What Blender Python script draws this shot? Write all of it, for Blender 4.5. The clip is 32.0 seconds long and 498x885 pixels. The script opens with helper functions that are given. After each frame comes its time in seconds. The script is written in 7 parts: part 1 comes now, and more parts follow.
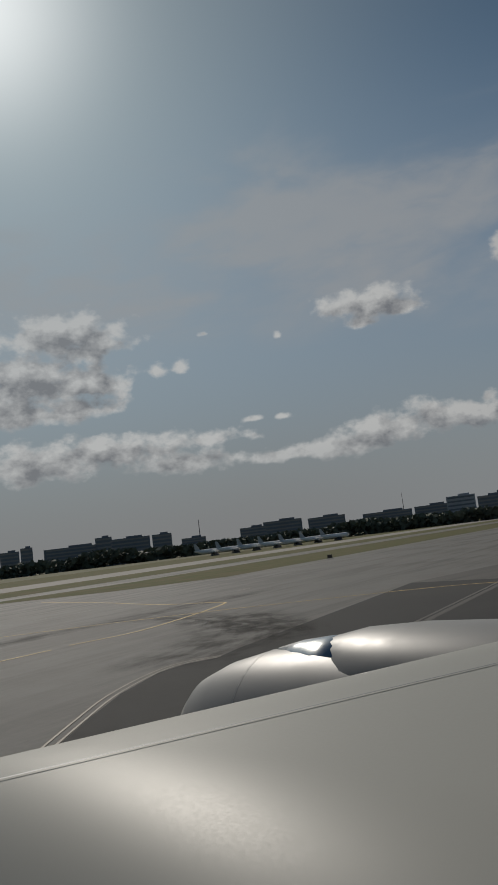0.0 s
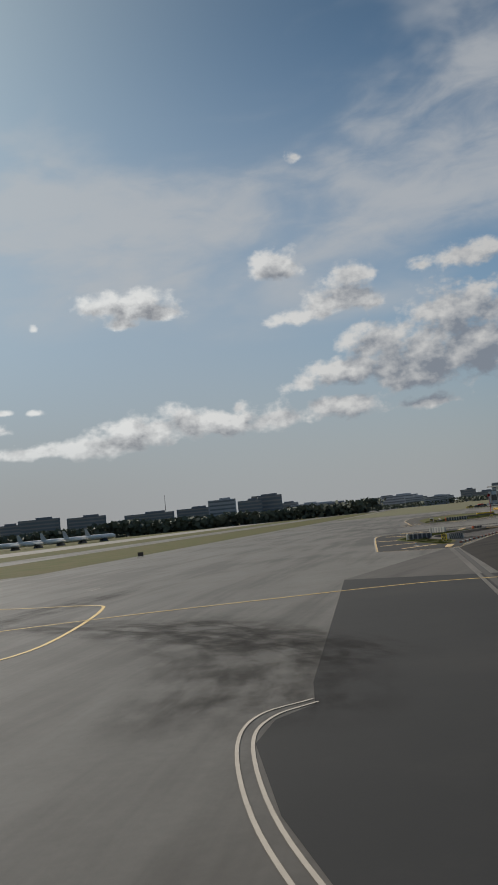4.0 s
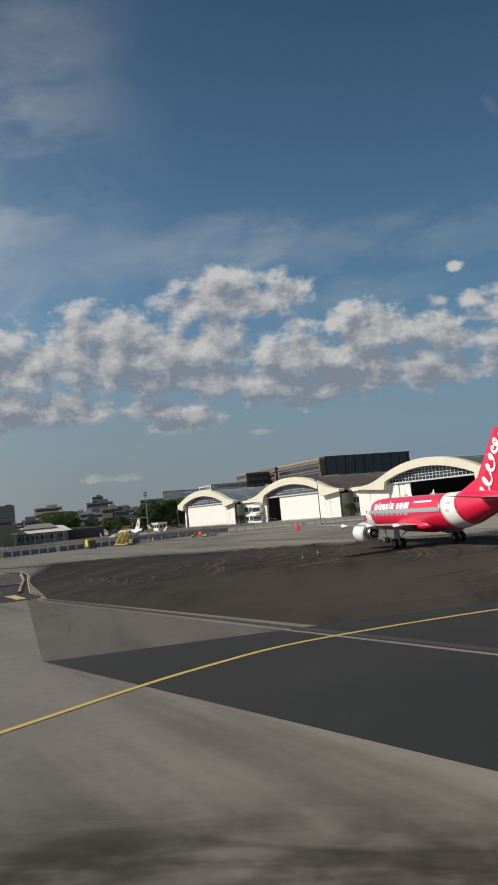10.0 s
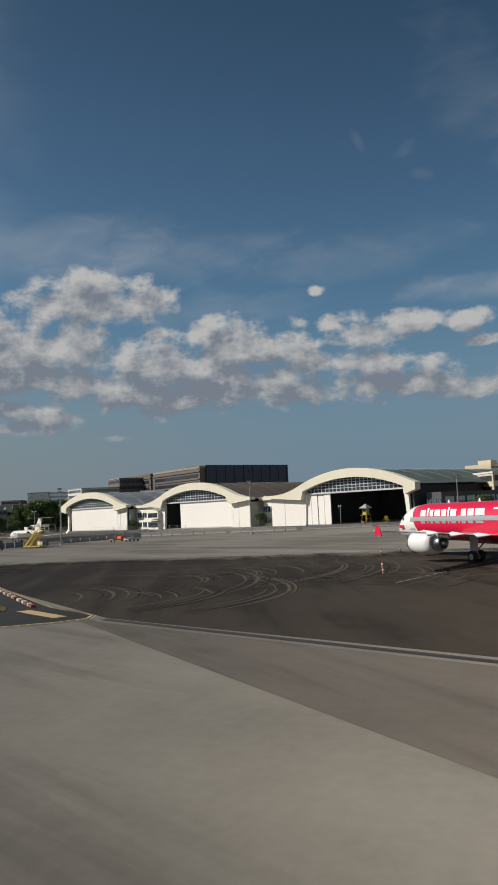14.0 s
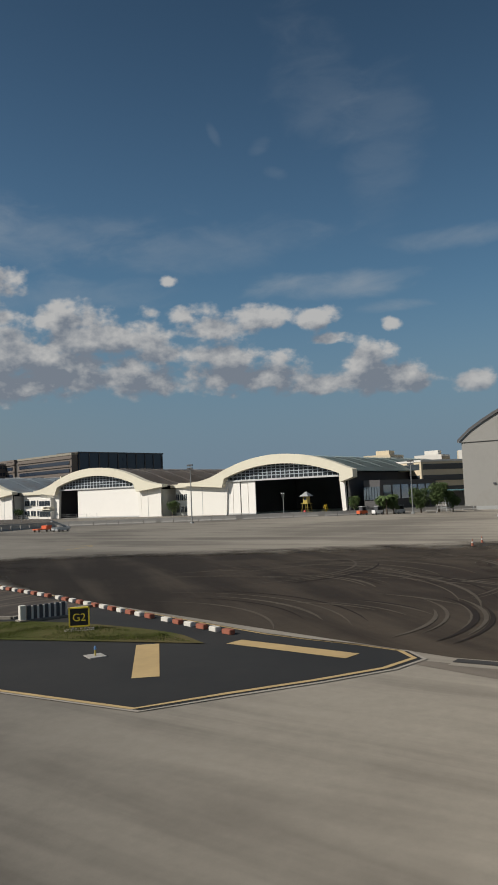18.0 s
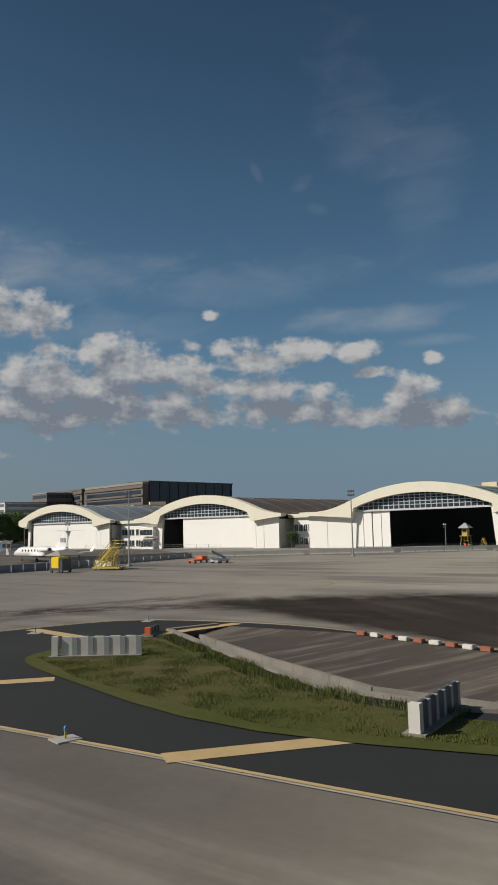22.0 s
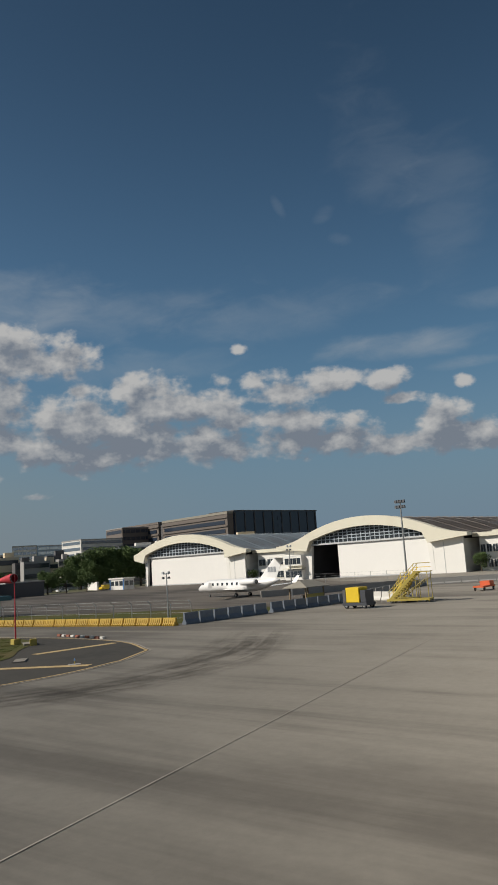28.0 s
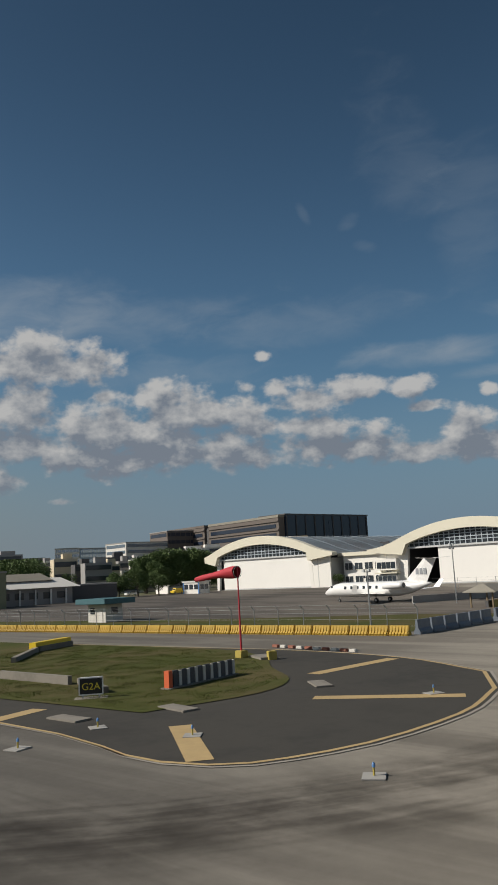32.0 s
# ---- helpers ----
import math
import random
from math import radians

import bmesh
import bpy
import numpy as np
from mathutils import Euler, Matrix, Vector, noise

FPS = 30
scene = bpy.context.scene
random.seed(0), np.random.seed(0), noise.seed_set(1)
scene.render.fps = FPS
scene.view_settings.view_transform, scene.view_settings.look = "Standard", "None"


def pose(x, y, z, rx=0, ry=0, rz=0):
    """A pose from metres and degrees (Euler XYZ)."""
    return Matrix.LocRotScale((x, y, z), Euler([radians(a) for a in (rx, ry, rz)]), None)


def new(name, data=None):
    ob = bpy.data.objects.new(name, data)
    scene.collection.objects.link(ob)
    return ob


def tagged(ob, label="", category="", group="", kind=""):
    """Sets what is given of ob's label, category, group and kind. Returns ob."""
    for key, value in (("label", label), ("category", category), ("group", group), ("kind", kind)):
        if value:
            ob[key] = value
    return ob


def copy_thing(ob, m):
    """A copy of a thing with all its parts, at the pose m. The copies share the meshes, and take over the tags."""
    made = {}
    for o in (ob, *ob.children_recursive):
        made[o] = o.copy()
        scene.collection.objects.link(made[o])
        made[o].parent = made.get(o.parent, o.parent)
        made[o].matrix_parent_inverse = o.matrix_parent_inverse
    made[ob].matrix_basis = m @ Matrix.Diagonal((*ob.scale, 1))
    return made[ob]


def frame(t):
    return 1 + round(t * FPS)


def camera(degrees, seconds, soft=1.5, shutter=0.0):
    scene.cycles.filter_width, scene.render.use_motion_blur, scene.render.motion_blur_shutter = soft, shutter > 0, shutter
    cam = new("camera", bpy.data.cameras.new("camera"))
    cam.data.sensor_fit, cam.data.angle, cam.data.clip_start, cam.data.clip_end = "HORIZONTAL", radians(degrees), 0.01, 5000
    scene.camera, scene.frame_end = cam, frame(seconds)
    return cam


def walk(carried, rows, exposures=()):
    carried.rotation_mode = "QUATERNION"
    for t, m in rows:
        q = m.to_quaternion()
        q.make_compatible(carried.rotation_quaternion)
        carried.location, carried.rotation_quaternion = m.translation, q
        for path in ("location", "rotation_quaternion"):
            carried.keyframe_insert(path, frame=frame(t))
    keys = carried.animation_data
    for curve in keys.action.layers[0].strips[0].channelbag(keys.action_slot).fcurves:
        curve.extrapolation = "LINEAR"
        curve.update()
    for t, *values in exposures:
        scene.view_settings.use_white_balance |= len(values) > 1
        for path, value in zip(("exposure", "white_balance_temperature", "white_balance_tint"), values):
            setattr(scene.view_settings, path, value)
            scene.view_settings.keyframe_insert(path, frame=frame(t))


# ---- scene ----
# ---- camera and walk ----
cam = camera(34.97, 32.0, soft=1.7, shutter=0.0)
PATH = [
    (0.0, -0.00, 0.00, 6.21, 0.00, 7.29, 6.91), (0.5, -1.92, 2.62, 6.13, 0.04, 7.25, 5.51),
    (1.0, -3.71, 5.27, 6.09, -0.01, 7.26, 6.52), (1.5, -5.35, 7.93, 6.12, -2.60, 6.99, 6.85),
    (2.0, -6.90, 10.64, 6.08, -6.68, 6.65, 6.66), (2.5, -8.39, 13.50, 6.02, -10.20, 6.34, 6.55),
    (3.0, -9.80, 16.47, 5.98, -13.55, 6.04, 6.24), (3.5, -11.05, 19.50, 5.98, -16.37, 5.73, 5.73),
    (5.5, -13.59, 31.65, 6.00, -27.75, 5.08, 6.77), (6.0, -13.97, 34.92, 5.98, -35.38, 4.92, 6.90),
    (6.5, -14.24, 38.17, 5.89, -40.83, 4.96, 7.06), (7.0, -14.36, 41.42, 6.03, -45.81, 4.61, 6.52),
    (7.5, -14.31, 44.55, 5.99, -49.99, 4.36, 6.68), (8.0, -14.17, 47.58, 6.05, -53.25, 4.55, 6.53),
    (8.5, -13.87, 50.57, 6.07, -56.44, 5.01, 6.18), (9.0, -13.41, 53.58, 6.03, -59.54, 5.13, 6.26),
    (9.5, -12.86, 56.70, 6.09, -61.42, 5.07, 6.25), (10.0, -12.16, 59.98, 6.09, -63.55, 4.85, 5.45),
    (10.5, -11.16, 63.23, 6.07, -65.81, 4.63, 5.16), (11.0, -10.03, 66.45, 6.07, -67.44, 4.58, 5.32),
    (11.5, -8.80, 69.65, 6.02, -67.82, 4.74, 6.45), (12.0, -7.53, 72.87, 6.08, -68.06, 4.67, 6.08),
    (12.5, -6.15, 76.10, 6.02, -69.59, 4.59, 4.94), (13.0, -4.70, 79.26, 6.02, -71.77, 4.91, 4.35),
    (13.5, -3.23, 82.61, 6.11, -73.22, 5.31, 3.57), (15.5, 3.43, 95.64, 6.10, -76.12, 2.45, 1.66),
    (16.0, 5.50, 98.93, 6.12, -77.04, 2.37, 1.72), (16.5, 7.59, 102.24, 6.13, -84.25, 2.14, 1.44),
    (17.0, 9.64, 105.45, 6.14, -84.95, 2.54, 1.82), (17.5, 11.65, 108.82, 6.06, -85.09, 3.01, 2.23),
    (18.0, 13.57, 112.21, 6.06, -85.26, 3.76, 2.31), (18.5, 15.40, 115.54, 6.04, -83.83, 4.41, 3.20),
    (19.0, 17.24, 118.89, 6.05, -83.04, 5.01, 3.49), (19.5, 19.12, 122.25, 6.11, -81.01, 5.24, 2.91),
    (20.0, 21.00, 125.79, 6.11, -78.80, 4.74, 2.49), (20.5, 22.94, 129.32, 6.13, -79.85, 4.33, 1.17),
    (21.0, 24.89, 132.86, 6.11, -81.04, 4.94, 1.49), (21.5, 26.86, 136.36, 6.02, -81.85, 5.46, 1.79),
    (22.0, 28.79, 139.89, 6.05, -82.44, 6.25, 1.49), (22.5, 30.72, 143.54, 6.12, -82.37, 7.21, 1.92),
    (23.0, 32.81, 147.09, 6.05, -82.02, 7.88, 2.51), (23.5, 34.90, 150.71, 6.07, -81.66, 8.00, 3.21),
    (24.0, 36.99, 154.28, 6.00, -81.55, 8.00, 2.97), (24.5, 39.06, 157.84, 6.03, -81.47, 8.21, 3.13),
    (26.5, 48.39, 172.03, 6.01, -81.44, 8.48, 3.14), (27.0, 50.27, 175.28, 6.01, -81.07, 8.50, 2.71),
    (27.5, 52.13, 178.45, 6.04, -81.03, 8.57, 3.02), (28.0, 53.99, 181.58, 6.06, -79.73, 8.69, 3.72),
    (28.5, 55.84, 184.57, 6.07, -77.16, 9.23, 4.71), (29.0, 57.57, 187.54, 6.08, -76.82, 9.21, 4.52),
    (29.5, 59.20, 190.55, 6.05, -77.00, 9.36, 4.67), (30.0, 60.87, 193.50, 6.00, -77.02, 9.38, 4.58),
    (30.5, 62.49, 196.26, 5.97, -77.20, 9.40, 4.19), (31.0, 64.05, 198.81, 6.06, -77.55, 9.34, 3.67),
    (31.5, 65.58, 201.36, 6.06, -77.77, 9.28, 3.41), (32.0, 67.16, 203.87, 6.09, -78.13, 9.27, 3.00),
]
EXPO = [(0.0, -0.5), (1.0, -0.5), (2.0, -0.30), (3.5, 0.10), (6.0, 0.28), (8.0, 0.36), (10.0, 0.25), (13.0, 0.08), (32.0, 0.03)]
walk(cam, [(t, pose(x, y, z, 90 + p, r, w)) for t, x, y, z, w, p, r in PATH], EXPO)

# ---- world: sky with cumulus and thin high cloud, one sun ----
SUN_AZ, SUN_EL = 17.0, 37.0          # degrees left of +y, degrees up


class Nodes:
    """Short hand for wiring node trees."""

    def __init__(self, tree):
        self.t = tree
        tree.nodes.clear()

    def add(self, kind, **settings):
        n = self.t.nodes.new(kind)
        for key, value in settings.items():
            setattr(n, key, value)
        return n

    def wire(self, socket, value):
        if hasattr(value, "is_output"):
            self.t.links.new(value, socket)
        elif value is not None:
            socket.default_value = value

    def math(self, op, a, b=None, c=None, clamp=False):
        n = self.add("ShaderNodeMath", operation=op, use_clamp=clamp)
        for i, v in enumerate((a, b, c)):
            self.wire(n.inputs[i], v)
        return n.outputs[0]

    def span(self, v, a, b, c=0.0, d=1.0, smooth=True):
        n = self.add("ShaderNodeMapRange", interpolation_type="SMOOTHSTEP" if smooth else "LINEAR")
        for i, x in enumerate((v, a, b, c, d)):
            self.wire(n.inputs[i], x)
        return n.outputs[0]

    def mix(self, f, a, b, blend="MIX"):
        n = self.add("ShaderNodeMix", data_type="RGBA", blend_type=blend)
        self.wire(n.inputs[0], f)
        self.wire(n.inputs[6], a)
        self.wire(n.inputs[7], b)
        return n.outputs[2]

    def noise(self, vec, scale, detail=4.0, rough=0.55, dist=0.0):
        n = self.add("ShaderNodeTexNoise")
        self.wire(n.inputs["Vector"], vec)
        n.inputs["Scale"].default_value = scale
        n.inputs["Detail"].default_value = detail
        n.inputs["Roughness"].default_value = rough
        n.inputs["Distortion"].default_value = dist
        return n.outputs[0]

    def ramp(self, v, stops):
        n = self.add("ShaderNodeValToRGB")
        e = n.color_ramp.elements
        e[0].position, e[1].position = stops[0][0], stops[-1][0]
        for p, _ in stops[1:-1]:
            e.new(p)
        for el, (p, c) in zip(e, stops):
            el.color = (c, c, c, 1) if isinstance(c, (int, float)) else (*c, 1)
        self.wire(n.inputs[0], v)
        return n.outputs[0]

    def comb(self, x, y, z=0.0):
        n = self.add("ShaderNodeCombineXYZ")
        for i, v in enumerate((x, y, z)):
            self.wire(n.inputs[i], v)
        return n.outputs[0]


# heaps of cumulus by bank: azimuth, height, half width, half height in degrees
GLARE_BANK = ((-12.2, 15.9, 3.8, 1.1), (-9.7, 15.1, 1.8, 0.8), (-14.5, 12.8, 4.5, 1.4), (-9.7, 12.4, 2.4, 0.8), (-15.8, 10.8, 2.7, 1.0), (-11.1, 10.8, 2.2, 0.7), (-5.3, 13.0, 0.8, 0.5), (-3.6, 13.2, 0.5, 0.6),
              (8.6, 15.8, 1.5, 0.6), (11.1, 15.6, 2.0, 0.9), (13.1, 15.4, 1.3, 0.6), (10.2, 14.7, 1.0, 0.5), (-1.5, 15.4, 0.4, 0.2), (3.9, 14.6, 0.3, 0.2))
LOW_BANK = ((-14.6, 6.9, 3.9, 0.9), (-9.8, 7.5, 6.0, 0.8), (-1.6, 7.8, 2.7, 0.5), (-3.8, 6.2, 2.9, 0.6), (3.2, 6.0, 4.1, 0.5), (8.1, 6.1, 2.4, 0.7), (11.5, 6.9, 2.2, 0.9), (14.7, 7.2, 1.8, 0.9), (17.4, 6.8, 1.9, 0.7),
            (1.5, 8.9, 0.9, 0.2), (3.5, 8.8, 0.7, 0.2), (20.9, 7.0, 1.8, 0.6), (18.1, 8.1, 0.5, 0.4))
MID_BANK = ((21.9, 17.6, 1.6, 0.9), (27.6, 16.5, 1.1, 0.6), (26.2, 15.0, 2.2, 0.9), (23.1, 14.0, 1.9, 0.5), (28.6, 14.5, 1.3, 0.4), (35.9, 16.6, 1.6, 0.7), (32.6, 16.5, 0.9, 0.4), (24.1, 24.9, 0.7, 0.4), (23.0, 9.3, 1.3, 0.5),
            (26.6, 9.7, 2.8, 0.9), (28.7, 11.6, 2.1, 1.0), (31.1, 9.5, 3.3, 1.4), (34.6, 13.0, 3.0, 1.3), (35.1, 10.3, 3.9, 1.9), (25.6, 7.3, 2.8, 0.6), (31.6, 7.0, 2.9, 0.5), (37.8, 6.8, 1.3, 0.3))
RIDGE_BANK = ((41.3, 12.5, 2.5, 1.4), (41.5, 9.7, 4.0, 1.8), (45.8, 12.8, 2.4, 1.2), (45.0, 10.9, 3.8, 1.6), (49.2, 11.4, 2.6, 1.6), (52.9, 13.2, 1.7, 1.6), (55.7, 13.0, 1.7, 1.4), (54.7, 10.9, 3.5, 1.7), (58.9, 11.8, 2.1, 1.4), (62.4, 12.2, 2.0, 1.2),
              (57.7, 9.9, 3.3, 1.4), (62.4, 9.5, 2.4, 1.1), (45.8, 8.1, 3.0, 1.3), (50.0, 8.0, 3.5, 1.0), (57.2, 7.6, 2.0, 0.6), (59.8, 6.7, 2.0, 0.7), (54.1, 3.1, 2.0, 0.3), (65.0, 5.5, 0.8, 0.2))
HIGH_BANK = ((61.8, 14.9, 2.8, 1.1), (63.6, 15.7, 1.9, 1.2), (65.2, 14.6, 1.1, 0.6), (67.6, 15.1, 1.4, 1.1), (68.2, 12.9, 1.0, 0.4), (79.9, 15.3, 0.5, 0.3), (81.0, 12.9, 0.8, 0.6), (78.6, 13.2, 0.7, 0.4), (90.7, 12.2, 1.1, 0.6), (91.5, 10.9, 1.7, 0.4), (96.0, 11.6, 0.9, 0.5))
EAST_BANK = ((66.6, 10.4, 1.9, 1.3), (68.4, 10.6, 2.1, 1.2), (72.7, 12.7, 2.0, 0.9), (74.5, 11.3, 2.8, 1.2), (77.3, 11.2, 2.2, 0.9), (78.9, 10.3, 1.6, 0.6), (70.7, 9.9, 3.3, 1.1), (66.4, 8.4, 2.0, 0.9), (69.2, 8.1, 2.9, 1.1), (72.5, 8.7, 2.6, 1.0), (76.3, 8.7, 2.4, 1.0), (78.5, 8.2, 1.7, 0.8))
TRAIL_BANK = ((83.7, 12.0, 1.9, 0.9), (86.5, 12.5, 1.6, 0.8), (83.2, 10.0, 1.9, 0.6), (84.0, 8.6, 2.3, 1.1), (86.9, 8.3, 2.4, 1.0), (88.2, 9.7, 0.7, 0.5), (94.4, 9.4, 1.3, 0.9), (95.0, 7.9, 2.4, 1.0), (91.4, 7.7, 2.4, 0.6), (97.4, 7.5, 1.2, 0.6), (101.5, 7.2, 1.0, 0.6))
# faint wisps: azimuth, height, half width, half height, strength, lean
WISPS = ((91.5, 14.7, 5.5, 0.9, 0.55, 0.0), (96.7, 12.9, 2.5, 0.4, 0.45, 0.0), (87.1, 24.2, 0.8, 0.5, 0.13, 0.3), (88.1, 22.5, 0.8, 0.4, 0.13, -0.2), (83.7, 25.1, 0.45, 0.5, 0.11, -1.0),
         (91.0, 29.5, 3.0, 4.5, 0.12, -0.2), (96.3, 23.1, 2.6, 4.5, 0.12, 0.3), (101.5, 17.2, 4.0, 0.7, 0.3, 0.0), (82.0, 17.5, 9.0, 1.6, 0.22, 0.12), (70.0, 18.0, 10.0, 1.8, 0.28, 0.12), (58.0, 18.5, 9.0, 2.2, 0.38, 0.1), (74.0, 14.5, 9.0, 1.2, 0.25, 0.05))


def build_world():
    world = bpy.data.worlds.new("sky")
    scene.world = world
    world.use_nodes = True
    k = Nodes(world.node_tree)
    sky = k.add("ShaderNodeTexSky", sky_type="NISHITA", sun_disc=False)
    sky.sun_elevation, sky.sun_rotation = radians(SUN_EL), radians(-SUN_AZ)
    sky.altitude, sky.air_density, sky.dust_density, sky.ozone_density = 0, 1.0, 0.9, 2.0
    tc = k.add("ShaderNodeTexCoord")
    sep = k.add("ShaderNodeSeparateXYZ")
    k.wire(sep.inputs[0], tc.outputs["Generated"])
    x, y, z = sep.outputs
    az = k.math("MULTIPLY", k.math("ARCTAN2", x, y), 57.2958)
    el = k.math("MULTIPLY", k.math("ARCSINE", z), 57.2958)

    def vec(op, a, b=None, c=None):
        n = k.add("ShaderNodeVectorMath", operation=op)
        for i, v in enumerate((a, b, c)):
            k.wire(n.inputs[i], v)
        return n.outputs["Value"] if op == "LENGTH" else n.outputs[0]

    def density(da, de):
        """Heaped cloud at an offset from this direction: 0 at the outline, about 1 inside; and its billows."""
        a2, e2 = k.math("ADD", az, da), k.math("ADD", el, de)
        q = k.comb(a2, e2, k.math("MULTIPLY", e2, -1.0))
        near = None
        for ca, ce, ra, re_ in GLARE_BANK + LOW_BANK + MID_BANK + RIDGE_BANK + HIGH_BANK + EAST_BANK + TRAIL_BANK:
            ra, re_ = ra * 1.22 + 0.1, re_ * 1.34 + 0.1
            v = vec("MULTIPLY_ADD", q, (1 / ra, 1 / re_, 1 / re_), (-ca / ra, -ce / re_, ce / re_))
            d = vec("LENGTH", vec("MAXIMUM", v, (-99.0, -99.0, 0.0)))      # flatter below than above
            d = d if min(ra, re_) > 0.85 else k.math("ADD", d, 0.32)
            near = d if near is None else k.math("SMOOTH_MIN", near, d, 0.7)
        uv = k.comb(a2, k.math("MULTIPLY", e2, 1.35))
        lump = k.math("ADD", k.math("MULTIPLY", k.noise(uv, 0.55, 6.0, 0.45, 0.1), 0.80), k.math("MULTIPLY", k.noise(uv, 2.4, 5.0, 0.50, 0.2), 0.20))
        return k.math("ADD", k.math("SUBTRACT", 1.18, near), k.math("MULTIPLY", k.math("SUBTRACT", lump, 0.5), 2.7)), lump

    dens, lump = density(0.0, 0.0)
    shade_a, lump_a = density(-0.55, 1.15)
    mask = k.span(dens, -0.08, 0.62)
    # light falls from the sun's side: thin cloud towards it means a bright flank
    lit = k.span(shade_a, 1.5, -0.6)
    lit = k.math("ADD", k.math("MULTIPLY", lit, 0.95), k.math("MULTIPLY", k.math("SUBTRACT", lump, lump_a), 1.5))
    back = k.span(az, 45.0, 0.0)
    lit = k.math("SUBTRACT", lit, k.math("MULTIPLY", k.span(el, 11.5, 7.2), k.span(az, 18.0, 34.0, 0.0, 0.32)))
    lit = k.math("ADD", lit, k.math("MULTIPLY", k.span(dens, 0.6, 0.0), k.math("ADD", k.math("MULTIPLY", back, 0.30), 0.05)), clamp=True)

    # clear sky: deeper overhead, pale along the horizon
    base = k.mix(1.0, sky.outputs[0], (0.0445, 0.0595, 0.0620, 1), "MULTIPLY")
    deep = k.span(el, 12.0, 42.0, 1.0, 0.60)
    base = k.mix(1.0, base, k.comb(deep, deep, deep), "MULTIPLY")
    low_tint = k.mix(k.span(az, 0.0, 20.0), (0.272, 0.273, 0.284, 1), (0.295, 0.305, 0.318, 1))
    low_tint = k.mix(k.span(az, 30.0, 54.0), low_tint, (0.185, 0.215, 0.245, 1))
    low_tint = k.mix(k.span(az, 54.0, 84.0), low_tint, (0.150, 0.212, 0.285, 1))
    base = k.mix(k.math("MULTIPLY", k.span(el, 34.0, 14.0), k.span(az, 56.0, 12.0, 0.0, 0.58)), base, (0.29, 0.315, 0.345, 1))
    # thin high cloud: a smooth sheet on the sunny side, climbing to the right, with soft folds
    fold = k.comb(k.math("ADD", k.math("MULTIPLY", az, 0.40), k.math("MULTIPLY", el, 0.30)), k.math("SUBTRACT", el, k.math("MULTIPLY", az, 0.16)))
    soft = k.noise(fold, 0.15, 4.0, 0.48, 0.5)
    ripple = k.noise(fold, 0.55, 5.0, 0.58, 0.4)
    upper = k.math("SUBTRACT", k.math("ADD", 26.0, k.math("MULTIPLY", az, 0.16)), el)
    lower = k.math("SUBTRACT", el, k.math("ADD", 14.0, k.math("MULTIPLY", az, 0.03)))
    ragged = k.math("MULTIPLY", k.math("SUBTRACT", soft, 0.5), 16.0)
    veil = k.math("MULTIPLY", k.span(k.math("ADD", upper, ragged), -2.0, 5.0), k.span(k.math("ADD", lower, ragged), -3.0, 6.0))
    veil = k.math("MULTIPLY", veil, k.span(k.math("ADD", k.math("MULTIPLY", soft, 0.7), k.math("MULTIPLY", ripple, 0.3)), 0.36, 0.62, 0.12, 1.0))
    veil = k.math("MULTIPLY", veil, k.span(az, 62.0, 38.0))
    base = k.mix(k.math("MULTIPLY", veil, 0.75), base, (0.40, 0.41, 0.42, 1))
    for ca, ce, ra, re_, strength, lean in WISPS:
        dx = k.math("DIVIDE", k.math("SUBTRACT", az, ca), ra)
        dy = k.math("DIVIDE", k.math("SUBTRACT", el, k.math("ADD", k.math("MULTIPLY", k.math("SUBTRACT", az, ca), lean), ce)), re_)
        d2 = k.math("ADD", k.math("MULTIPLY", dx, dx), k.math("MULTIPLY", dy, dy))
        w = k.span(k.math("ADD", d2, k.math("ADD", k.math("MULTIPLY", k.math("SUBTRACT", ripple, 0.5), 4.0), k.math("MULTIPLY", k.math("SUBTRACT", soft, 0.5), 4.0))), 1.9, -1.2, 0.0, strength)
        base = k.mix(w, base, (0.30, 0.335, 0.37, 1))
    base = k.mix(k.math("MULTIPLY", k.span(el, 16.0, 0.5), 0.9), base, low_tint)
    # the cumulus over it
    dark = k.mix(back, (0.172, 0.198, 0.238, 1), (0.225, 0.230, 0.246, 1))
    bright = k.mix(back, (0.455, 0.452, 0.445, 1), (0.67, 0.675, 0.665, 1))
    haze = k.span(el, 2.5, 8.0, 0.45, 0.96)
    base = k.mix(k.math("MULTIPLY", mask, haze), base, k.mix(lit, dark, bright))
    # haze round the sun
    sd = Vector((-math.sin(radians(SUN_AZ)) * math.cos(radians(SUN_EL)), math.cos(radians(SUN_AZ)) * math.cos(radians(SUN_EL)), math.sin(radians(SUN_EL))))
    dot = k.add("ShaderNodeVectorMath", operation="DOT_PRODUCT")
    k.wire(dot.inputs[0], tc.outputs["Generated"])
    dot.inputs[1].default_value = sd
    glow = k.math("POWER", k.math("MAXIMUM", dot.outputs["Value"], 0.0), 14.0)
    halo = k.math("POWER", k.math("MAXIMUM", dot.outputs["Value"], 0.0), 160.0)
    base = k.mix(k.math("MULTIPLY", glow, 0.6), base, (0.40, 0.46, 0.50, 1))
    base = k.mix(k.math("MULTIPLY", halo, 1.0), base, (1.2, 1.25, 1.25, 1))
    bg = k.add("ShaderNodeBackground")
    k.wire(bg.inputs[0], base)
    bg.inputs[1].default_value = 1.0
    out = k.add("ShaderNodeOutputWorld")
    k.wire(out.inputs[0], bg.outputs[0])


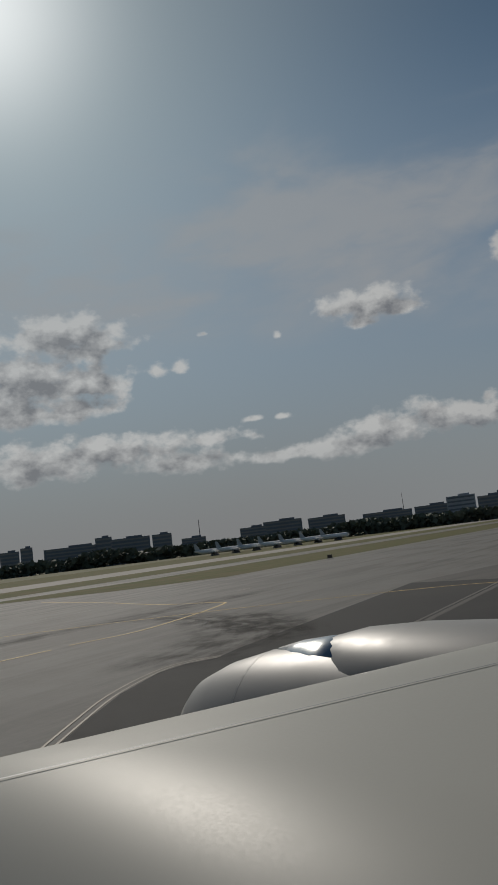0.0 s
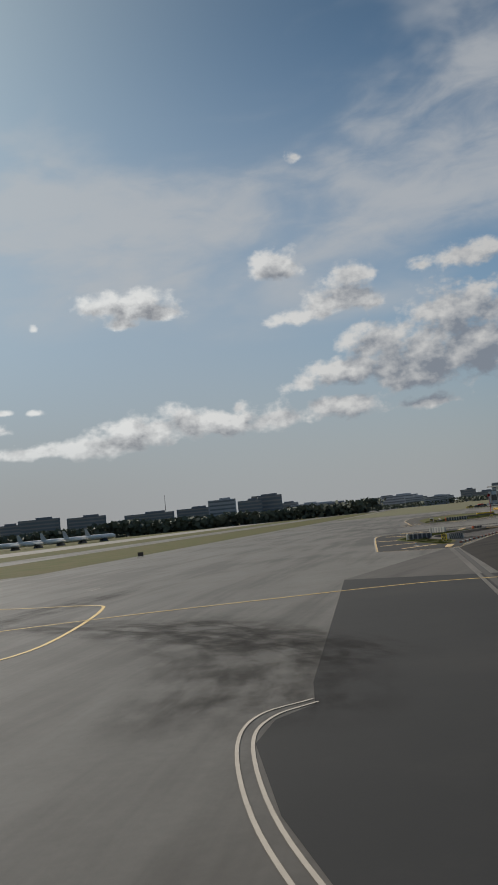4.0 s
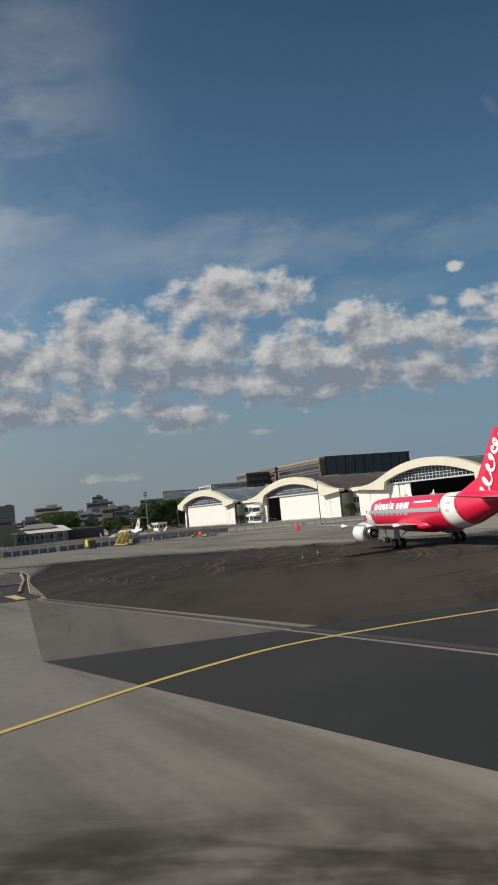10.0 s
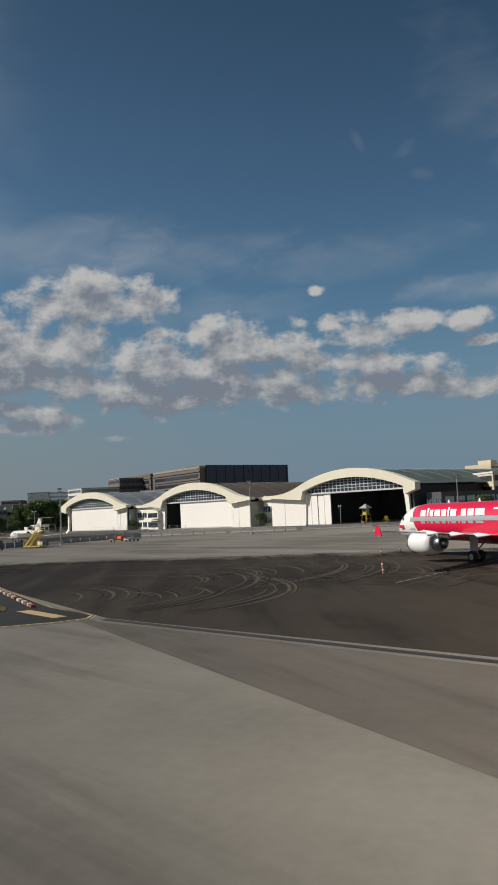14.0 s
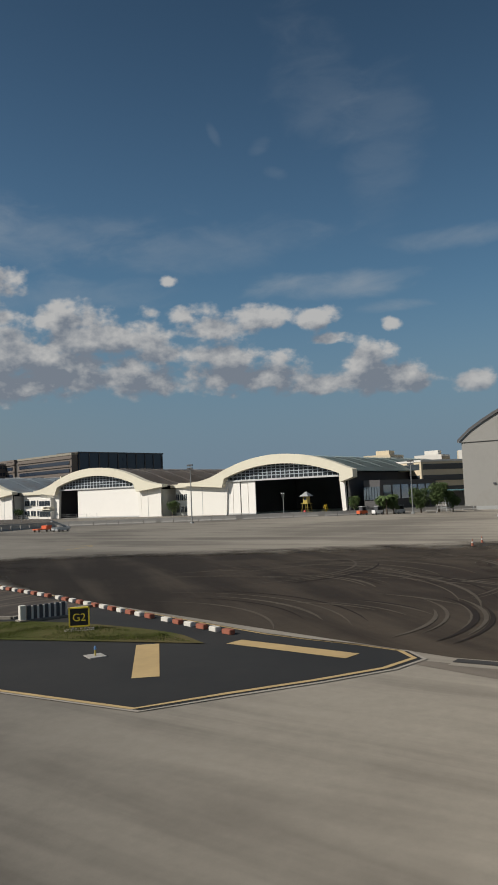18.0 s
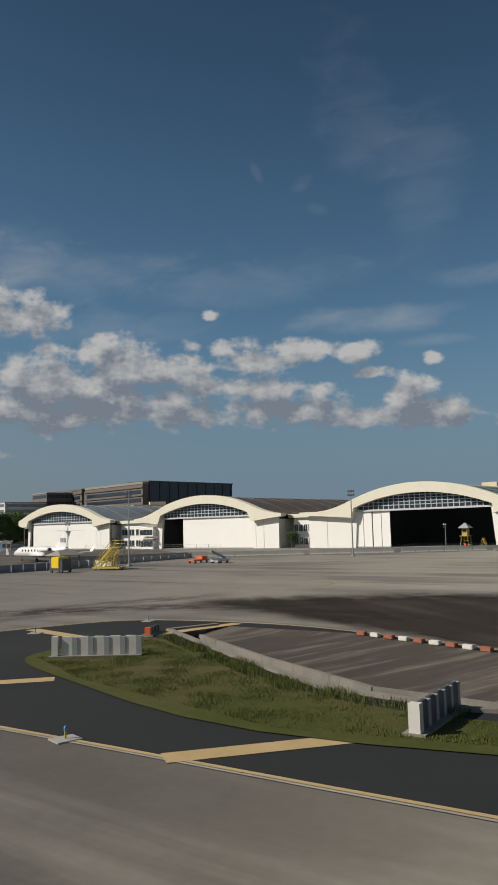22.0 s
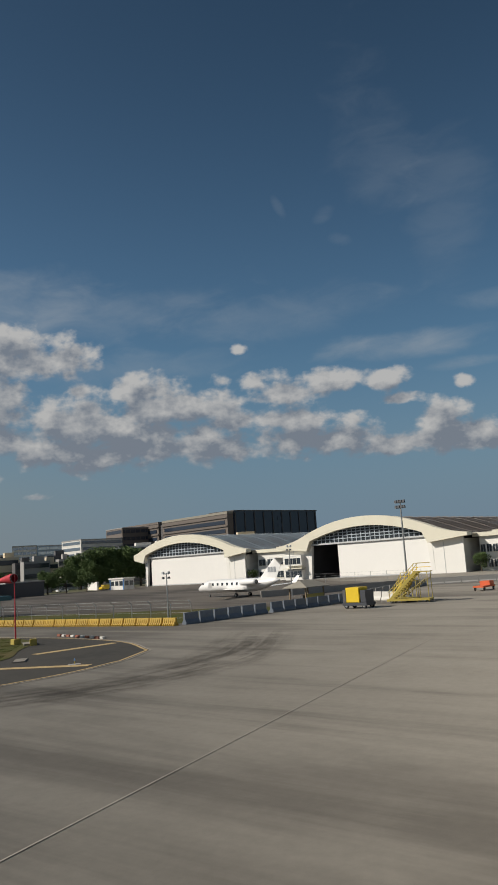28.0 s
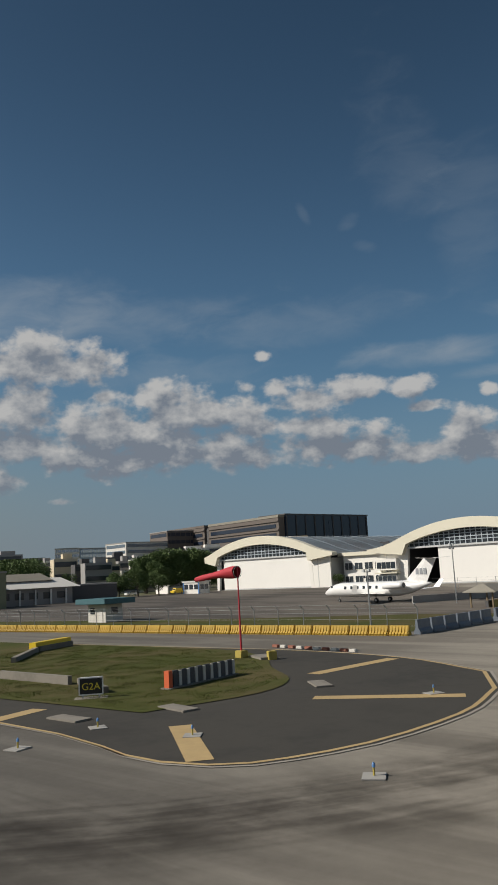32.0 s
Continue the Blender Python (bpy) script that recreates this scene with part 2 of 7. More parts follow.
build_world()
sun = new("sun", bpy.data.lights.new("sun", "SUN"))
sun.data.energy, sun.data.angle, sun.data.color = 4.5, radians(0.6), (1.0, 0.93, 0.83)
sun.matrix_world = pose(0, 0, 60, 90 - SUN_EL, 0, 180 + SUN_AZ)


# ---- materials ----
def surface(name, colour, rough=0.7, metal=0.0, var=0.12, coarse=0.3, fine=6.0, bump=0.0, second=None, amount=0.5, stretch=(1, 1, 1), coat=0.0, piece=0.0, edge=(0.45, 0.65), spec=0.5):
    m = bpy.data.materials.new(name)
    m.use_nodes = True
    k = Nodes(m.node_tree)
    tc = k.add("ShaderNodeTexCoord")
    mp = k.add("ShaderNodeMapping")
    mp.inputs["Scale"].default_value = stretch
    k.wire(mp.inputs[0], tc.outputs["Object"])
    a = k.noise(mp.outputs[0], coarse, 4.0, 0.6)
    b = k.noise(mp.outputs[0], fine, 5.0, 0.65)
    tone = k.math("ADD", k.math("MULTIPLY", k.math("SUBTRACT", a, 0.5), var * 2.4), k.math("MULTIPLY", k.math("SUBTRACT", b, 0.5), var * 1.6))
    if piece:
        rnd = k.add("ShaderNodeObjectInfo")
        tone = k.math("ADD", tone, k.math("MULTIPLY", k.math("SUBTRACT", rnd.outputs["Random"], 0.5), piece))
    col = colour if len(colour) == 4 else (*colour, 1)
    if second:
        patch = k.span(k.math("ADD", k.math("MULTIPLY", a, 0.75), k.math("MULTIPLY", b, 0.25)), edge[0], edge[1])
        col = k.mix(k.math("MULTIPLY", patch, amount), col, (*second, 1))
    lum = k.math("ADD", tone, 1.0)
    shade = k.mix(1.0, col, k.comb(lum, lum, lum), "MULTIPLY")
    p = k.add("ShaderNodeBsdfPrincipled")
    k.wire(p.inputs["Base Color"], shade)
    k.wire(p.inputs["Roughness"], k.math("ADD", k.math("MULTIPLY", k.math("SUBTRACT", b, 0.5), 0.18), rough, clamp=True))
    p.inputs["Metallic"].default_value = metal
    p.inputs["Coat Weight"].default_value = coat
    p.inputs["Specular IOR Level"].default_value = spec
    if bump:
        bm_ = k.add("ShaderNodeBump")
        bm_.inputs["Strength"].default_value = 0.6
        bm_.inputs["Distance"].default_value = bump
        k.wire(bm_.inputs["Height"], b)
        k.wire(p.inputs["Normal"], bm_.outputs[0])
    out = k.add("ShaderNodeOutputMaterial")
    k.wire(out.inputs[0], p.outputs[0])
    return m


M = {}
def pavement(name, pale, dark, amount, streak_turn, size=1.0, fades=False, gloss=0.24):
    """Worn paving: broad patches, swept streaks along the traffic, fine grit."""
    m = bpy.data.materials.new(name)
    m.use_nodes = True
    k = Nodes(m.node_tree)
    tc = k.add("ShaderNodeTexCoord")
    mp = k.add("ShaderNodeMapping")
    mp.inputs["Rotation"].default_value = (0, 0, radians(-streak_turn))
    k.wire(mp.inputs[0], tc.outputs["Object"])
    st = k.add("ShaderNodeMapping")
    st.inputs["Scale"].default_value = (0.09 * size, size, size)
    k.wire(st.inputs[0], mp.outputs[0])
    broad = k.noise(tc.outputs["Object"], 0.022, 4.0, 0.6, 0.6)
    streak = k.noise(st.outputs[0], 0.22, 5.0, 0.62, 0.5)
    patchy = k.noise(tc.outputs["Object"], 0.16, 5.0, 0.65)
    grit = k.noise(tc.outputs["Object"], 2.2, 4.0, 0.7)
    f = k.math("ADD", k.math("ADD", k.math("MULTIPLY", broad, 0.42), k.math("MULTIPLY", streak, 0.38)), k.math("MULTIPLY", patchy, 0.20))
    col = k.mix(k.math("MULTIPLY", k.span(f, 0.45, 0.57), amount), (*pale, 1), (*dark, 1))
    lum = k.math("ADD", k.math("ADD", k.math("MULTIPLY", k.math("SUBTRACT", grit, 0.5), 0.30), k.math("MULTIPLY", k.math("SUBTRACT", patchy, 0.5), 0.7)), 1.0)
    col = k.mix(1.0, col, k.comb(lum, lum, lum), "MULTIPLY")
    bp = k.add("ShaderNodeBump")
    bp.inputs["Strength"].default_value, bp.inputs["Distance"].default_value = 0.5, 0.02
    k.wire(bp.inputs["Height"], grit)
    p = k.add("ShaderNodeBsdfPrincipled")
    k.wire(p.inputs["Base Color"], col)
    k.wire(p.inputs["Normal"], bp.outputs[0])
    p.inputs["Roughness"].default_value = 0.8
    p.inputs["Diffuse Roughness"].default_value = 1.0
    p.inputs["Specular IOR Level"].default_value = gloss
    if fades:
        uv = k.add("ShaderNodeUVMap")
        sp = k.add("ShaderNodeSeparateXYZ")
        k.wire(sp.inputs[0], uv.outputs[0])
        worn = k.math("ADD", k.math("MULTIPLY", k.math("SUBTRACT", streak, 0.5), 0.9), k.math("MULTIPLY", k.math("SUBTRACT", patchy, 0.5), 0.5))
        worn = k.math("ADD", worn, sp.outputs[0])
        mx = k.add("ShaderNodeMixShader")
        k.wire(mx.inputs[0], k.span(worn, 0.05, 0.85))
        k.wire(mx.inputs[1], k.add("ShaderNodeBsdfTransparent").outputs[0])
        k.wire(mx.inputs[2], p.outputs[0])
        p = mx
    out = k.add("ShaderNodeOutputMaterial")
    k.wire(out.inputs[0], p.outputs[0])
    return m


M["concrete"] = pavement("apron_concrete", (0.245, 0.222, 0.186), (0.124, 0.111, 0.093), 0.9, 58)
M["rubbered"] = pavement("rubber_stained_concrete", (0.056, 0.045, 0.034), (0.023, 0.018, 0.014), 0.9, 20, fades=True, gloss=0.12)
M["parking"] = pavement("dark_parking_concrete", (0.150, 0.130, 0.108), (0.070, 0.060, 0.051), 0.9, 40)


def stain_film(name, colour):
    """A thin rubber film: worn through by streaks, fading towards its long edges."""
    m = bpy.data.materials.new(name)
    m.use_nodes = True
    k = Nodes(m.node_tree)
    uv = k.add("ShaderNodeUVMap")
    sep = k.add("ShaderNodeSeparateXYZ")
    k.wire(sep.inputs[0], uv.outputs[0])
    u, v = sep.outputs[0], sep.outputs[1]
    across = k.math("MULTIPLY", k.math("MULTIPLY", v, k.math("SUBTRACT", 1.0, v)), 4.0)
    ends = k.math("MULTIPLY", k.math("MULTIPLY", u, k.math("SUBTRACT", 1.0, u)), 9.0, clamp=True)
    lines = k.noise(k.comb(k.math("MULTIPLY", u, 7.0), k.math("MULTIPLY", v, 9.0)), 1.0, 5.0, 0.6, 0.5)
    tc = k.add("ShaderNodeTexCoord")
    blots = k.noise(tc.outputs["Object"], 0.35, 5.0, 0.65)
    f = k.math("ADD", k.math("MULTIPLY", lines, 0.5), k.math("MULTIPLY", blots, 0.5))
    f = k.math("MULTIPLY", k.math("MULTIPLY", k.span(f, 0.38, 0.64), across), k.math("MULTIPLY", ends, 0.48))
    p = k.add("ShaderNodeBsdfPrincipled")
    p.inputs["Base Color"].default_value = (*colour, 1)
    p.inputs["Roughness"].default_value = 0.9
    p.inputs["Specular IOR Level"].default_value = 0.12
    p.inputs["Diffuse Roughness"].default_value = 1.0
    mx = k.add("ShaderNodeMixShader")
    k.wire(mx.inputs[0], f)
    k.wire(mx.inputs[1], k.add("ShaderNodeBsdfTransparent").outputs[0])
    k.wire(mx.inputs[2], p.outputs[0])
    out = k.add("ShaderNodeOutputMaterial")
    k.wire(out.inputs[0], mx.outputs[0])
    return m


M["swath"] = stain_film("tyre_rubber_film", (0.035, 0.029, 0.025))
M["asphalt"] = surface("dark_asphalt", (0.026, 0.027, 0.028), 0.9, spec=0.15, var=0.2, coarse=0.06, fine=1.4, bump=0.01, second=(0.04, 0.038, 0.036), amount=0.4)
M["worn_asphalt"] = surface("weathered_asphalt", (0.062, 0.058, 0.051), 0.9, spec=0.15, var=0.3, coarse=0.15, fine=1.4, bump=0.01, second=(0.032, 0.031, 0.029), amount=0.7)
M["runway"] = surface("grey_runway", (0.21, 0.20, 0.185), 0.85, spec=0.15, var=0.15, coarse=0.02, fine=0.3)
M["grass"] = surface("airfield_grass", (0.066, 0.076, 0.020), 0.95, spec=0.1, var=0.4, coarse=0.12, fine=1.8, bump=0.06, second=(0.088, 0.068, 0.034), amount=0.75, edge=(0.40, 0.60))
M["blade"] = surface("grass_blades", (0.092, 0.106, 0.030), 0.9, spec=0.1, var=0.3, coarse=0.3, fine=3.0)
M["earth"] = surface("far_ground", (0.13, 0.125, 0.08), 0.95, spec=0.1, var=0.25, coarse=0.01, fine=0.1, second=(0.08, 0.09, 0.04), amount=0.6)
M["yellow_line"] = surface("yellow_paint", (0.44, 0.30, 0.08), 0.75, var=0.18, coarse=0.3, fine=3.0, second=(0.32, 0.25, 0.12), amount=0.5)
M["tan_line"] = surface("faded_tan_paint", (0.42, 0.30, 0.14), 0.8, var=0.18, coarse=0.5, fine=3.0)
M["white_line"] = surface("worn_white_paint", (0.30, 0.27, 0.23), 0.8, var=0.2, coarse=0.3, fine=3.0)
M["tyre_mark"] = surface("scrubbed_tyre_mark", (0.086, 0.074, 0.060), 0.9, spec=0.12, var=0.3, coarse=0.3, fine=2.0)
M["tyre_dark"] = surface("black_tyre_mark", (0.026, 0.021, 0.018), 0.9, spec=0.12, var=0.3, coarse=0.3, fine=2.0)
M["joint"] = surface("dark_joint", (0.03, 0.028, 0.026), 0.9, var=0.2)
M["cream"] = surface("cream_plaster", (0.72, 0.68, 0.55), 0.7, var=0.06, coarse=0.12, fine=1.0, second=(0.55, 0.51, 0.40), amount=0.35)
M["white_wall"] = surface("white_wall_paint", (0.80, 0.78, 0.73), 0.65, var=0.04, coarse=0.1, fine=1.5)
M["white_door"] = surface("white_metal_door", (0.83, 0.81, 0.77), 0.5, var=0.03, coarse=0.08, fine=0.8)
# near-black colour that stands in for the shade inside the hangars
M["shade_inside"] = surface("painted_interior_shade", (0.06, 0.06, 0.065), 0.9, var=0.2, coarse=0.1)
M["kerb_red"] = surface("faded_red_paint", (0.30, 0.10, 0.06), 0.75, var=0.25, coarse=1.0, fine=6.0, second=(0.24, 0.18, 0.14), amount=0.5)
M["roof_blue"] = surface("weathered_blue_roof", (0.33, 0.38, 0.42), 0.55, metal=0.0, var=0.16, coarse=0.05, fine=0.7, second=(0.20, 0.13, 0.09), amount=0.55, edge=(0.52, 0.68))
M["roof_brown"] = surface("rusty_metal_roof", (0.21, 0.185, 0.165), 0.6, metal=0.0, var=0.18, coarse=0.05, fine=0.7, second=(0.19, 0.14, 0.10), amount=0.5)
M["roof_green"] = surface("weathered_green_roof", (0.22, 0.275, 0.265), 0.5, metal=0.0, var=0.16, coarse=0.05, fine=0.7, second=(0.20, 0.15, 0.12), amount=0.4, edge=(0.5, 0.7))
M["steel"] = surface("galvanised_steel", (0.36, 0.37, 0.37), 0.45, metal=0.7, var=0.1, coarse=0.8, fine=8)
M["dark_steel"] = surface("dark_painted_steel", (0.07, 0.075, 0.085), 0.5, metal=0.3, var=0.12, coarse=0.6)
M["mullion"] = surface("pale_grey_mullion", (0.45, 0.50, 0.55), 0.5, metal=0.2, var=0.08)
M["black"] = surface("black_rubber", (0.012, 0.012, 0.013), 0.8, var=0.15)
M["grey_paint"] = surface("grey_paint", (0.30, 0.31, 0.31), 0.6, var=0.1, coarse=0.4)
M["pale_grey"] = surface("pale_grey_panel", (0.52, 0.53, 0.53), 0.55, var=0.07, coarse=0.2)
M["dirty_white"] = surface("weathered_white_paint", (0.60, 0.58, 0.53), 0.65, var=0.12, coarse=0.7, fine=5, second=(0.38, 0.34, 0.28), amount=0.4)
M["jersey_blue"] = surface("blue_grey_barrier_plastic", (0.13, 0.155, 0.19), 0.6, var=0.15, coarse=0.8, fine=5, piece=0.25, second=(0.22, 0.23, 0.24), amount=0.4)
M["barrier_yellow"] = surface("yellow_barrier_plastic", (0.46, 0.29, 0.025), 0.6, var=0.16, coarse=0.7, fine=5, piece=0.2, second=(0.38, 0.27, 0.06), amount=0.4)
M["yellow"] = surface("bright_yellow_paint", (0.75, 0.52, 0.02), 0.5, var=0.08, coarse=0.8)
M["dull_yellow"] = surface("dull_yellow_paint", (0.42, 0.33, 0.07), 0.6, var=0.15, coarse=0.8)
M["orange"] = surface("orange_red_paint", (0.62, 0.12, 0.04), 0.6, var=0.1, coarse=0.8)
M["red"] = surface("red_paint", (0.50, 0.05, 0.04), 0.6, var=0.12, coarse=0.8)
M["sock_red"] = surface("red_nylon", (0.42, 0.025, 0.04), 0.75, var=0.12, coarse=0.7, fine=5)
M["jet_red"] = surface("glossy_pink_red_paint", (0.66, 0.010, 0.055), 0.32, var=0.03, coarse=0.3, coat=0.5)
M["jet_white"] = surface("glossy_white_paint", (0.80, 0.79, 0.77), 0.3, var=0.03, coarse=0.3, coat=0.4)
M["jet_grey"] = surface("light_grey_aircraft_paint", (0.44, 0.46, 0.47), 0.38, var=0.04, coarse=0.4, coat=0.3)
M["chrome"] = surface("polished_metal", (0.62, 0.62, 0.61), 0.2, metal=1.0, var=0.05, coarse=1.0)
M["wing_skin"] = surface("pale_grey_wing_paint", (0.27, 0.27, 0.25), 0.46, var=0.02, coarse=0.25, fine=40.0, spec=0.10)
M["nacelle"] = surface("satin_grey_nacelle_paint", (0.22, 0.22, 0.215), 0.45, var=0.03, coarse=0.4, spec=0.25)
M["letter_white"] = surface("white_lettering", (0.82, 0.80, 0.78), 0.4, var=0.02)
M["letter_grey"] = surface("silver_lettering", (0.36, 0.38, 0.40), 0.35, metal=0.3, var=0.05)
M["letter_yellow"] = surface("yellow_lettering", (0.80, 0.62, 0.05), 0.5, var=0.02)
M["sign_black"] = surface("black_sign_face", (0.015, 0.015, 0.016), 0.45, var=0.1)
M["bark"] = surface("bark", (0.10, 0.08, 0.06), 0.9, var=0.2, coarse=1.0, fine=6)
M["leaf"] = surface("dark_foliage", (0.085, 0.135, 0.036), 0.8, var=0.35, coarse=0.25, fine=2.0, second=(0.075, 0.10, 0.03), amount=0.6)
M["leaf_pale"] = surface("mid_green_foliage", (0.07, 0.11, 0.03), 0.8, var=0.3, coarse=0.25, fine=2.0)
M["ditch"] = pavement("stained_sloping_concrete", (0.165, 0.136, 0.108), (0.055, 0.045, 0.037), 0.95, 133, 5.0)
M["old_wall"] = surface("mossy_grey_concrete", (0.22, 0.20, 0.17), 0.9, var=0.2, coarse=0.3, fine=2.5, second=(0.10, 0.09, 0.075), amount=0.6, bump=0.02)
M["brown_stone"] = surface("brown_facade_panel", (0.13, 0.108, 0.094), 0.7, var=0.08, coarse=0.05, fine=0.5)
M["dark_glass"] = surface("dark_blue_glass", (0.025, 0.035, 0.055), 0.12, metal=0.0, var=0.1, coarse=0.05)
M["lunette"] = surface("dark_factory_glass", (0.03, 0.038, 0.045), 0.3, var=0.2, coarse=0.3, spec=0.3)
M["boundary"] = surface("pale_grey_concrete", (0.34, 0.33, 0.31), 0.85, var=0.15, coarse=0.3, fine=3.0, second=(0.22, 0.20, 0.18), amount=0.5, spec=0.2)
M["blue_glass"] = surface("blue_grey_glass", (0.30, 0.37, 0.44), 0.12, metal=0.75, var=0.12, coarse=0.08)
M["window"] = surface("window_glass", (0.04, 0.05, 0.06), 0.1, var=0.1)
M["office_blue"] = surface("pale_blue_facade", (0.22, 0.30, 0.38), 0.4, var=0.1, coarse=0.05)
M["city_grey"] = surface("grey_facade", (0.30, 0.29, 0.28), 0.8, var=0.1, coarse=0.03)
M["city_white"] = surface("white_facade", (0.62, 0.60, 0.56), 0.75, var=0.06, coarse=0.04)
M["city_dark"] = surface("dark_facade", (0.09, 0.088, 0.09), 0.8, var=0.12, coarse=0.03)
M["shed_grey"] = surface("dull_grey_sheeting", (0.27, 0.265, 0.25), 0.7, var=0.1, coarse=0.1, fine=1.0, second=(0.20, 0.19, 0.17), amount=0.5)
M["city_cream"] = surface("cream_facade", (0.58, 0.50, 0.36), 0.75, var=0.06, coarse=0.04)
# distance haze is put into these three base colours: paler and greyer
M["hazy_block"] = surface("haze_paled_facade", (0.40, 0.42, 0.45), 0.8, var=0.14, coarse=0.03)
M["hazy_dark"] = surface("haze_greyed_facade", (0.185, 0.20, 0.225), 0.8, var=0.14, coarse=0.03)
M["hazy_leaf"] = surface("haze_paled_foliage", (0.105, 0.12, 0.085), 0.85, var=0.3, coarse=0.02, fine=0.2)
M["olive"] = surface("olive_facade", (0.23, 0.24, 0.15), 0.75, var=0.15, coarse=0.2)
M["teal"] = surface("teal_roof_paint", (0.05, 0.13, 0.15), 0.6, var=0.12, coarse=0.5)
M["blue_trim"] = surface("blue_trim_paint", (0.10, 0.24, 0.50), 0.5, var=0.08)
M["tan_roof"] = surface("tan_roof_tiles", (0.25, 0.23, 0.19), 0.75, var=0.14, coarse=0.6)
M["wood"] = surface("dry_wood", (0.20, 0.15, 0.09), 0.8, var=0.2, coarse=0.6)


# ---- mesh helpers ----
def link_mesh(name, bm, material, smooth=False):
    me = bpy.data.meshes.new(name)
    bmesh.ops.recalc_face_normals(bm, faces=bm.faces[:])
    bm.to_mesh(me)
    bm.free()
    if smooth:
        me.shade_smooth()
    if material is not None:
        me.materials.append(M[material])
    return me


def part(name, bm, material, parent, label="", smooth=False):
    ob = new(name, link_mesh(name, bm, material, smooth))
    ob.parent = parent
    return tagged(ob, label)


def share(name, mesh, parent, m):
    """One more piece on an existing mesh."""
    ob = new(name, mesh)
    ob.parent = parent
    ob.matrix_local = m
    return ob


def thing(name, m, label, category, group="", kind=""):
    ob = new(name)
    ob.matrix_world = m
    return tagged(ob, label, category, group, kind)


def solid(name, bm, material, label, category, m=None, kind="", group="", smooth=False):
    ob = new(name, link_mesh(name, bm, material, smooth))
    if m is not None:
        ob.matrix_world = m
    return tagged(ob, label, category, group, kind)


def box(sx, sy, sz, at=(0, 0, 0), bevel=0.0, bm=None, turn=0.0, taper=1.0):
    """A box on its base centre; taper narrows the top."""
    bm = bm or bmesh.new()
    c, s = math.cos(radians(turn)), math.sin(radians(turn))
    vs = []
    for dz in (0, 1):
        f = taper if dz else 1.0
        for dx, dy in ((-1, -1), (1, -1), (1, 1), (-1, 1)):
            x, y = dx * sx / 2 * f, dy * sy / 2 * f
            vs.append(bm.verts.new((at[0] + x * c - y * s, at[1] + x * s + y * c, at[2] + dz * sz)))
    fs = [bm.faces.new([vs[i] for i in q]) for q in ((3, 2, 1, 0), (4, 5, 6, 7), (0, 1, 5, 4), (1, 2, 6, 5), (2, 3, 7, 6), (3, 0, 4, 7))]
    if bevel:
        bmesh.ops.bevel(bm, geom=list({e for f in fs for e in f.edges}), offset=bevel, segments=2, affect="EDGES")
    return bm


def loft(rings, bm=None, caps=True, closed=True):
    """Skin through rings of equal length."""
    bm = bm or bmesh.new()
    vr = [[bm.verts.new(p) for p in r] for r in rings]
    n = len(rings[0])
    for a, b in zip(vr, vr[1:]):
        for i in range(n if closed else n - 1):
            j = (i + 1) % n
            bm.faces.new((a[i], a[j], b[j], b[i]))
    if caps and closed:
        bm.faces.new(vr[0][::-1])
        bm.faces.new(vr[-1])
    return bm


def tube(points, radius, sides=8, bm=None):
    """A round bar along a line of points; radius may be a list."""
    pts = [Vector(p) for p in points]
    rads = radius if isinstance(radius, (list, tuple)) else [radius] * len(pts)
    rings = []
    for i, p in enumerate(pts):
        d = (pts[min(i + 1, len(pts) - 1)] - pts[max(i - 1, 0)]).normalized()
        a = d.orthogonal().normalized() if abs(d.z) > 0.95 else d.cross(Vector((0, 0, 1))).normalized()
        b = d.cross(a)
        rings.append([p + rads[i] * (math.cos(t) * a + math.sin(t) * b) for t in (2 * math.pi * s / sides for s in range(sides))])
    return loft(rings, bm)


def sheet(outer, z, holes=()):
    """A flat sheet with holes."""
    bm = bmesh.new()
    edges = []
    for loop in (outer, *holes):
        vs = [bm.verts.new((x, y, z)) for x, y in loop]
        edges += [bm.edges.new((vs[i], vs[(i + 1) % len(vs)])) for i in range(len(vs))]
    bmesh.ops.triangle_fill(bm, use_beauty=True, use_dissolve=False, edges=edges)
    for f in bm.faces:
        if f.normal.z < 0:
            f.normal_flip()
    return bm


def ribbon(points, width, z, bm=None, close=False):
    """A painted line of that width along points."""
    bm = bm or bmesh.new()
    pts = [Vector((p[0], p[1], 0)) for p in points]
    n = len(pts)
    pairs = []
    for i, p in enumerate(pts):
        a, b = (pts[(i - 1) % n], pts[(i + 1) % n]) if close else (pts[max(i - 1, 0)], pts[min(i + 1, n - 1)])
        d = (b - a).normalized()
        o = Vector((-d.y, d.x, 0)) * width / 2
        pairs.append((bm.verts.new((p.x + o.x, p.y + o.y, z)), bm.verts.new((p.x - o.x, p.y - o.y, z))))
    for i in range(n if close else n - 1):
        (a, b), (c, d) = pairs[i], pairs[(i + 1) % n]
        bm.faces.new((b, d, c, a))
    return bm


def bent(points, steps=6):
    """A smooth line through points."""
    P = [Vector((*p, 0)) for p in points]
    P = [2 * P[0] - P[1], *P, 2 * P[-1] - P[-2]]
    out = []
    for a, b, c, d in zip(P, P[1:], P[2:], P[3:]):
        for i in range(steps):
            t = i / steps
            out.append(0.5 * (2 * b + (c - a) * t + (2 * a - 5 * b + 4 * c - d) * t * t + (3 * b - a - 3 * c + d) * t ** 3))
    out.append(P[-2])
    return [(p.x, p.y) for p in out]


ALONG, ACROSS = Vector((0.5287, 0.8488, 0)), Vector((0.8488, -0.5287, 0))     # the airfield's main direction; from the taxiway to the hangars
AXIS = math.degrees(math.atan2(ALONG.y, ALONG.x))


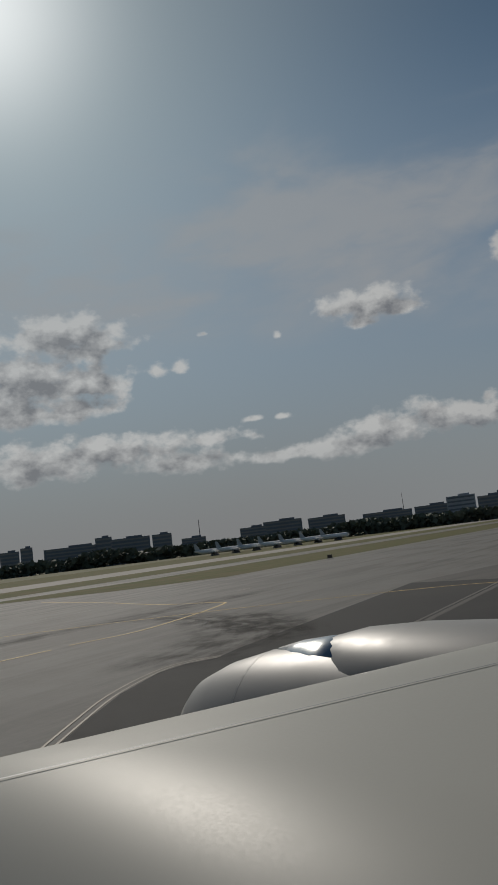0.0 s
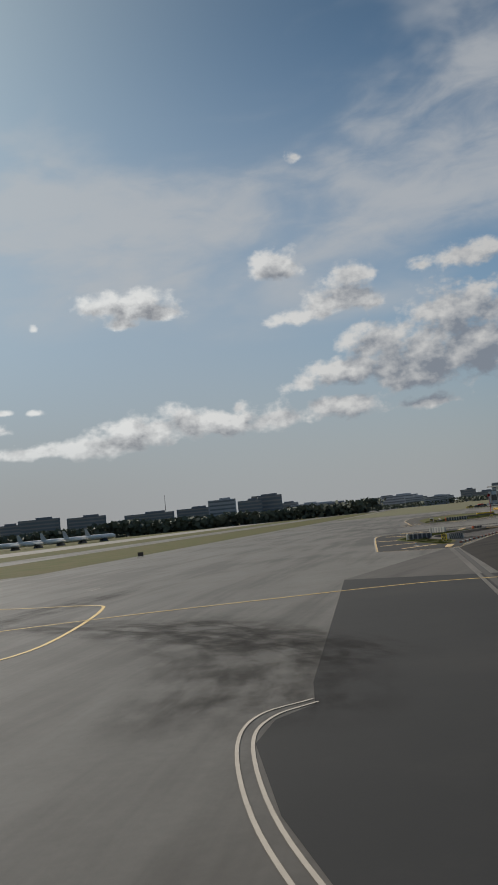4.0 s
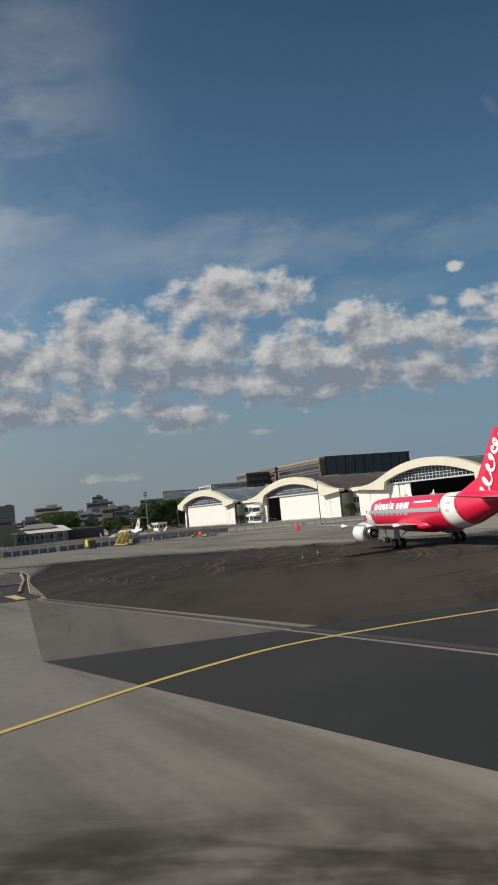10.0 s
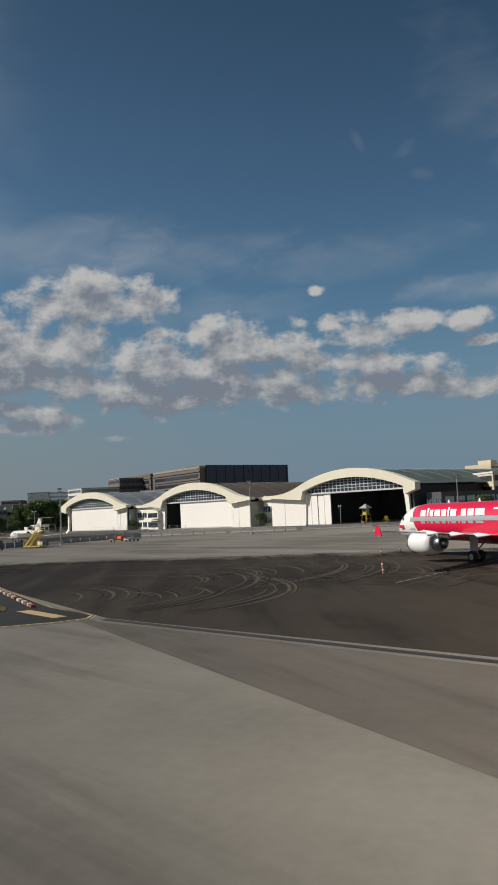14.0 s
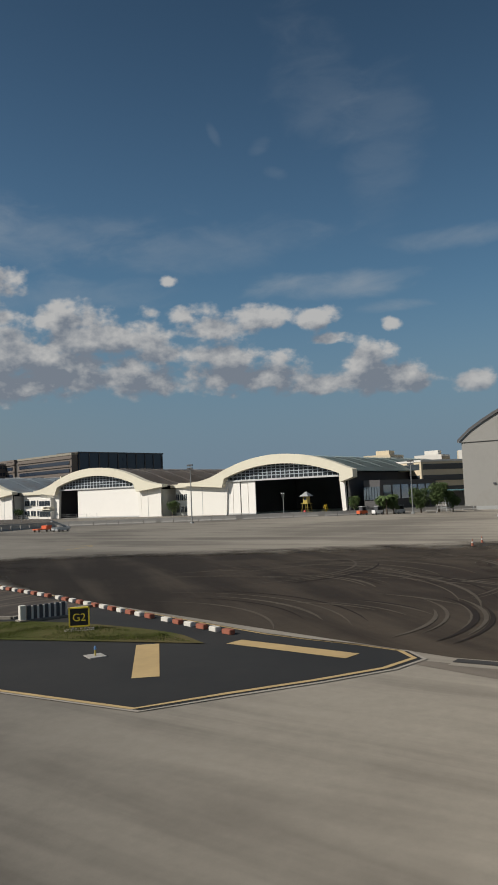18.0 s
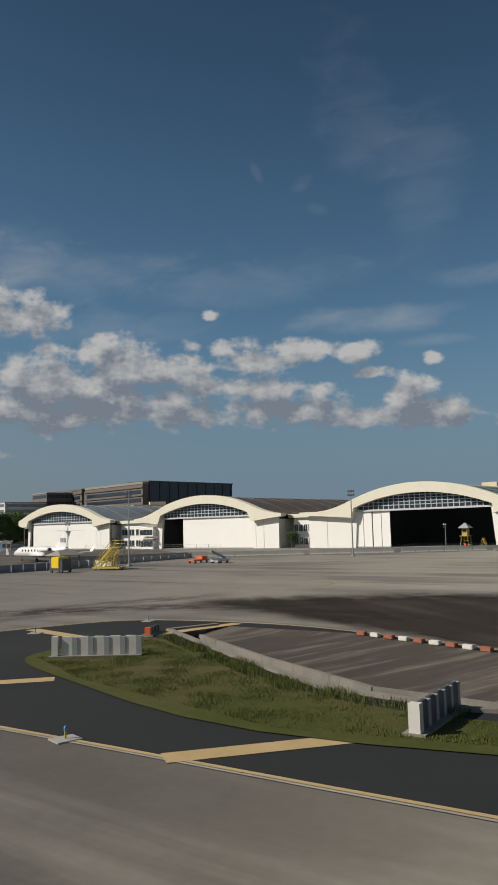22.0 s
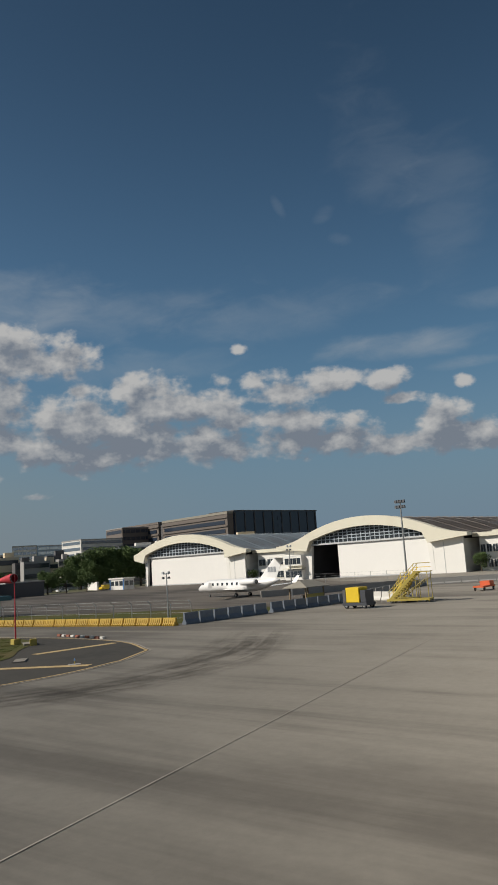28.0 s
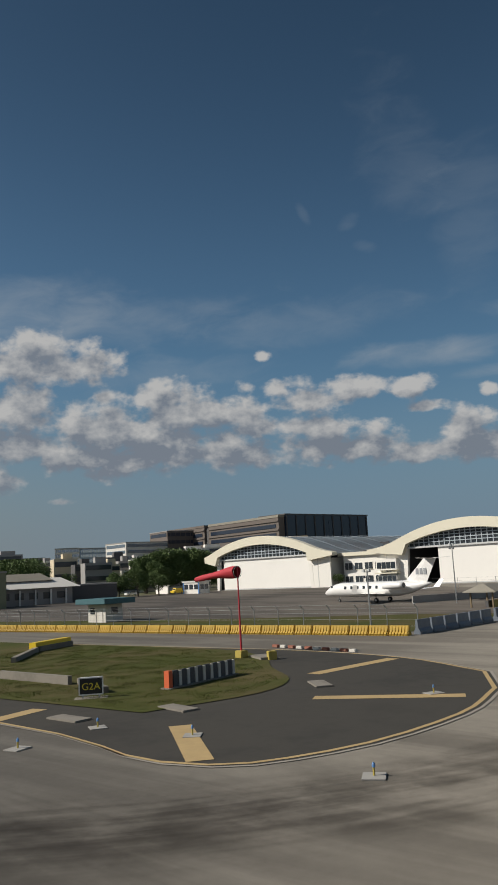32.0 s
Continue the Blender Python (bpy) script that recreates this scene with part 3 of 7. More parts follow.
def field(r, s):
    """A plan point from metres along and metres across (to the runway's side)."""
    p = ALONG * r - ACROSS * s
    return (p.x, p.y)


# ---- ground ----
BASIN = [(58.5, 125.2), (63.6, 130.0), (75.2, 140.4), (79.4, 148.8), (77.0, 151.4), (67.2, 146.0), (59.6, 141.4), (55.8, 136.4), (54.6, 128.4)]
circle = [(4600 * math.cos(a), 4600 * math.sin(a)) for a in (2 * math.pi * i / 48 for i in range(48))]
solid("ground", sheet(circle, 0.0, [BASIN]), "concrete", "grey-brown weathered concrete apron reaching to the horizon", "ground", kind="structure")


def laid(name, outline, z, material, label, category="pavement", holes=()):
    return solid(name, sheet(outline, z, holes), material, label, category, kind="structure")


# grass strips, taxiway and runway beyond the apron
laid("grass_strip", [field(138, 92), field(900, 90), field(900, 136), field(160, 136), field(112, 148), field(122, 110)], 0.02, "grass", "dry patchy green grass strip beside the taxiway", "grass")
laid("grass_strip", [field(-500, 160), field(40, 160), field(2500, 165), field(2500, 205), field(-500, 205)], 0.02, "grass", "dry green grass strip between taxiway and runway", "grass")
laid("runway", [field(-2500, 208), field(3500, 208), field(3500, 262), field(-2500, 262)], 0.015, "runway", "long pale grey runway strip beyond the grass", "runway")
laid("grass_strip", [field(-2500, 265), field(3500, 265), field(3500, 420), field(-2500, 420)], 0.02, "grass", "green grass strip along the far side of the runway", "grass")
laid("ground_far", [field(-3500, 422), field(3900, 422), field(2500, 3300), field(-2500, 3300)], 0.01, "earth", "dull brown-green land beyond the airfield", "ground")
laid("ground_far", [field(470, 84), field(3900, 84), field(3700, -1500), field(420, -1200), field(420, -75)], 0.012, "earth", "dull land beyond the apron", "ground")

# dark asphalt crossing with its lines
laid("asphalt_taxiway", [(16.7, 85.6), (-1.4, 49.4), (-2.6, 46.4), (-4.3, 45.4), (-5.6, 43.4), (-6.8, 38.2), (-7.3, 33), (-7.8, 24), (-8.5, 12), (40, -40), (95, -10)], 0.012, "asphalt", "dark asphalt taxiway patch let into the concrete", "taxiway")
RUBBER = bent([(42.5, 107.6), (64, 129.0), (82, 143), (97, 153), (98.5, 138), (97.5, 120), (97.5, 104), (98, 80), (100, 50), (80, 20), (58, 12), (30, 50), (22.0, 69.5)], 9)


def faded_sheet(outline, z, middle, reach):
    """A sheet whose rim thins out over the reach that each rim point is given."""
    bm = bmesh.new()
    uv = bm.loops.layers.uv.new("UVMap")
    rims = []
    for x, y in outline:
        d = Vector((middle[0] - x, middle[1] - y, 0)).normalized() * reach(x, y)
        rims.append((bm.verts.new((x - d.x * 0.5, y - d.y * 0.5, z)), bm.verts.new((x + d.x, y + d.y, z))))
    for (a, b), (c, d) in zip(rims, rims[1:] + rims[:1]):
        f = bm.faces.new((a, c, d, b))
        for lp, t in zip(f.loops, (0, 0, 1, 1)):
            lp[uv].uv = (t, 0)
    f = bm.faces.new([b for _, b in rims])
    for lp in f.loops:
        lp[uv].uv = (1, 0)
    bmesh.ops.triangulate(bm, faces=[f])
    return bm


solid("rubbered_apron", faded_sheet(RUBBER, 0.010, (66, 92), lambda x, y: 0.05 + 13 * min(1.0, max(0.0, (x - 0.55 * y + 6) / 22))), "rubbered", "rubber-stained dark concrete apron with turning marks", "pavement", kind="structure")
laid("worn_apron", [(43.4, 110.8), (16.7, 85.7), (11.4, 75.0), (20.2, 69.6), (41.2, 107.2)], 0.009, "parking", "brown-grey worn concrete beside the drain")
solid("drain_channel", ribbon([(42.0, 107.6), (20.5, 69.0), (2.0, 36.0)], 0.55, 0.020), "joint", "dark slotted drain across the apron", "drain", kind="structure")
solid("drain_border", ribbon([(41.4, 107.9), (20.0, 69.4), (1.5, 36.4)], 0.3, 0.018), "concrete", "pale concrete border beside the drain", "drain", kind="structure")
solid("taxi_line", ribbon(bent([(-60, 70), (-30, 79.5), (-8, 80.6), (8, 78.2), (16, 76.4), (22, 73.4), (31.5, 64.0), (50, 42), (82, 4)]), 0.32, 0.022), "yellow_line", "yellow taxiway centre line", "line marking", kind="structure")
solid("taxi_line", ribbon(bent([(-15, 63.8), (-9.5, 70), (-3.9, 87), (-4.6, 92.5), (-12, 101), (-24, 124), (-40, 151)]), 0.30, 0.022), "yellow_line", "curved yellow lead-off line", "line marking", kind="structure")
solid("taxi_line", ribbon(bent([(-16, 62), (-30, 44), (-52, 16)]), 0.30, 0.022), "yellow_line", "yellow lead-off line", "line marking", kind="structure")
solid("taxi_line", ribbon(bent([(119.9, 147.0), (119.6, 143.6), (118.0, 142.2), (115.6, 142.6), (111.5, 143.8)]), 0.22, 0.022), "yellow_line", "short curved yellow stand line", "line marking", kind="structure")
for off in (0.0, 0.45):
    solid("taxi_line", ribbon(bent([(-8.6 - off, 12), (-7.9 - off, 24), (-7.4 - off, 33), (-6.9 - off, 38.4), (-5.6 - off, 43.6), (-4.2 - off * 0.7, 45.8 + off), (-2.4, 46.6 + off)]), 0.11, 0.022), "white_line", "worn double edge line round the asphalt", "line marking", kind="structure")
solid("taxi_line", ribbon([(62, 193), (112, 179.6)], 0.05, 0.022), "white_line", "thin faded line over the apron", "line marking", kind="structure")
def stain(points, width, z, label):
    """A soft-edged ribbon of rubber, with coordinates along and across it."""
    line = bent(points, 8)
    bm = bmesh.new()
    uv = bm.loops.layers.uv.new("UVMap")
    n = len(line)
    rows = []
    for i, p in enumerate(line):
        a, b = line[max(i - 1, 0)], line[min(i + 1, n - 1)]
        L = math.hypot(b[0] - a[0], b[1] - a[1])
        ox, oy = -(b[1] - a[1]) / L * width / 2, (b[0] - a[0]) / L * width / 2
        rows.append((bm.verts.new((p[0] + ox, p[1] + oy, z)), bm.verts.new((p[0] - ox, p[1] - oy, z))))
    for i in range(n - 1):
        f = bm.faces.new((rows[i][1], rows[i + 1][1], rows[i + 1][0], rows[i][0]))
        for lp, c in zip(f.loops, ((i, 0), (i + 1, 0), (i + 1, 1), (i, 1))):
            lp[uv].uv = (c[0] / (n - 1), c[1])
    solid("tyre_stain", bm, "swath", label, "tyre mark", kind="structure", group="rubber stains")


for i, (line, wd) in enumerate((([(82, 232), (86, 214), (90, 205), (95, 198.5), (101, 195), (110, 193), (128, 194)], 7.5),
                                ([(88, 168), (92, 156), (88, 144), (80, 136)], 6.0), ([(74, 172), (86, 166), (92, 154), (96, 136)], 8.0), ([(62, 176), (76, 174), (90, 166), (106, 150)], 5.0),
                                ([(-6, 44), (-2, 54), (-1, 63), (-3, 74)], 11.0), ([(-40, 40), (-30, 62), (-14, 84), (4, 108)], 6.0), ([(2, 50), (1, 60), (-4, 72), (-12, 84)], 7.0),
                                ([(84, 103), (88, 101), (93, 100)], 2.2), ([(88, 97.5), (92, 96.5), (96, 96.5)], 2.0), ([(93, 92), (97, 92), (101, 93)], 2.0), ([(60, 96), (70, 99), (82, 98)], 4.0),
                                ([(100, 150), (98, 130), (98, 108), (99, 84), (100, 60)], 8.0))):
    stain(line, wd, 0.013 + 0.0006 * i, "dark worn film of tyre rubber on concrete")
for i, (r, s) in enumerate(((70, 76), (76, 75), (83, 75), (92, 60))):
    a, b = field(r, s), field(r + 3.2, s)
    solid("edge_dash", ribbon([a, b], 0.35, 0.022), "white_line", "short worn dash on the concrete", "line marking", kind="structure")
def scuff(points, width, z):
    """A mark that thins out to both ends."""
    bm = bmesh.new()
    n, prev = len(points), None
    for i, p in enumerate(points):
        a, b = points[max(i - 1, 0)], points[min(i + 1, n - 1)]
        L = math.hypot(b[0] - a[0], b[1] - a[1])
        w = width / 2 * (0.06 + max(0.0, math.sin(math.pi * i / (n - 1))) ** 0.7)
        ox, oy = -(b[1] - a[1]) / L * w, (b[0] - a[0]) / L * w
        cur = (bm.verts.new((p[0] + ox, p[1] + oy, z)), bm.verts.new((p[0] - ox, p[1] - oy, z)))
        if prev:
            bm.faces.new((prev[1], cur[1], cur[0], prev[0]))
        prev = cur
    return bm


random.seed(4)
count = 0
for family in range(170):
    cx, cy = 62 + random.uniform(-15, 20), 108 + random.uniform(-28, 18)
    rad, a0, span_ = random.uniform(8, 24), random.uniform(-165, -25), random.uniform(50, 120)
    for lane in range(random.randint(2, 6)):
        r2 = rad + lane * random.uniform(0.5, 1.3)
        a1, n = a0 + random.uniform(-9, 9), int(span_ * random.uniform(0.6, 1.0) / 6)
        pts = [(cx + r2 * math.cos(radians(a1 + q * 6)), cy + r2 * math.sin(radians(a1 + q * 6)) * 0.85) for q in range(max(n, 4))]
        if all(-0.87 * (x - 42) + 0.5 * (y - 107) < -1 and y < 0.82 * x + 74 and x < 97 and y > 66 for x, y in pts) and count < 150:
            count += 1
            dark = lane % 3 == 2
            solid("tyre_mark", scuff(pts, random.uniform(0.10, 0.32), 0.0245 + count * 0.00005), "tyre_dark" if dark else "tyre_mark", "curved black tyre mark on dark concrete" if dark else "curved pale tyre mark scrubbed into dark concrete", "tyre mark", kind="structure", group="tyre marks on the apron")
solid("slab_joint", ribbon([(60, 92), (96, 78), (130, 60)], 0.16, 0.021), "white_line", "thin pale slab joint", "joint", kind="structure")

# island by the ditch, with its dark shoulder
ISLE = bent([(36.2, 117.5), (42.3, 108.6), (48, 114.3), (55.5, 121.3), (63, 128.2), (75.6, 139.8), (80.8, 147.2), (82.9, 155.6), (78.6, 161.6), (73.4, 165.6), (66.5, 166.8), (60.0, 163.6), (48, 141)], 4)
laid("island_shoulder", ISLE, 0.014, "asphalt", "dark asphalt shoulder of the taxiway island", holes=[BASIN])
solid("edge_line", ribbon(ISLE, 0.16, 0.026, close=True), "white_line", "pale double edge line round the island", "line marking", kind="structure")
solid("edge_line", ribbon([(x + (61 - x) * 0.012, y + (138 - y) * 0.012) for x, y in ISLE], 0.22, 0.026, close=True), "tan_line", "yellow inner edge line round the island", "line marking", kind="structure")
laid("island_grass", bent([(46.2, 117.0), (49.0, 118.9), (51.8, 123.0), (53.4, 127.2), (53.6, 131), (54.6, 136.6), (58.8, 142.0), (66.6, 146.7), (73.6, 151.4), (71.5, 154.5), (66.8, 156.2), (61.2, 152.0), (53.0, 143.0), (48.8, 128.6)], 4), 0.05, "grass", "green grass on the taxiway island", "grass")
for a, b in (((46.4, 119.4), (40.4, 118.2)), ((46.5, 115.8), (43.1, 111.1)), ((78.1, 160.6), (73.5, 155.2)), ((74.3, 152.4), (80.2, 147.6)), ((66.6, 165.6), (70.2, 159.2)), ((59.4, 158.4), (61.4, 152.6)), ((50.2, 145.2), (53.2, 138.2)), ((43.4, 130.2), (48.6, 128.4))):
    solid("shoulder_stripe", ribbon([a, b], 0.95, 0.028), "tan_line", "broad tan stripe painted across the shoulder", "line marking", kind="structure", group="stripes on the island shoulder")

# island beyond, with the windsock
ISLE2 = bent([(113.6, 200.4), (121.6, 205.2), (128.5, 213.6), (134, 224), (150, 254), (166, 283), (150, 300), (126, 270), (101.5, 224), (93.2, 212.6), (94.6, 207.0), (101, 202.4), (107.5, 200.4)], 4)
laid("island_shoulder", ISLE2, 0.014, "worn_asphalt", "dark asphalt shoulder of the windsock island")
solid("edge_line", ribbon(ISLE2, 0.16, 0.026, close=True), "white_line", "pale double edge line round the island", "line marking", kind="structure")
solid("edge_line", ribbon([(x + (122 - x) * 0.011, y + (232 - y) * 0.011) for x, y in ISLE2], 0.22, 0.026, close=True), "tan_line", "yellow inner edge line round the island", "line marking", kind="structure")
laid("island_grass", bent([(102.6, 216.6), (107.6, 212.2), (112.4, 211.4), (118, 213.4), (124.6, 215.4), (131.6, 221.2), (143.6, 243), (158, 270), (148, 282), (124, 256), (110, 231)], 4), 0.05, "grass", "green grass round the windsock", "grass")
for a, b in (((99.6, 213.9), (93.6, 211.4)), ((121.0, 205.9), (114.4, 210.3)), ((105.7, 202.2), (105.9, 209.2)), ((104.2, 222.4), (99.0, 224.0))):
    solid("shoulder_stripe", ribbon([a, b], 0.95, 0.028), "tan_line", "broad tan stripe painted across the shoulder", "line marking", kind="structure", group="stripes on the windsock island")
laid("parking_apron", [(146, 206), (172, 187), (207, 181), (250, 190), (310, 215), (345, 270), (335, 310), (215, 330), (186, 296), (168, 257)], 0.011, "parking", "dark brown stained parking apron before the hangars")
laid("grass_strip", bent([(139.5, 206.0), (150, 226), (167, 259), (180, 284), (192, 280), (182, 254), (172, 229), (166, 205), (160, 193)], 3), 0.02, "grass", "grass strip behind the plastic barriers", "grass")

# sunken drain basin: stained slope, floor and walls
basin = thing("drain_basin", pose(0, 0, 0), "sunken concrete drain basin with a stained sloping side", "drain basin", kind="structure")
low = -1.5
FOOT = [(56.5, 128.2), (57.7, 134.6), (61.0, 139.4), (68.6, 144.6), (77.2, 149.6)]
bm = bmesh.new()
brim = [bm.verts.new((x, y, 0)) for x, y in BASIN[:4]]
foot = [bm.verts.new((x, y, -0.25)) for x, y in FOOT]
for loop in ((brim[0], foot[1], foot[0]), (brim[0], brim[1], foot[2], foot[1]), (brim[1], brim[2], foot[3], foot[2]), (brim[2], brim[3], foot[4], foot[3])):
    bm.faces.new(loop)
part("slope", bm, "ditch", basin, "dark stained concrete slope with run-off streaks")
part("floor", sheet(FOOT + [(79.4, 148.8), (77.0, 151.4), (67.2, 146.0), (59.6, 141.4), (55.8, 136.4), (54.6, 128.4)], low), "asphalt", basin)
for a, b in zip(FOOT, FOOT[1:]):
    mx, my, L = (a[0] + b[0]) / 2, (a[1] + b[1]) / 2, math.dist(a, b)
    n = max(1, round(L / 3.2))
    for q in range(n):
        f = (q + 0.5) / n
        part("wall_panel", box(L / n - 0.04, 0.22, -0.22 - low, (a[0] + (b[0] - a[0]) * f, a[1] + (b[1] - a[1]) * f, low), turn=math.degrees(math.atan2(b[1] - a[1], b[0] - a[0]))), "old_wall", basin)
rim = BASIN[3:] + BASIN[:1]
for a, b in zip(rim, rim[1:]):
    mx, my, L = (a[0] + b[0]) / 2, (a[1] + b[1]) / 2, math.dist(a, b)
    part("coping", box(L, 0.35, 0.14 - low, (mx, my, low), turn=math.degrees(math.atan2(b[1] - a[1], b[0] - a[0]))), "old_wall", basin, "mossy grey concrete coping wall")
# solid black panel: the shade in the culvert opening is painted, not hollow
part("culvert_mouth_shade", box(2.4, 0.12, 1.1, (77.3, 149.9, low), turn=-45), "black", basin)


# ---- hangars ----
FACE = Vector((301.2, 208.7, 0))           # a point on the line of the hangar fronts


def hangar_pose(u):
    p = FACE + ALONG * u
    return pose(p.x, p.y, 0, 0, 0, AXIS - 90)      # local x runs into the hangar, local y runs along the front


def arch_top(c):
    c = abs(c)
    d = min(c - 22, 12.4)
    return 17.6 - 0.0093 * c * c if c < 22 else 13.1 - 0.41 * d + 0.0165 * d * d


def arch_low(c):
    return 14.8 - 0.0088 * c * c


def hangar(u, label, roof, left, right, doors, depth=95, bays=26):
    """doors: list of (from, to, step back) panels along the front, local y."""
    h = thing("hangar", hangar_pose(u), label, "hangar", "row of arched hangars")
    H = 21.0
    # fascia: the thick cream arch that runs out into flat wings
    ys = sorted({right, left, -H - 0.01, -H, H, H + 0.01, *(right + (left - right) * i / 44 for i in range(45))})
    n = len(ys) - 1
    bm = bmesh.new()
    prev = None
    for y in ys:
        t = arch_top(y)
        tip = left if y > 0 else -right
        b = arch_low(y) if abs(y) < H else 8.5 + (abs(y) - H) / max(tip - H, 1.0) * 1.25
        b = min(b, t - 0.7)
        ring = [bm.verts.new(p) for p in ((-1.6, y, b), (-1.6, y, t), (1.0, y, t), (1.0, y, b))]
        if prev:
            for i in range(4):
                bm.faces.new((prev[i], prev[(i + 1) % 4], ring[(i + 1) % 4], ring[i]))
        else:
            bm.faces.new(ring)
        prev = ring
    bm.faces.new(prev[::-1])
    part("arch_fascia", bm, "cream", h, "thick cream concrete arch")
    # vaulted roof
    bm = bmesh.new()
    rows = []
    for x in (1.0, depth * 0.5, depth):
        rows.append([bm.verts.new((x, y, arch_top(y) - 0.5)) for y in ys])
    for a, b in zip(rows, rows[1:]):
        for i in range(n):
            bm.faces.new((a[i], a[i + 1], b[i + 1], b[i]))
    bmesh.ops.solidify(bm, geom=bm.faces[:], thickness=0.25)
    rf = part("vaulted_roof", bm, roof, h)
    for i in range(1, 9):
        x = 1 + depth * i / 9
        part("roof_seam", loft([[(x - 0.05, y, arch_top(y) - 0.30), (x + 0.05, y, arch_top(y) - 0.30), (x + 0.05, y, arch_top(y) - 0.22), (x - 0.05, y, arch_top(y) - 0.22)] for y in ys[2:-2:2]]), roof, rf)
    # slanting pillars at the sides of the opening
    for sgn in (1, -1):
        bm = loft([[(0.0, sgn * (H - 0.3), 0), (0.9, sgn * (H - 0.3), 0), (0.9, sgn * (H + 0.9), 0), (0.0, sgn * (H + 0.9), 0)],
                   [(0.0, sgn * (H - 1.2), 11.3), (0.9, sgn * (H - 1.2), 11.3), (0.9, sgn * (H + 0.4), 11.3), (0.0, sgn * (H + 0.4), 11.3)]])
        part("pillar", bm, "white_wall", h)
    # side walls of the front
    for a, b in ((H + 0.4, left - 2.2), (right + 2.2, -H - 0.4)):
        if b - a > 3.0:
            part("front_wall", box(0.5, b - a, 9.6, (0.3, (a + b) / 2, 0)), "white_wall", h)
            part("wall_joint", box(0.06, 0.14, 9.2, (0.02, (a + b) / 2 + 1.2, 0)), "pale_grey", h)
    # sheds behind: side and back walls
    for y in (left - 3.5, right + 3.5):
        part("side_wall", box(depth - 2, 0.4, 9.0, (depth / 2 + 1, y, 0)), "white_wall", h)
    part("back_wall", box(0.4, left - right - 8, 9.0, (depth - 0.5, (left + right) / 2, 0)), "white_wall", h)
    # added lining sheets, coloured dark so the open hangar looks shaded within
    part("shade_lining", box(0.3, 2 * H + 3, 14.0, (depth * 0.45, 0, 0.1)), "shade_inside", h)
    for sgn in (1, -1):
        part("shade_lining", box(depth * 0.45, 0.3, 11.0, (depth * 0.225 + 1, sgn * (H + 1.6), 0.1)), "shade_inside", h)
    # glazed lunette with its bars
    z0 = 10.6
    ys2 = [-H + 2 * H * i / 24 for i in range(25)]
    bm = bmesh.new()
    vs = [(bm.verts.new((0.25, y, z0)), bm.verts.new((0.25, y, max(arch_low(y), z0 + 0.05)))) for y in ys2]
    for (a, b), (c, d) in zip(vs, vs[1:]):
        bm.faces.new((a, c, d, b))
    glass = part("lunette_glass", bm, "lunette", h, "dark glass under the arch")
    for i in range(1, bays):
        y = -H + 2 * H * i / bays
        z1 = arch_low(y)
        if z1 - z0 > 0.4:
            part("glazing_bar", box(0.14, 0.22, z1 - z0, (0.13, y, z0)), "mullion", glass)
    for z in (z0 + 0.9, z0 + 1.8, z0 + 2.7, z0 + 3.5):
        w = math.sqrt(max(0.0, (14.8 - z) / 0.0088))
        part("glazing_bar", box(0.14, 2 * min(w, H), 0.2, (0.12, 0, z)), "mullion", glass)
    part("door_head", box(0.7, 2 * H - 0.6, 0.5, (0.2, 0, z0 - 0.5)), "pale_grey", h)
    for a, b, back in doors:
        d = part("sliding_door", box(0.3, b - a, z0 - 0.6, (back, (a + b) / 2, 0.05)), "white_door", h)
        part("bottom_rail", box(0.06, b - a - 0.1, 0.35, (back - 0.17, (a + b) / 2, 0.06)), "pale_grey", d)
    part("floor_slab", box(depth * 0.44, 2 * H, 0.06, (depth * 0.22 + 1, 0, 0.0)), "grey_paint", h)
    return h


hangar(54.0, "cream arched hangar with closed white sliding doors", "roof_blue", 26.2, -31, [(-20.9, 18.6, 0.5)])
hangar(-23.0, "cream arched hangar with its white door slid partly open", "roof_brown", 33, -33, [(-20.8, 10.4, 0.5)])
hangar(-102.0, "cream arched hangar standing open with white folded door leaves", "roof_green", 39, -25.2, [(9.6 + 2.9 * i, 12.2 + 2.9 * i, 0.5 + 0.15 * (i % 2)) for i in range(4)])


def office(u, width, back, label):
    """The low white block with windows between two hangars."""
    o = thing("office_annex", hangar_pose(u), label, "building")
    part("wall", box(18, width, 9.2, (9 + back, 0, 0)), "white_wall", o)
    part("flat_roof", box(19.0, width + 3.0, 1.1, (8.6 + back, 0, 9.2)), "cream", o)
    for z in (1.0, 5.0):
        for i in range(4):
            y = -width / 2 + width * (i + 0.5) / 4
            w = part("window", box(0.12, width / 5.4, 2.0, (back - 0.02, y, z)), "window", o)
            part("frame", box(0.10, 0.10, 2.0, (back - 0.07, y, z)), "pale_grey", w)
            part("sill", box(0.25, width / 5.0, 0.12, (back - 0.06, y, z - 0.12)), "cream", w)
    return o


office(15.5, 15.0, 4.0, "low white office block with dark windows between hangars")
office(-59.5, 7.0, 5.0, "low white office block with dark windows between hangars")
porch = thing("entrance_porch", hangar_pose(3.6), "white two-storey entrance porch with dark glazing", "porch")
part("lower_storey", box(4.0, 6.6, 3.0, (0.5, 0, 0)), "white_wall", porch)
part("upper_storey", box(4.4, 7.0, 3.2, (0.5, 0, 4.4)), "white_wall", porch)
for z in (0.9, 4.9):
    for i in range(4):
        part("window", box(0.12, 1.35, 1.8, (-1.76 if z > 2 else -1.56, -2.4 + 1.6 * i, z)), "window", porch)
part("canopy", box(5.0, 7.6, 0.3, (0.3, 0, 3.4)), "cream", porch)

# ---- airliner parked on the apron ----


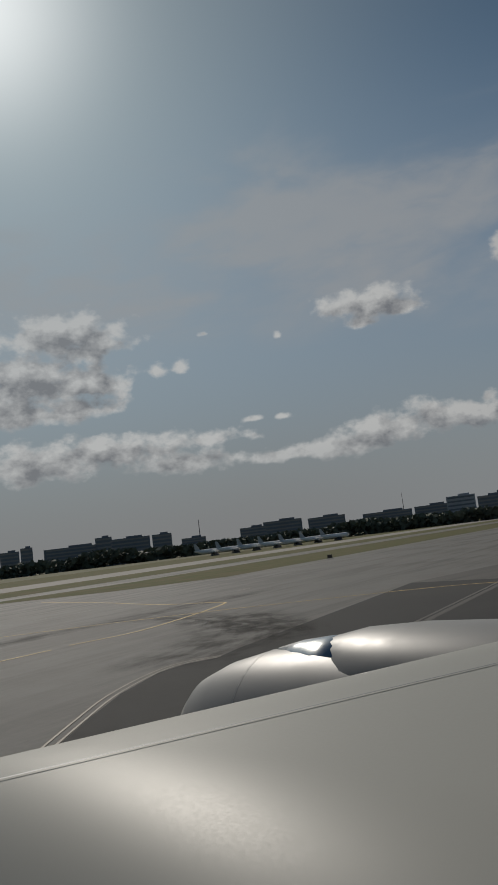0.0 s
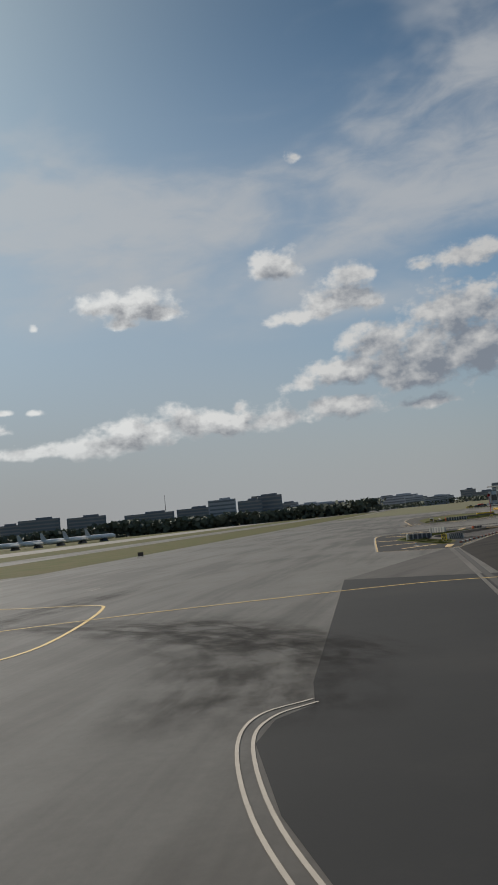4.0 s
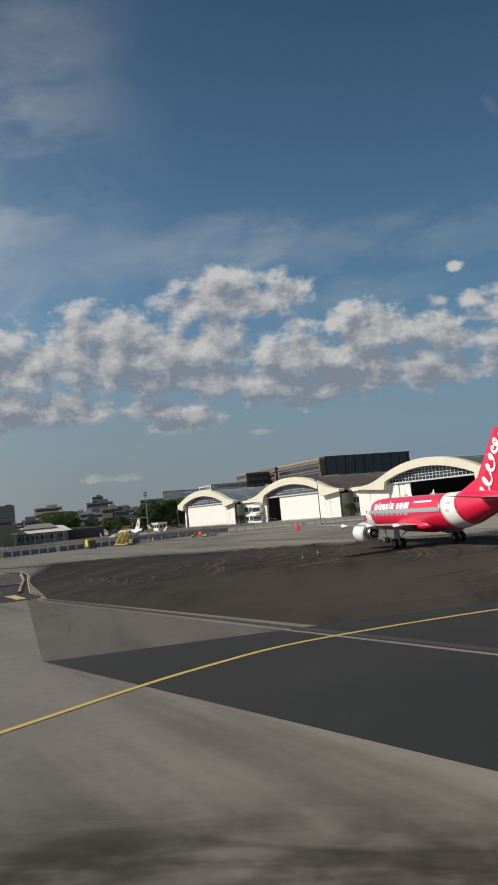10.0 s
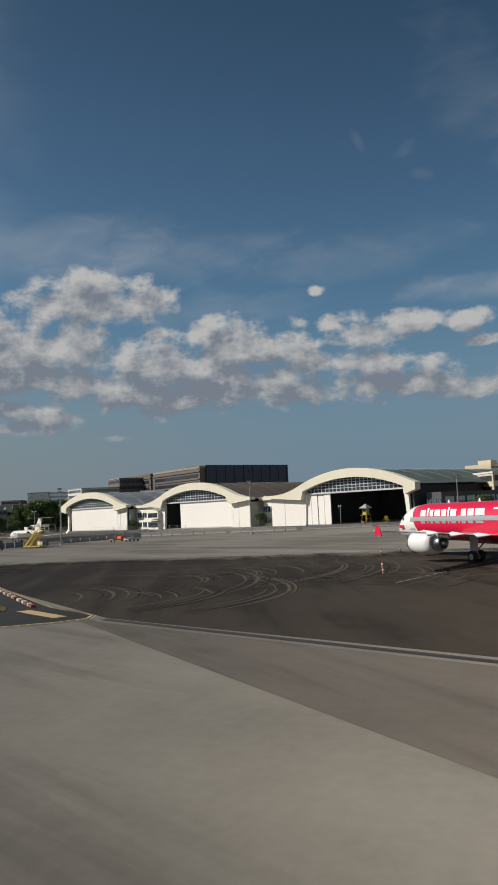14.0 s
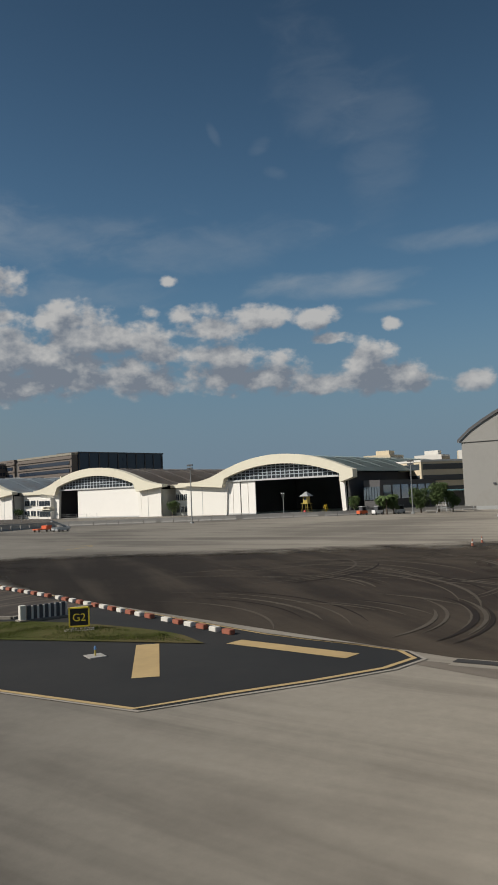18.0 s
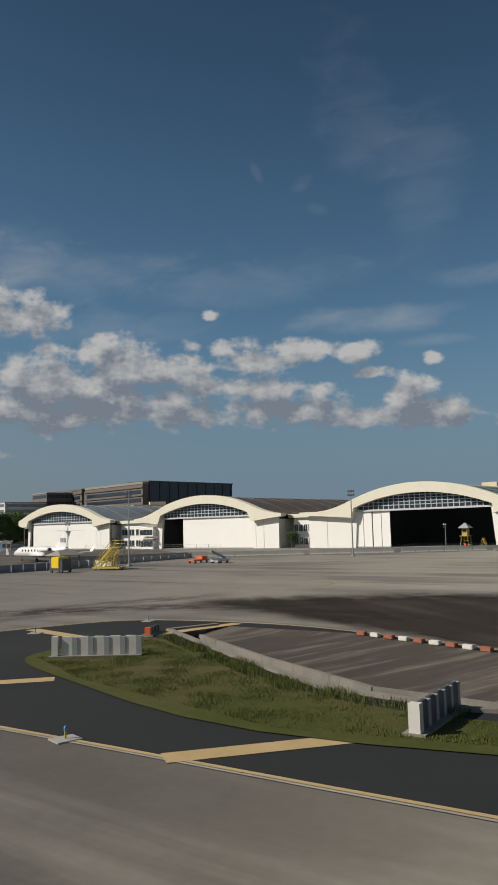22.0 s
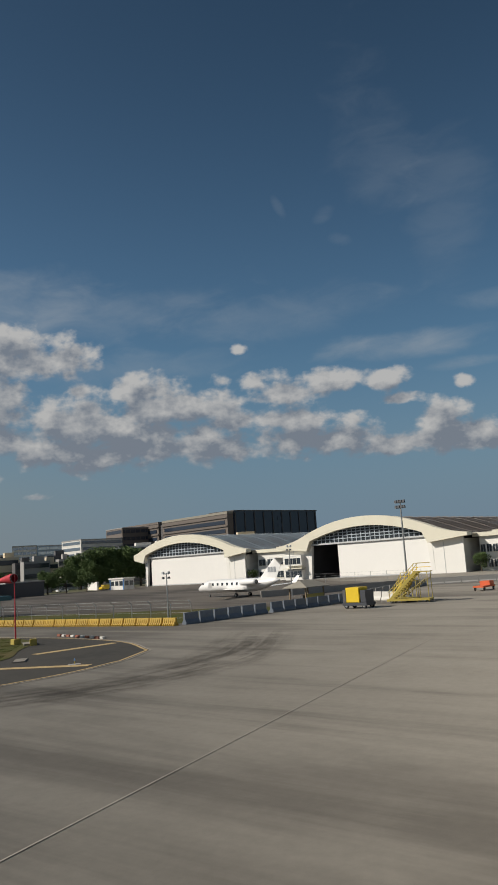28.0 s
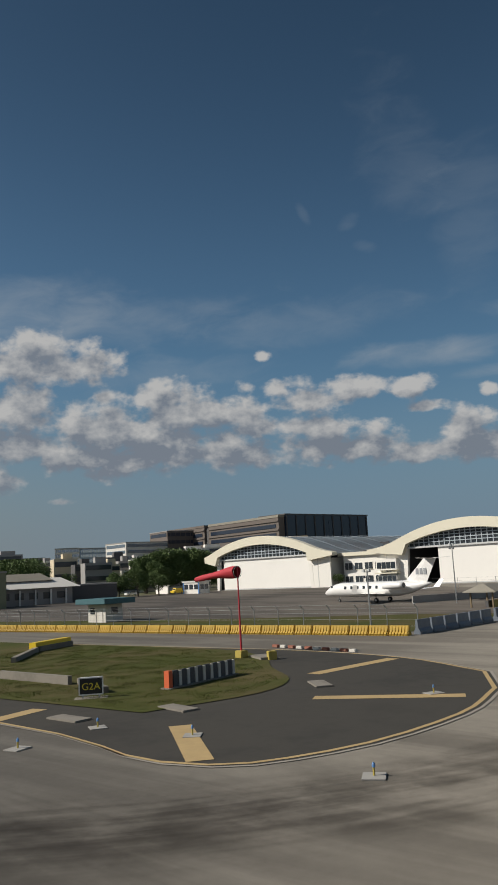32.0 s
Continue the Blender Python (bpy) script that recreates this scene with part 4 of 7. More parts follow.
def ring(x, r, zc, squash=1.0, shear=0.0, sides=28):
    """A fuselage section at x; shear slants it with height."""
    out = []
    for i in range(sides):
        a = 2 * math.pi * i / sides
        y, z = r * math.cos(a), r * squash * math.sin(a)
        out.append((x + shear * z, y, zc + z))
    return out


def along(table, x):
    """Linear reading of (x, a, b) rows."""
    for p, q in zip(table, table[1:]):
        if q[0] <= x <= p[0] or p[0] <= x <= q[0]:
            f = (x - p[0]) / (q[0] - p[0]) if q[0] != p[0] else 0
            return [p[i] + f * (q[i] - p[i]) for i in range(1, len(p))]
    return list((table[0] if abs(x - table[0][0]) < abs(x - table[-1][0]) else table[-1])[1:])


def aerofoil(x_le, chord, y, z, thick, n=10):
    """A wing section, leading edge forward (+x)."""
    pts = []
    for i in range(n + 1):
        t = (1 - math.cos(math.pi * i / n)) / 2
        pts.append((x_le - chord * t, y, z + chord * thick * (1.5 * math.sqrt(t) * (1 - t) + 0.04 * t)))
    for i in range(n - 1, 0, -1):
        t = (1 - math.cos(math.pi * i / n)) / 2
        pts.append((x_le - chord * t, y, z - chord * thick * 0.8 * math.sqrt(t) * (1 - t)))
    return pts


def wheel(parent, at, r, w):
    t = part("tyre", tube([(at[0], at[1] - w / 2, at[2]), (at[0], at[1] - w / 2 + 0.06, at[2]), (at[0], at[1] + w / 2 - 0.06, at[2]), (at[0], at[1] + w / 2, at[2])], [r * 0.86, r, r, r * 0.86], 18), "black", parent)
    part("rim", tube([(at[0], at[1] - w / 2 - 0.01, at[2]), (at[0], at[1] + w / 2 + 0.01, at[2])], r * 0.5, 12), "steel", t)


def airliner(m):
    a = thing("airliner", m, "pink-red and white twin-engined airliner parked on the apron", "aircraft")
    # x forward from the main gear, y to port, z up: x, radius, centre height
    B = [(17.7, 0.06, 2.95), (17.5, 0.42, 2.97), (17.0, 0.80, 3.05), (16.0, 1.27, 3.25), (15.0, 1.58, 3.45), (13.8, 1.82, 3.62), (12.2, 1.95, 3.75), (10.5, 1.98, 3.80),
         (-5.0, 1.98, 3.80), (-8.0, 1.90, 3.92), (-11.0, 1.66, 4.18), (-14.0, 1.28, 4.52), (-17.0, 0.80, 4.85), (-19.2, 0.38, 5.05), (-19.9, 0.12, 5.10)]

    def hull(x0, x1, s0, s1, name, material, label):
        n = max(3, int(abs(x1 - x0) / 0.8) + 1)
        rings = []
        for i in range(n + 1):
            f = i / n
            x = x0 + (x1 - x0) * f
            r, zc = along(B, x)
            rings.append(ring(x, r, zc, 1.03, s0 + (s1 - s0) * f))
        return part(name, loft(rings), material, a, label, True)

    hull(17.7, 12.4, 0, 0.45, "nose_section", "jet_white", "glossy white nose")
    body = hull(12.4, -7.6, 0.45, 0.55, "fuselage", "jet_red", "pink-red fuselage")
    hull(-7.6, -10.4, 0.55, 0.55, "rear_band", "jet_white", "slanting white band")
    hull(-10.4, -19.9, 0.55, 0, "tail_cone", "jet_red", "pink-red tail cone")
    # cockpit glass and nose trim
    for sgn in (1, -1):
        for i, (x, y) in enumerate(((16.05, 0.55), (15.75, 1.05), (15.1, 1.42))):
            part("cockpit_window", box(0.06, 0.52, 0.5, (x, sgn * y, 3.88), turn=sgn * (12 + 28 * i)), "window", a)
        part("nose_mark", box(0.9, 0.03, 0.35, (15.2, sgn * 1.66, 3.15)), "jet_red", a)
    # taped-over window line and the lettering as plain blocks, both following the hull
    def patch(x0, x1, z0, z1, sgn, out, slant=0.0):
        bm = bmesh.new()
        rows = []
        for z in (z0, (z0 + z1) / 2, z1):
            row = []
            for x in (x0, (x0 + x1) / 2, x1):
                r, zc = along(B, x)
                y = math.sqrt(max(0.01, (r + out) ** 2 - ((z - zc) / 1.03) ** 2))
                row.append(bm.verts.new((x - slant * (z - z0), sgn * y, z)))
            rows.append(row)
        for p, q in zip(rows, rows[1:]):
            for i in range(2):
                bm.faces.new((p[i], p[i + 1], q[i + 1], q[i]))
        return bm

    for sgn in (1, -1):
        for x in (12.9, -8.8):
            part("cabin_door", patch(x + 0.41, x - 0.41, 3.05, 4.9, sgn, 0.015), "jet_grey", a)
        for x0, x1 in ((13.2, 9.8), (9.8, 0.4), (0.4, -5.0), (-5.0, -7.2)):
            part("window_tape", patch(x0, x1, 3.95, 4.42, sgn, 0.05), "letter_grey", body, "silver tape over the windows")
        x = 11.2
        for wd, lo, hi in ((0.95, 3.9, 4.95), (0.3, 3.9, 5.15), (0.6, 3.9, 4.95), (0.95, 3.9, 4.95), (0.8, 3.9, 4.95), (0.3, 3.9, 5.15), (0.95, 3.9, 4.95), (0.3, 3.9, 4.15), (0.8, 3.9, 4.95), (0.95, 3.9, 4.95), (1.4, 3.9, 4.95)):
            part("lettering_block", patch(x, x - wd, lo + 0.56, hi + 0.2, sgn, 0.03, -0.45), "letter_white", body)
            part("lettering_block", patch(x - 0.25, x - wd * 0.8 - 0.25, lo - 0.22, lo + 0.03, sgn, 0.03, -0.45), "letter_grey", body)
            x -= wd + 0.22
        part("lettering_bar", patch(-0.3, -4.8, 5.02, 5.22, sgn, 0.03), "letter_white", body)
    # wing box, wings
    part("belly_fairing", loft([ring(5.5, 0.3, 2.3, 0.5), ring(4.0, 1.9, 2.35, 0.42), ring(-2.5, 2.0, 2.35, 0.42), ring(-5.5, 0.4, 2.5, 0.5)]), "jet_red", a, smooth=True)
    for sgn in (1, -1):
        secs = [aerofoil(5.2, 6.6, sgn * 1.6, 2.45, 0.07), aerofoil(3.0, 4.3, sgn * 6.4, 2.85, 0.06), aerofoil(-1.9, 1.7, sgn * 16.6, 3.75, 0.05)]
        w = part("wing", loft(secs), "jet_grey", a, "light grey wing")
        part("wing_fence", box(1.1, 0.06, 0.85, (-2.8, sgn * 16.65, 3.3), taper=0.55), "jet_red", w, "pink-red wing-tip fence")
        for y in (4.8, 8.4, 11.6):
            fairing = part("flap_fairing", loft([ring(0.6 - 0.30 * y, 0.05, 2.60 + 0.085 * y - 0.25), ring(-0.6 - 0.22 * y, 0.26, 2.52 + 0.085 * y - 0.25), ring(-2.4 - 0.20 * y, 0.05, 2.50 + 0.085 * y - 0.2)]), "jet_white", w, smooth=True)
            for v in fairing.data.vertices:
                v.co.y += sgn * y
        # engine
        e = part("engine_cowl", loft([[(x, sgn * 5.75 + p[1], p[2]) for _, p in zip(range(28), ring(0, r, 1.95))] for x, r in ((6.9, 0.92), (7.05, 1.0), (6.8, 1.1), (5.8, 1.22), (4.4, 1.2), (3.4, 1.05), (3.4, 0.9))]), "jet_white", a, "white engine cowl", True)
        part("intake_lip", loft([[(x, sgn * 5.75 + p[1], p[2]) for p in ring(0, r, 1.95)] for x, r in ((6.86, 0.93), (7.10, 0.98), (7.10, 1.04), (6.85, 1.12))], caps=False), "chrome", e, smooth=True)
        part("fan_face", tube([(6.5, sgn * 5.75, 1.95), (6.45, sgn * 5.75, 1.95)], 0.92, 24), "dark_steel", e)
        part("exhaust_core", loft([[(x, sgn * 5.75 + p[1], p[2]) for p in ring(0, r, 1.95)] for x, r in ((3.5, 0.86), (2.4, 0.62), (2.35, 0.56), (2.7, 0.5))]), "chrome", e, "bare metal exhaust", True)
        part("exhaust_cone", loft([[(x, sgn * 5.75 + p[1], p[2]) for p in ring(0, r, 1.95)] for x, r in ((2.7, 0.42), (1.7, 0.05))]), "steel", e, smooth=True)
        part("pylon", loft([[(5.6, sgn * 5.75 - 0.18, 2.9), (5.6, sgn * 5.75 + 0.18, 2.9), (5.4, sgn * 5.75 + 0.18, 3.2), (5.4, sgn * 5.75 - 0.18, 3.2)], [(1.4, sgn * 5.75 - 0.15, 2.4), (1.4, sgn * 5.75 + 0.15, 2.4), (1.4, sgn * 5.75 + 0.15, 2.75), (1.4, sgn * 5.75 - 0.15, 2.75)]]), "jet_white", e)
        # main gear
        g = part("gear_strut", tube([(0, sgn * 3.8, 0.6), (0, sgn * 3.75, 2.5)], 0.14, 10), "steel", a)
        part("gear_brace", tube([(0, sgn * 3.8, 1.1), (0.1, sgn * 2.2, 2.2)], 0.07), "steel", g)
        part("gear_door", box(1.1, 0.06, 1.5, (0.0, sgn * 4.05, 1.15)), "jet_grey", g)
        for dy in (-0.46, 0.46):
            wheel(g, (0, sgn * 3.8 + dy, 0.585), 0.585, 0.42)
        part("tailplane", loft([aerofoil(-14.6, 3.2, sgn * 0.7, 5.0, 0.06), aerofoil(-17.4, 1.4, sgn * 6.2, 5.55, 0.05)]), "jet_grey", a, "light grey tailplane")
    ng = part("nose_gear_strut", tube([(12.64, 0, 0.4), (12.75, 0, 2.1)], 0.10), "steel", a)
    for dy in (-0.25, 0.25):
        wheel(ng, (12.64, dy, 0.38), 0.38, 0.22)
    part("tow_bar", tube([(12.7, 0, 0.3), (12.75, 0.0, 0.22), (13.6, 0.1, 0.06)], 0.05), "dark_steel", ng)
    fin = part("fin", loft([[(-11.4, -0.10, 5.6), (-13.6, -0.22, 5.75), (-18.4, -0.05, 5.7), (-18.4, 0.05, 5.7), (-13.6, 0.22, 5.75), (-11.4, 0.10, 5.6)],
                            [(-16.75, -0.04, 11.7), (-17.2, -0.10, 11.76), (-18.75, -0.03, 11.76), (-18.75, 0.03, 11.76), (-17.2, 0.10, 11.76), (-16.75, 0.04, 11.7)]]), "jet_red", a, "pink-red fin")
    part("dorsal_fillet", loft([[(-8.6, -0.04, 5.75), (-13.0, -0.2, 5.5), (-13.0, 0.2, 5.5), (-8.6, 0.04, 5.75)], [(-8.7, -0.03, 5.8), (-13.6, -0.1, 7.4), (-13.6, 0.1, 7.4), (-8.7, 0.03, 5.8)]]), "jet_red", fin)
    for sgn in (1, -1):
        # flowing white script drawn as plain loops that climb the fin
        A, B_ = Vector((-13.9, 0, 5.3)), Vector((-17.5, 0, 11.0))
        up = (B_ - A).normalized()
        side = Vector((up.z, 0, -up.x))
        for u0, u1, amp, turns in ((0.0, 0.34, 0.80, 2.0), (0.40, 0.66, 0.70, 1.5), (0.72, 0.97, 0.5, 2.0)):
            pts = []
            for q in range(41):
                f = q / 40
                u = u0 + (u1 - u0) * f
                c = A + (B_ - A) * u + side * (amp * math.sin(2 * math.pi * turns * f)) + up * (0.42 * math.cos(2 * math.pi * turns * f))
                pts.append((c.x, sgn * (0.27 - 0.028 * (c.z - 5.3)), c.z))
            loop = tube(pts, [0.06] + [0.17] * 39 + [0.06], 8)
            for v in loop.verts:
                y0 = sgn * (0.26 - 0.028 * (v.co.z - 5.3))
                v.co.y = y0 + (v.co.y - y0) * 0.12
            part("script_loop", loop, "letter_white", fin)
    part("aerial", box(0.35, 0.04, 0.35, (8.5, 0, 5.8), taper=0.5), "jet_white", a)
    part("aerial", box(0.35, 0.04, 0.35, (3.5, 0, 5.82), taper=0.5), "jet_white", a)
    part("aerial", box(0.45, 0.04, 0.55, (-2.5, 0, 5.82), taper=0.5), "jet_white", a)
    return a


airliner(pose(80.4, 82.95, 0, 0, 0, 39.7))


def business_jet(m):
    j = thing("business_jet", m, "white business jet with winglets and a tall tail, parked", "aircraft")
    B = [(10.6, 0.05, 1.5), (10.2, 0.42, 1.6), (9.2, 0.82, 1.84), (8.0, 1.1, 2.05), (6.8, 1.24, 2.12), (-4.0, 1.24, 2.15), (-6.5, 1.0, 2.35), (-9.0, 0.45, 2.7), (-10.2, 0.1, 2.85)]
    part("fuselage", loft([ring(*B_, 1.0) for B_ in B]), "jet_white", j, smooth=True)
    for sgn in (1, -1):
        for i in range(6):
            part("cabin_window", box(0.42, 0.05, 0.5, (5.2 - 1.25 * i, sgn * 1.215, 2.25)), "window", j)
        part("cockpit_window", box(0.7, 0.05, 0.35, (8.35, sgn * 0.86, 2.5), turn=-sgn * 20), "window", j)
        w = part("wing", loft([aerofoil(2.6, 5.0, sgn * 0.9, 1.35, 0.05), aerofoil(-1.4, 2.2, sgn * 6.0, 1.65, 0.045), aerofoil(-3.4, 1.2, sgn * 9.6, 1.9, 0.04)]), "jet_white", j)
        part("winglet", loft([aerofoil(-3.4, 1.2, sgn * 9.6, 1.9, 0.04), [(x - 0.75, sgn * 10.1 + (y - sgn * 9.6) * 0.3 + (z - 1.9) * 0.4 * -sgn, 3.2) for x, y, z in aerofoil(-3.6, 0.7, sgn * 9.6, 1.9, 0.04)]]), "jet_white", w)
        e = part("engine", loft([[(x, sgn * 1.95 + p[1], p[2]) for p in ring(0, r, 2.75)] for x, r in ((-3.0, 0.52), (-3.2, 0.62), (-4.6, 0.66), (-6.2, 0.5), (-6.7, 0.42))]), "jet_white", j, smooth=True)
        part("exhaust", tube([(-6.3, sgn * 1.95, 2.75), (-6.75, sgn * 1.95, 2.75)], 0.40, 16), "dark_steel", e)
        part("intake", tube([(-2.98, sgn * 1.95, 2.75), (-3.02, sgn * 1.95, 2.75)], 0.46, 16), "black", e)
        part("engine_pylon", box(2.2, 0.7, 0.14, (-4.9, sgn * 1.3, 2.6)), "jet_white", e)
        g = part("gear_strut", tube([(-1.2, sgn * 1.6, 0.4), (-1.2, sgn * 1.6, 1.5)], 0.08), "steel", j)
        wheel(g, (-1.2, sgn * 1.6, 0.38), 0.38, 0.3)
        part("tailplane", loft([aerofoil(-9.3, 1.9, sgn * 0.05, 6.75, 0.05), aerofoil(-10.5, 0.9, sgn * 3.6, 6.85, 0.05)]), "jet_white", j)
    n = part("nose_gear_strut", tube([(7.6, 0, 0.3), (7.6, 0, 1.4)], 0.06), "steel", j)
    wheel(n, (7.6, 0, 0.27), 0.27, 0.2)
    fin = part("fin", loft([[(-5.4, -0.05, 3.1), (-7.0, -0.14, 3.0), (-9.3, -0.04, 2.9), (-9.3, 0.04, 2.9), (-7.0, 0.14, 3.0), (-5.4, 0.05, 3.1)], [(-9.1, -0.03, 6.75), (-9.7, -0.09, 6.8), (-11.3, -0.03, 6.8), (-11.3, 0.03, 6.8), (-9.7, 0.09, 6.8), (-9.1, 0.03, 6.75)]]), "jet_white", j)
    for sgn in (1, -1):
        for i in range(3):
            part("lettering_block", box(0.55, 0.02, 0.95, (-7.9 - 0.68 * i, sgn * 0.13, 4.3), taper=0.8), "letter_grey", fin)
    return j


business_jet(pose(202.2, 210.8, 0, 0, 0, 53.0) @ Matrix.Diagonal((1.1, 1.1, 0.99, 1.0)))

# ---- the wing and engine beside the seat, where the aircraft sets out ----


def own_wing():
    # local x forward, -y outboard
    w = thing("aircraft_wing", pose(0, 0, 0, 0, 0, 138), "pale grey aircraft wing with its engine nacelle", "aircraft wing")

    def sec(b, a_le, chord, z):
        return [(x, -b, zz) for x, _, zz in aerofoil(a_le, chord, 0, z, 0.055, 12)]

    def le(b):
        return 6.87 - 0.62 * (b - 3.85), 4.50 + 0.058 * (b - 3.85)

    secs = []
    for b, chord in ((0.9, 11.5), (4.0, 9.6), (8.2, 7.2), (10.2, 6.6)):
        a, z = le(b)
        secs.append(sec(b, a, chord, z))
    skin = part("wing_skin", loft(secs), "wing_skin", w, "smooth pale grey painted wing skin", True)

    def top(b, back, chord):
        t = back / chord
        a, z = le(b)
        return a - back, z + chord * 0.055 * (1.5 * math.sqrt(t) * (1 - t) + 0.04 * t) + 0.012
    spans = ((0.9, 11.5), (4.0, 9.6), (8.2, 7.2), (10.2, 6.6))
    bm = bmesh.new()
    prev = None
    for b, c in spans:
        x, z = top(b, 1.9, c)
        x2, z2 = top(b, 1.93, c)
        cur = (bm.verts.new((x, -b, z)), bm.verts.new((x2, -b, z2)))
        if prev:
            bm.faces.new((prev[0], cur[0], cur[1], prev[1]))
        prev = cur
    part("slat_gap", bm, "dark_steel", skin, "thin dark gap behind the slat")
    # nacelle ahead of and below the leading edge
    nb, nz = 9.4, 3.3
    n = part("nacelle", loft([[(x, -nb + p[1], p[2]) for p in ring(0, r, nz, 1.0, 0, 40)] for x, r in ((9.75, 0.5), (9.9, 0.62), (9.6, 0.85), (9.0, 1.08), (8.2, 1.26), (7.0, 1.40), (5.8, 1.43), (3.0, 1.36), (1.0, 1.0))]), "nacelle", w, "glossy pale grey engine nacelle", True)
    for x, r in ((8.2, 1.263), (6.0, 1.436)):
        part("cowl_seam", loft([[(x + d, -nb + p[1], p[2]) for p in ring(0, r, nz, 1.0, 0, 40)] for d in (0, 0.014)], caps=False), "grey_paint", n)
    part("pylon_hump", loft([[(x, -nb + p[1], p[2]) for p in ring(0, r, nz + zc, 0.75, 0, 24)] for x, r, zc in ((7.3, 0.15, 1.28), (7.0, 0.55, 1.04), (6.4, 0.92, 0.88), (5.6, 1.10, 0.79), (3.0, 1.15, 0.74), (1.0, 0.9, 0.7))]), "nacelle", n, smooth=True)
    part("pylon_fairing", loft([[(x, -nb + p[1], p[2]) for p in ring(0, r, nz + zc, 0.6, 0, 20)] for x, r, zc in ((8.1, 0.05, 1.26), (7.6, 0.40, 1.16), (7.1, 0.66, 1.06), (6.6, 0.78, 1.0))]), "chrome", n, "polished metal fairing", True)
    leg = part("gear_strut", tube([(-2.6, -3.6, 0.6), (-2.6, -3.5, 4.4)], 0.16, 10), "steel", w)
    for dy in (-0.5, 0.5):
        wheel(leg, (-2.6, -3.6 + dy, 0.6), 0.6, 0.42)
    return w


own_wing()


# ---- buildings round the apron ----
def slab_block(name, corner, to, depth, h, wall, label, floors, glass="window", band=0.5, roofm="city_grey", category="building", posts=0, inset=0.0):
    """A block with its front from corner to `to` (left to right as seen from outside) and window bands floor by floor."""
    c, e = Vector((*corner, 0)), Vector((*to, 0))
    L = (e - c).length
    turn = math.degrees(math.atan2(e.y - c.y, e.x - c.x))
    o = thing(name, pose(c.x, c.y, 0, 0, 0, turn), label, category)
    w = part("wall", box(L, depth, h, (L / 2, depth / 2, 0)), wall, o)
    part("roof", box(L + 0.4, depth + 0.4, 0.6, (L / 2, depth / 2, h)), roofm, o)
    fh = h / floors
    for i in range(floors):
        g = part("window_band", box(L * 0.94, 0.2, fh * band, (L / 2, -0.06 + inset, i * fh + fh * (1 - band) * 0.6)), glass, w)
        part("window_band", box(0.2, depth * 0.9, fh * band, (-0.06, depth / 2, i * fh + fh * (1 - band) * 0.6)), glass, w)
        for j in range(posts):
            part("mullion", box(0.35, 0.2, fh * band, (L * 0.03 + L * 0.94 * (j + 0.5) / posts, -0.14, i * fh + fh * (1 - band) * 0.6)), wall, g)
    return o


def plain_block(name, m, sx, sy, h, wall, label, roofm="city_grey", category="building"):
    o = thing(name, m, label, category)
    part("wall", box(sx, sy, h), wall, o)
    part("roof", box(sx + 0.3, sy + 0.3, 0.4, (0, 0, h)), roofm, o)
    return o


# big brown and dark-glass block behind the hangars
blk = thing("office_complex", pose(594.6, 289.5, 0, 0, 0, math.degrees(math.atan2(402 - 289.5, 697 - 594.6))), "large brown panelled office complex with a dark glass end", "building")
for x0, x1 in ((0, 86), (92, 150)):
    b = part("brown_wing", box(x1 - x0, 8, 41, ((x0 + x1) / 2, 0, 0)), "brown_stone", blk)
    part("parapet", box(x1 - x0 + 0.6, 8.6, 1.6, ((x0 + x1) / 2, 0, 41)), "tan_roof" if x0 == 0 else "brown_stone", b)
    for z in (4, 12, 20, 28, 34):
        part("window_band", box(x1 - x0 - 6, 0.4, 2.6, ((x0 + x1) / 2, 4.1, z)), "dark_glass", b)
        part("ledge", box(x1 - x0, 0.9, 0.7, ((x0 + x1) / 2, 4.3, z + 4.2)), "brown_stone", b)
part("stair_slot", box(6, 5, 40, (89, 0, 0)), "city_dark", blk)
gl = thing("glass_block", pose(594.6, 289.5, 0, 0, 0, math.degrees(math.atan2(239.5 - 289.5, 666 - 594.6))), "dark blue glass office block with pale fins", "building")
part("wall", box(88, 25, 42.6, (45, 11.5, 0)), "dark_glass", gl)
part("roof_edge", box(89, 26, 0.8, (45, 11.5, 42.6)), "city_dark", gl)
for i in range(10):
    part("fin", box(0.7, 0.6, 42, (2 + 9.5 * i, -1.3, 0)), "city_dark", gl)
for i in range(7):
    part("window_band", box(34, 0.3, 2.4, (62, -1.15, 4 + 5.4 * i)), "dark_glass", gl)

# pale buildings past the open hangar, tall grey shed, green lean-to
shed = thing("maintenance_shed", pose(217.3, 74.6, 0, 0, 0, AXIS - 90), "tall windowless grey maintenance shed with a gabled roof", "shed")
part("wall", box(60, 62, 17.0, (30, -31.0, 0)), "shed_grey", shed)
arch = [(0.8 - 63.6 * i / 20, 17.0 + 12.0 * math.sin(math.pi * i / 20) ** 0.8) for i in range(21)]
part("roof", loft([[(x, y, z) for y, z in arch] for x in (-0.3, 60.6)]), "shed_grey", shed, "grey arched sheet roof")
part("roof_edge", loft([[(-0.7, y, z + d) for y, z in arch] for d in (-0.1, 0.7)], closed=False), "city_dark", shed, "dark edge of the arched roof")
part("wall_lamp", box(0.3, 0.6, 0.4, (-0.2, -8.0, 6.2)), "dark_steel", shed)
part("wall_base", box(0.2, 61, 0.9, (-0.12, -31, 0)), "grey_paint", shed)
slab_block("stepped_building", (262, 79), (270, 62), 20, 14, "city_cream", "cream stepped building behind the sheds", 4, roofm="city_white")
lean = thing("open_shelter", pose(236, 70, 0, 0, 0, AXIS - 90), "low green-roofed open shelter", "shelter")
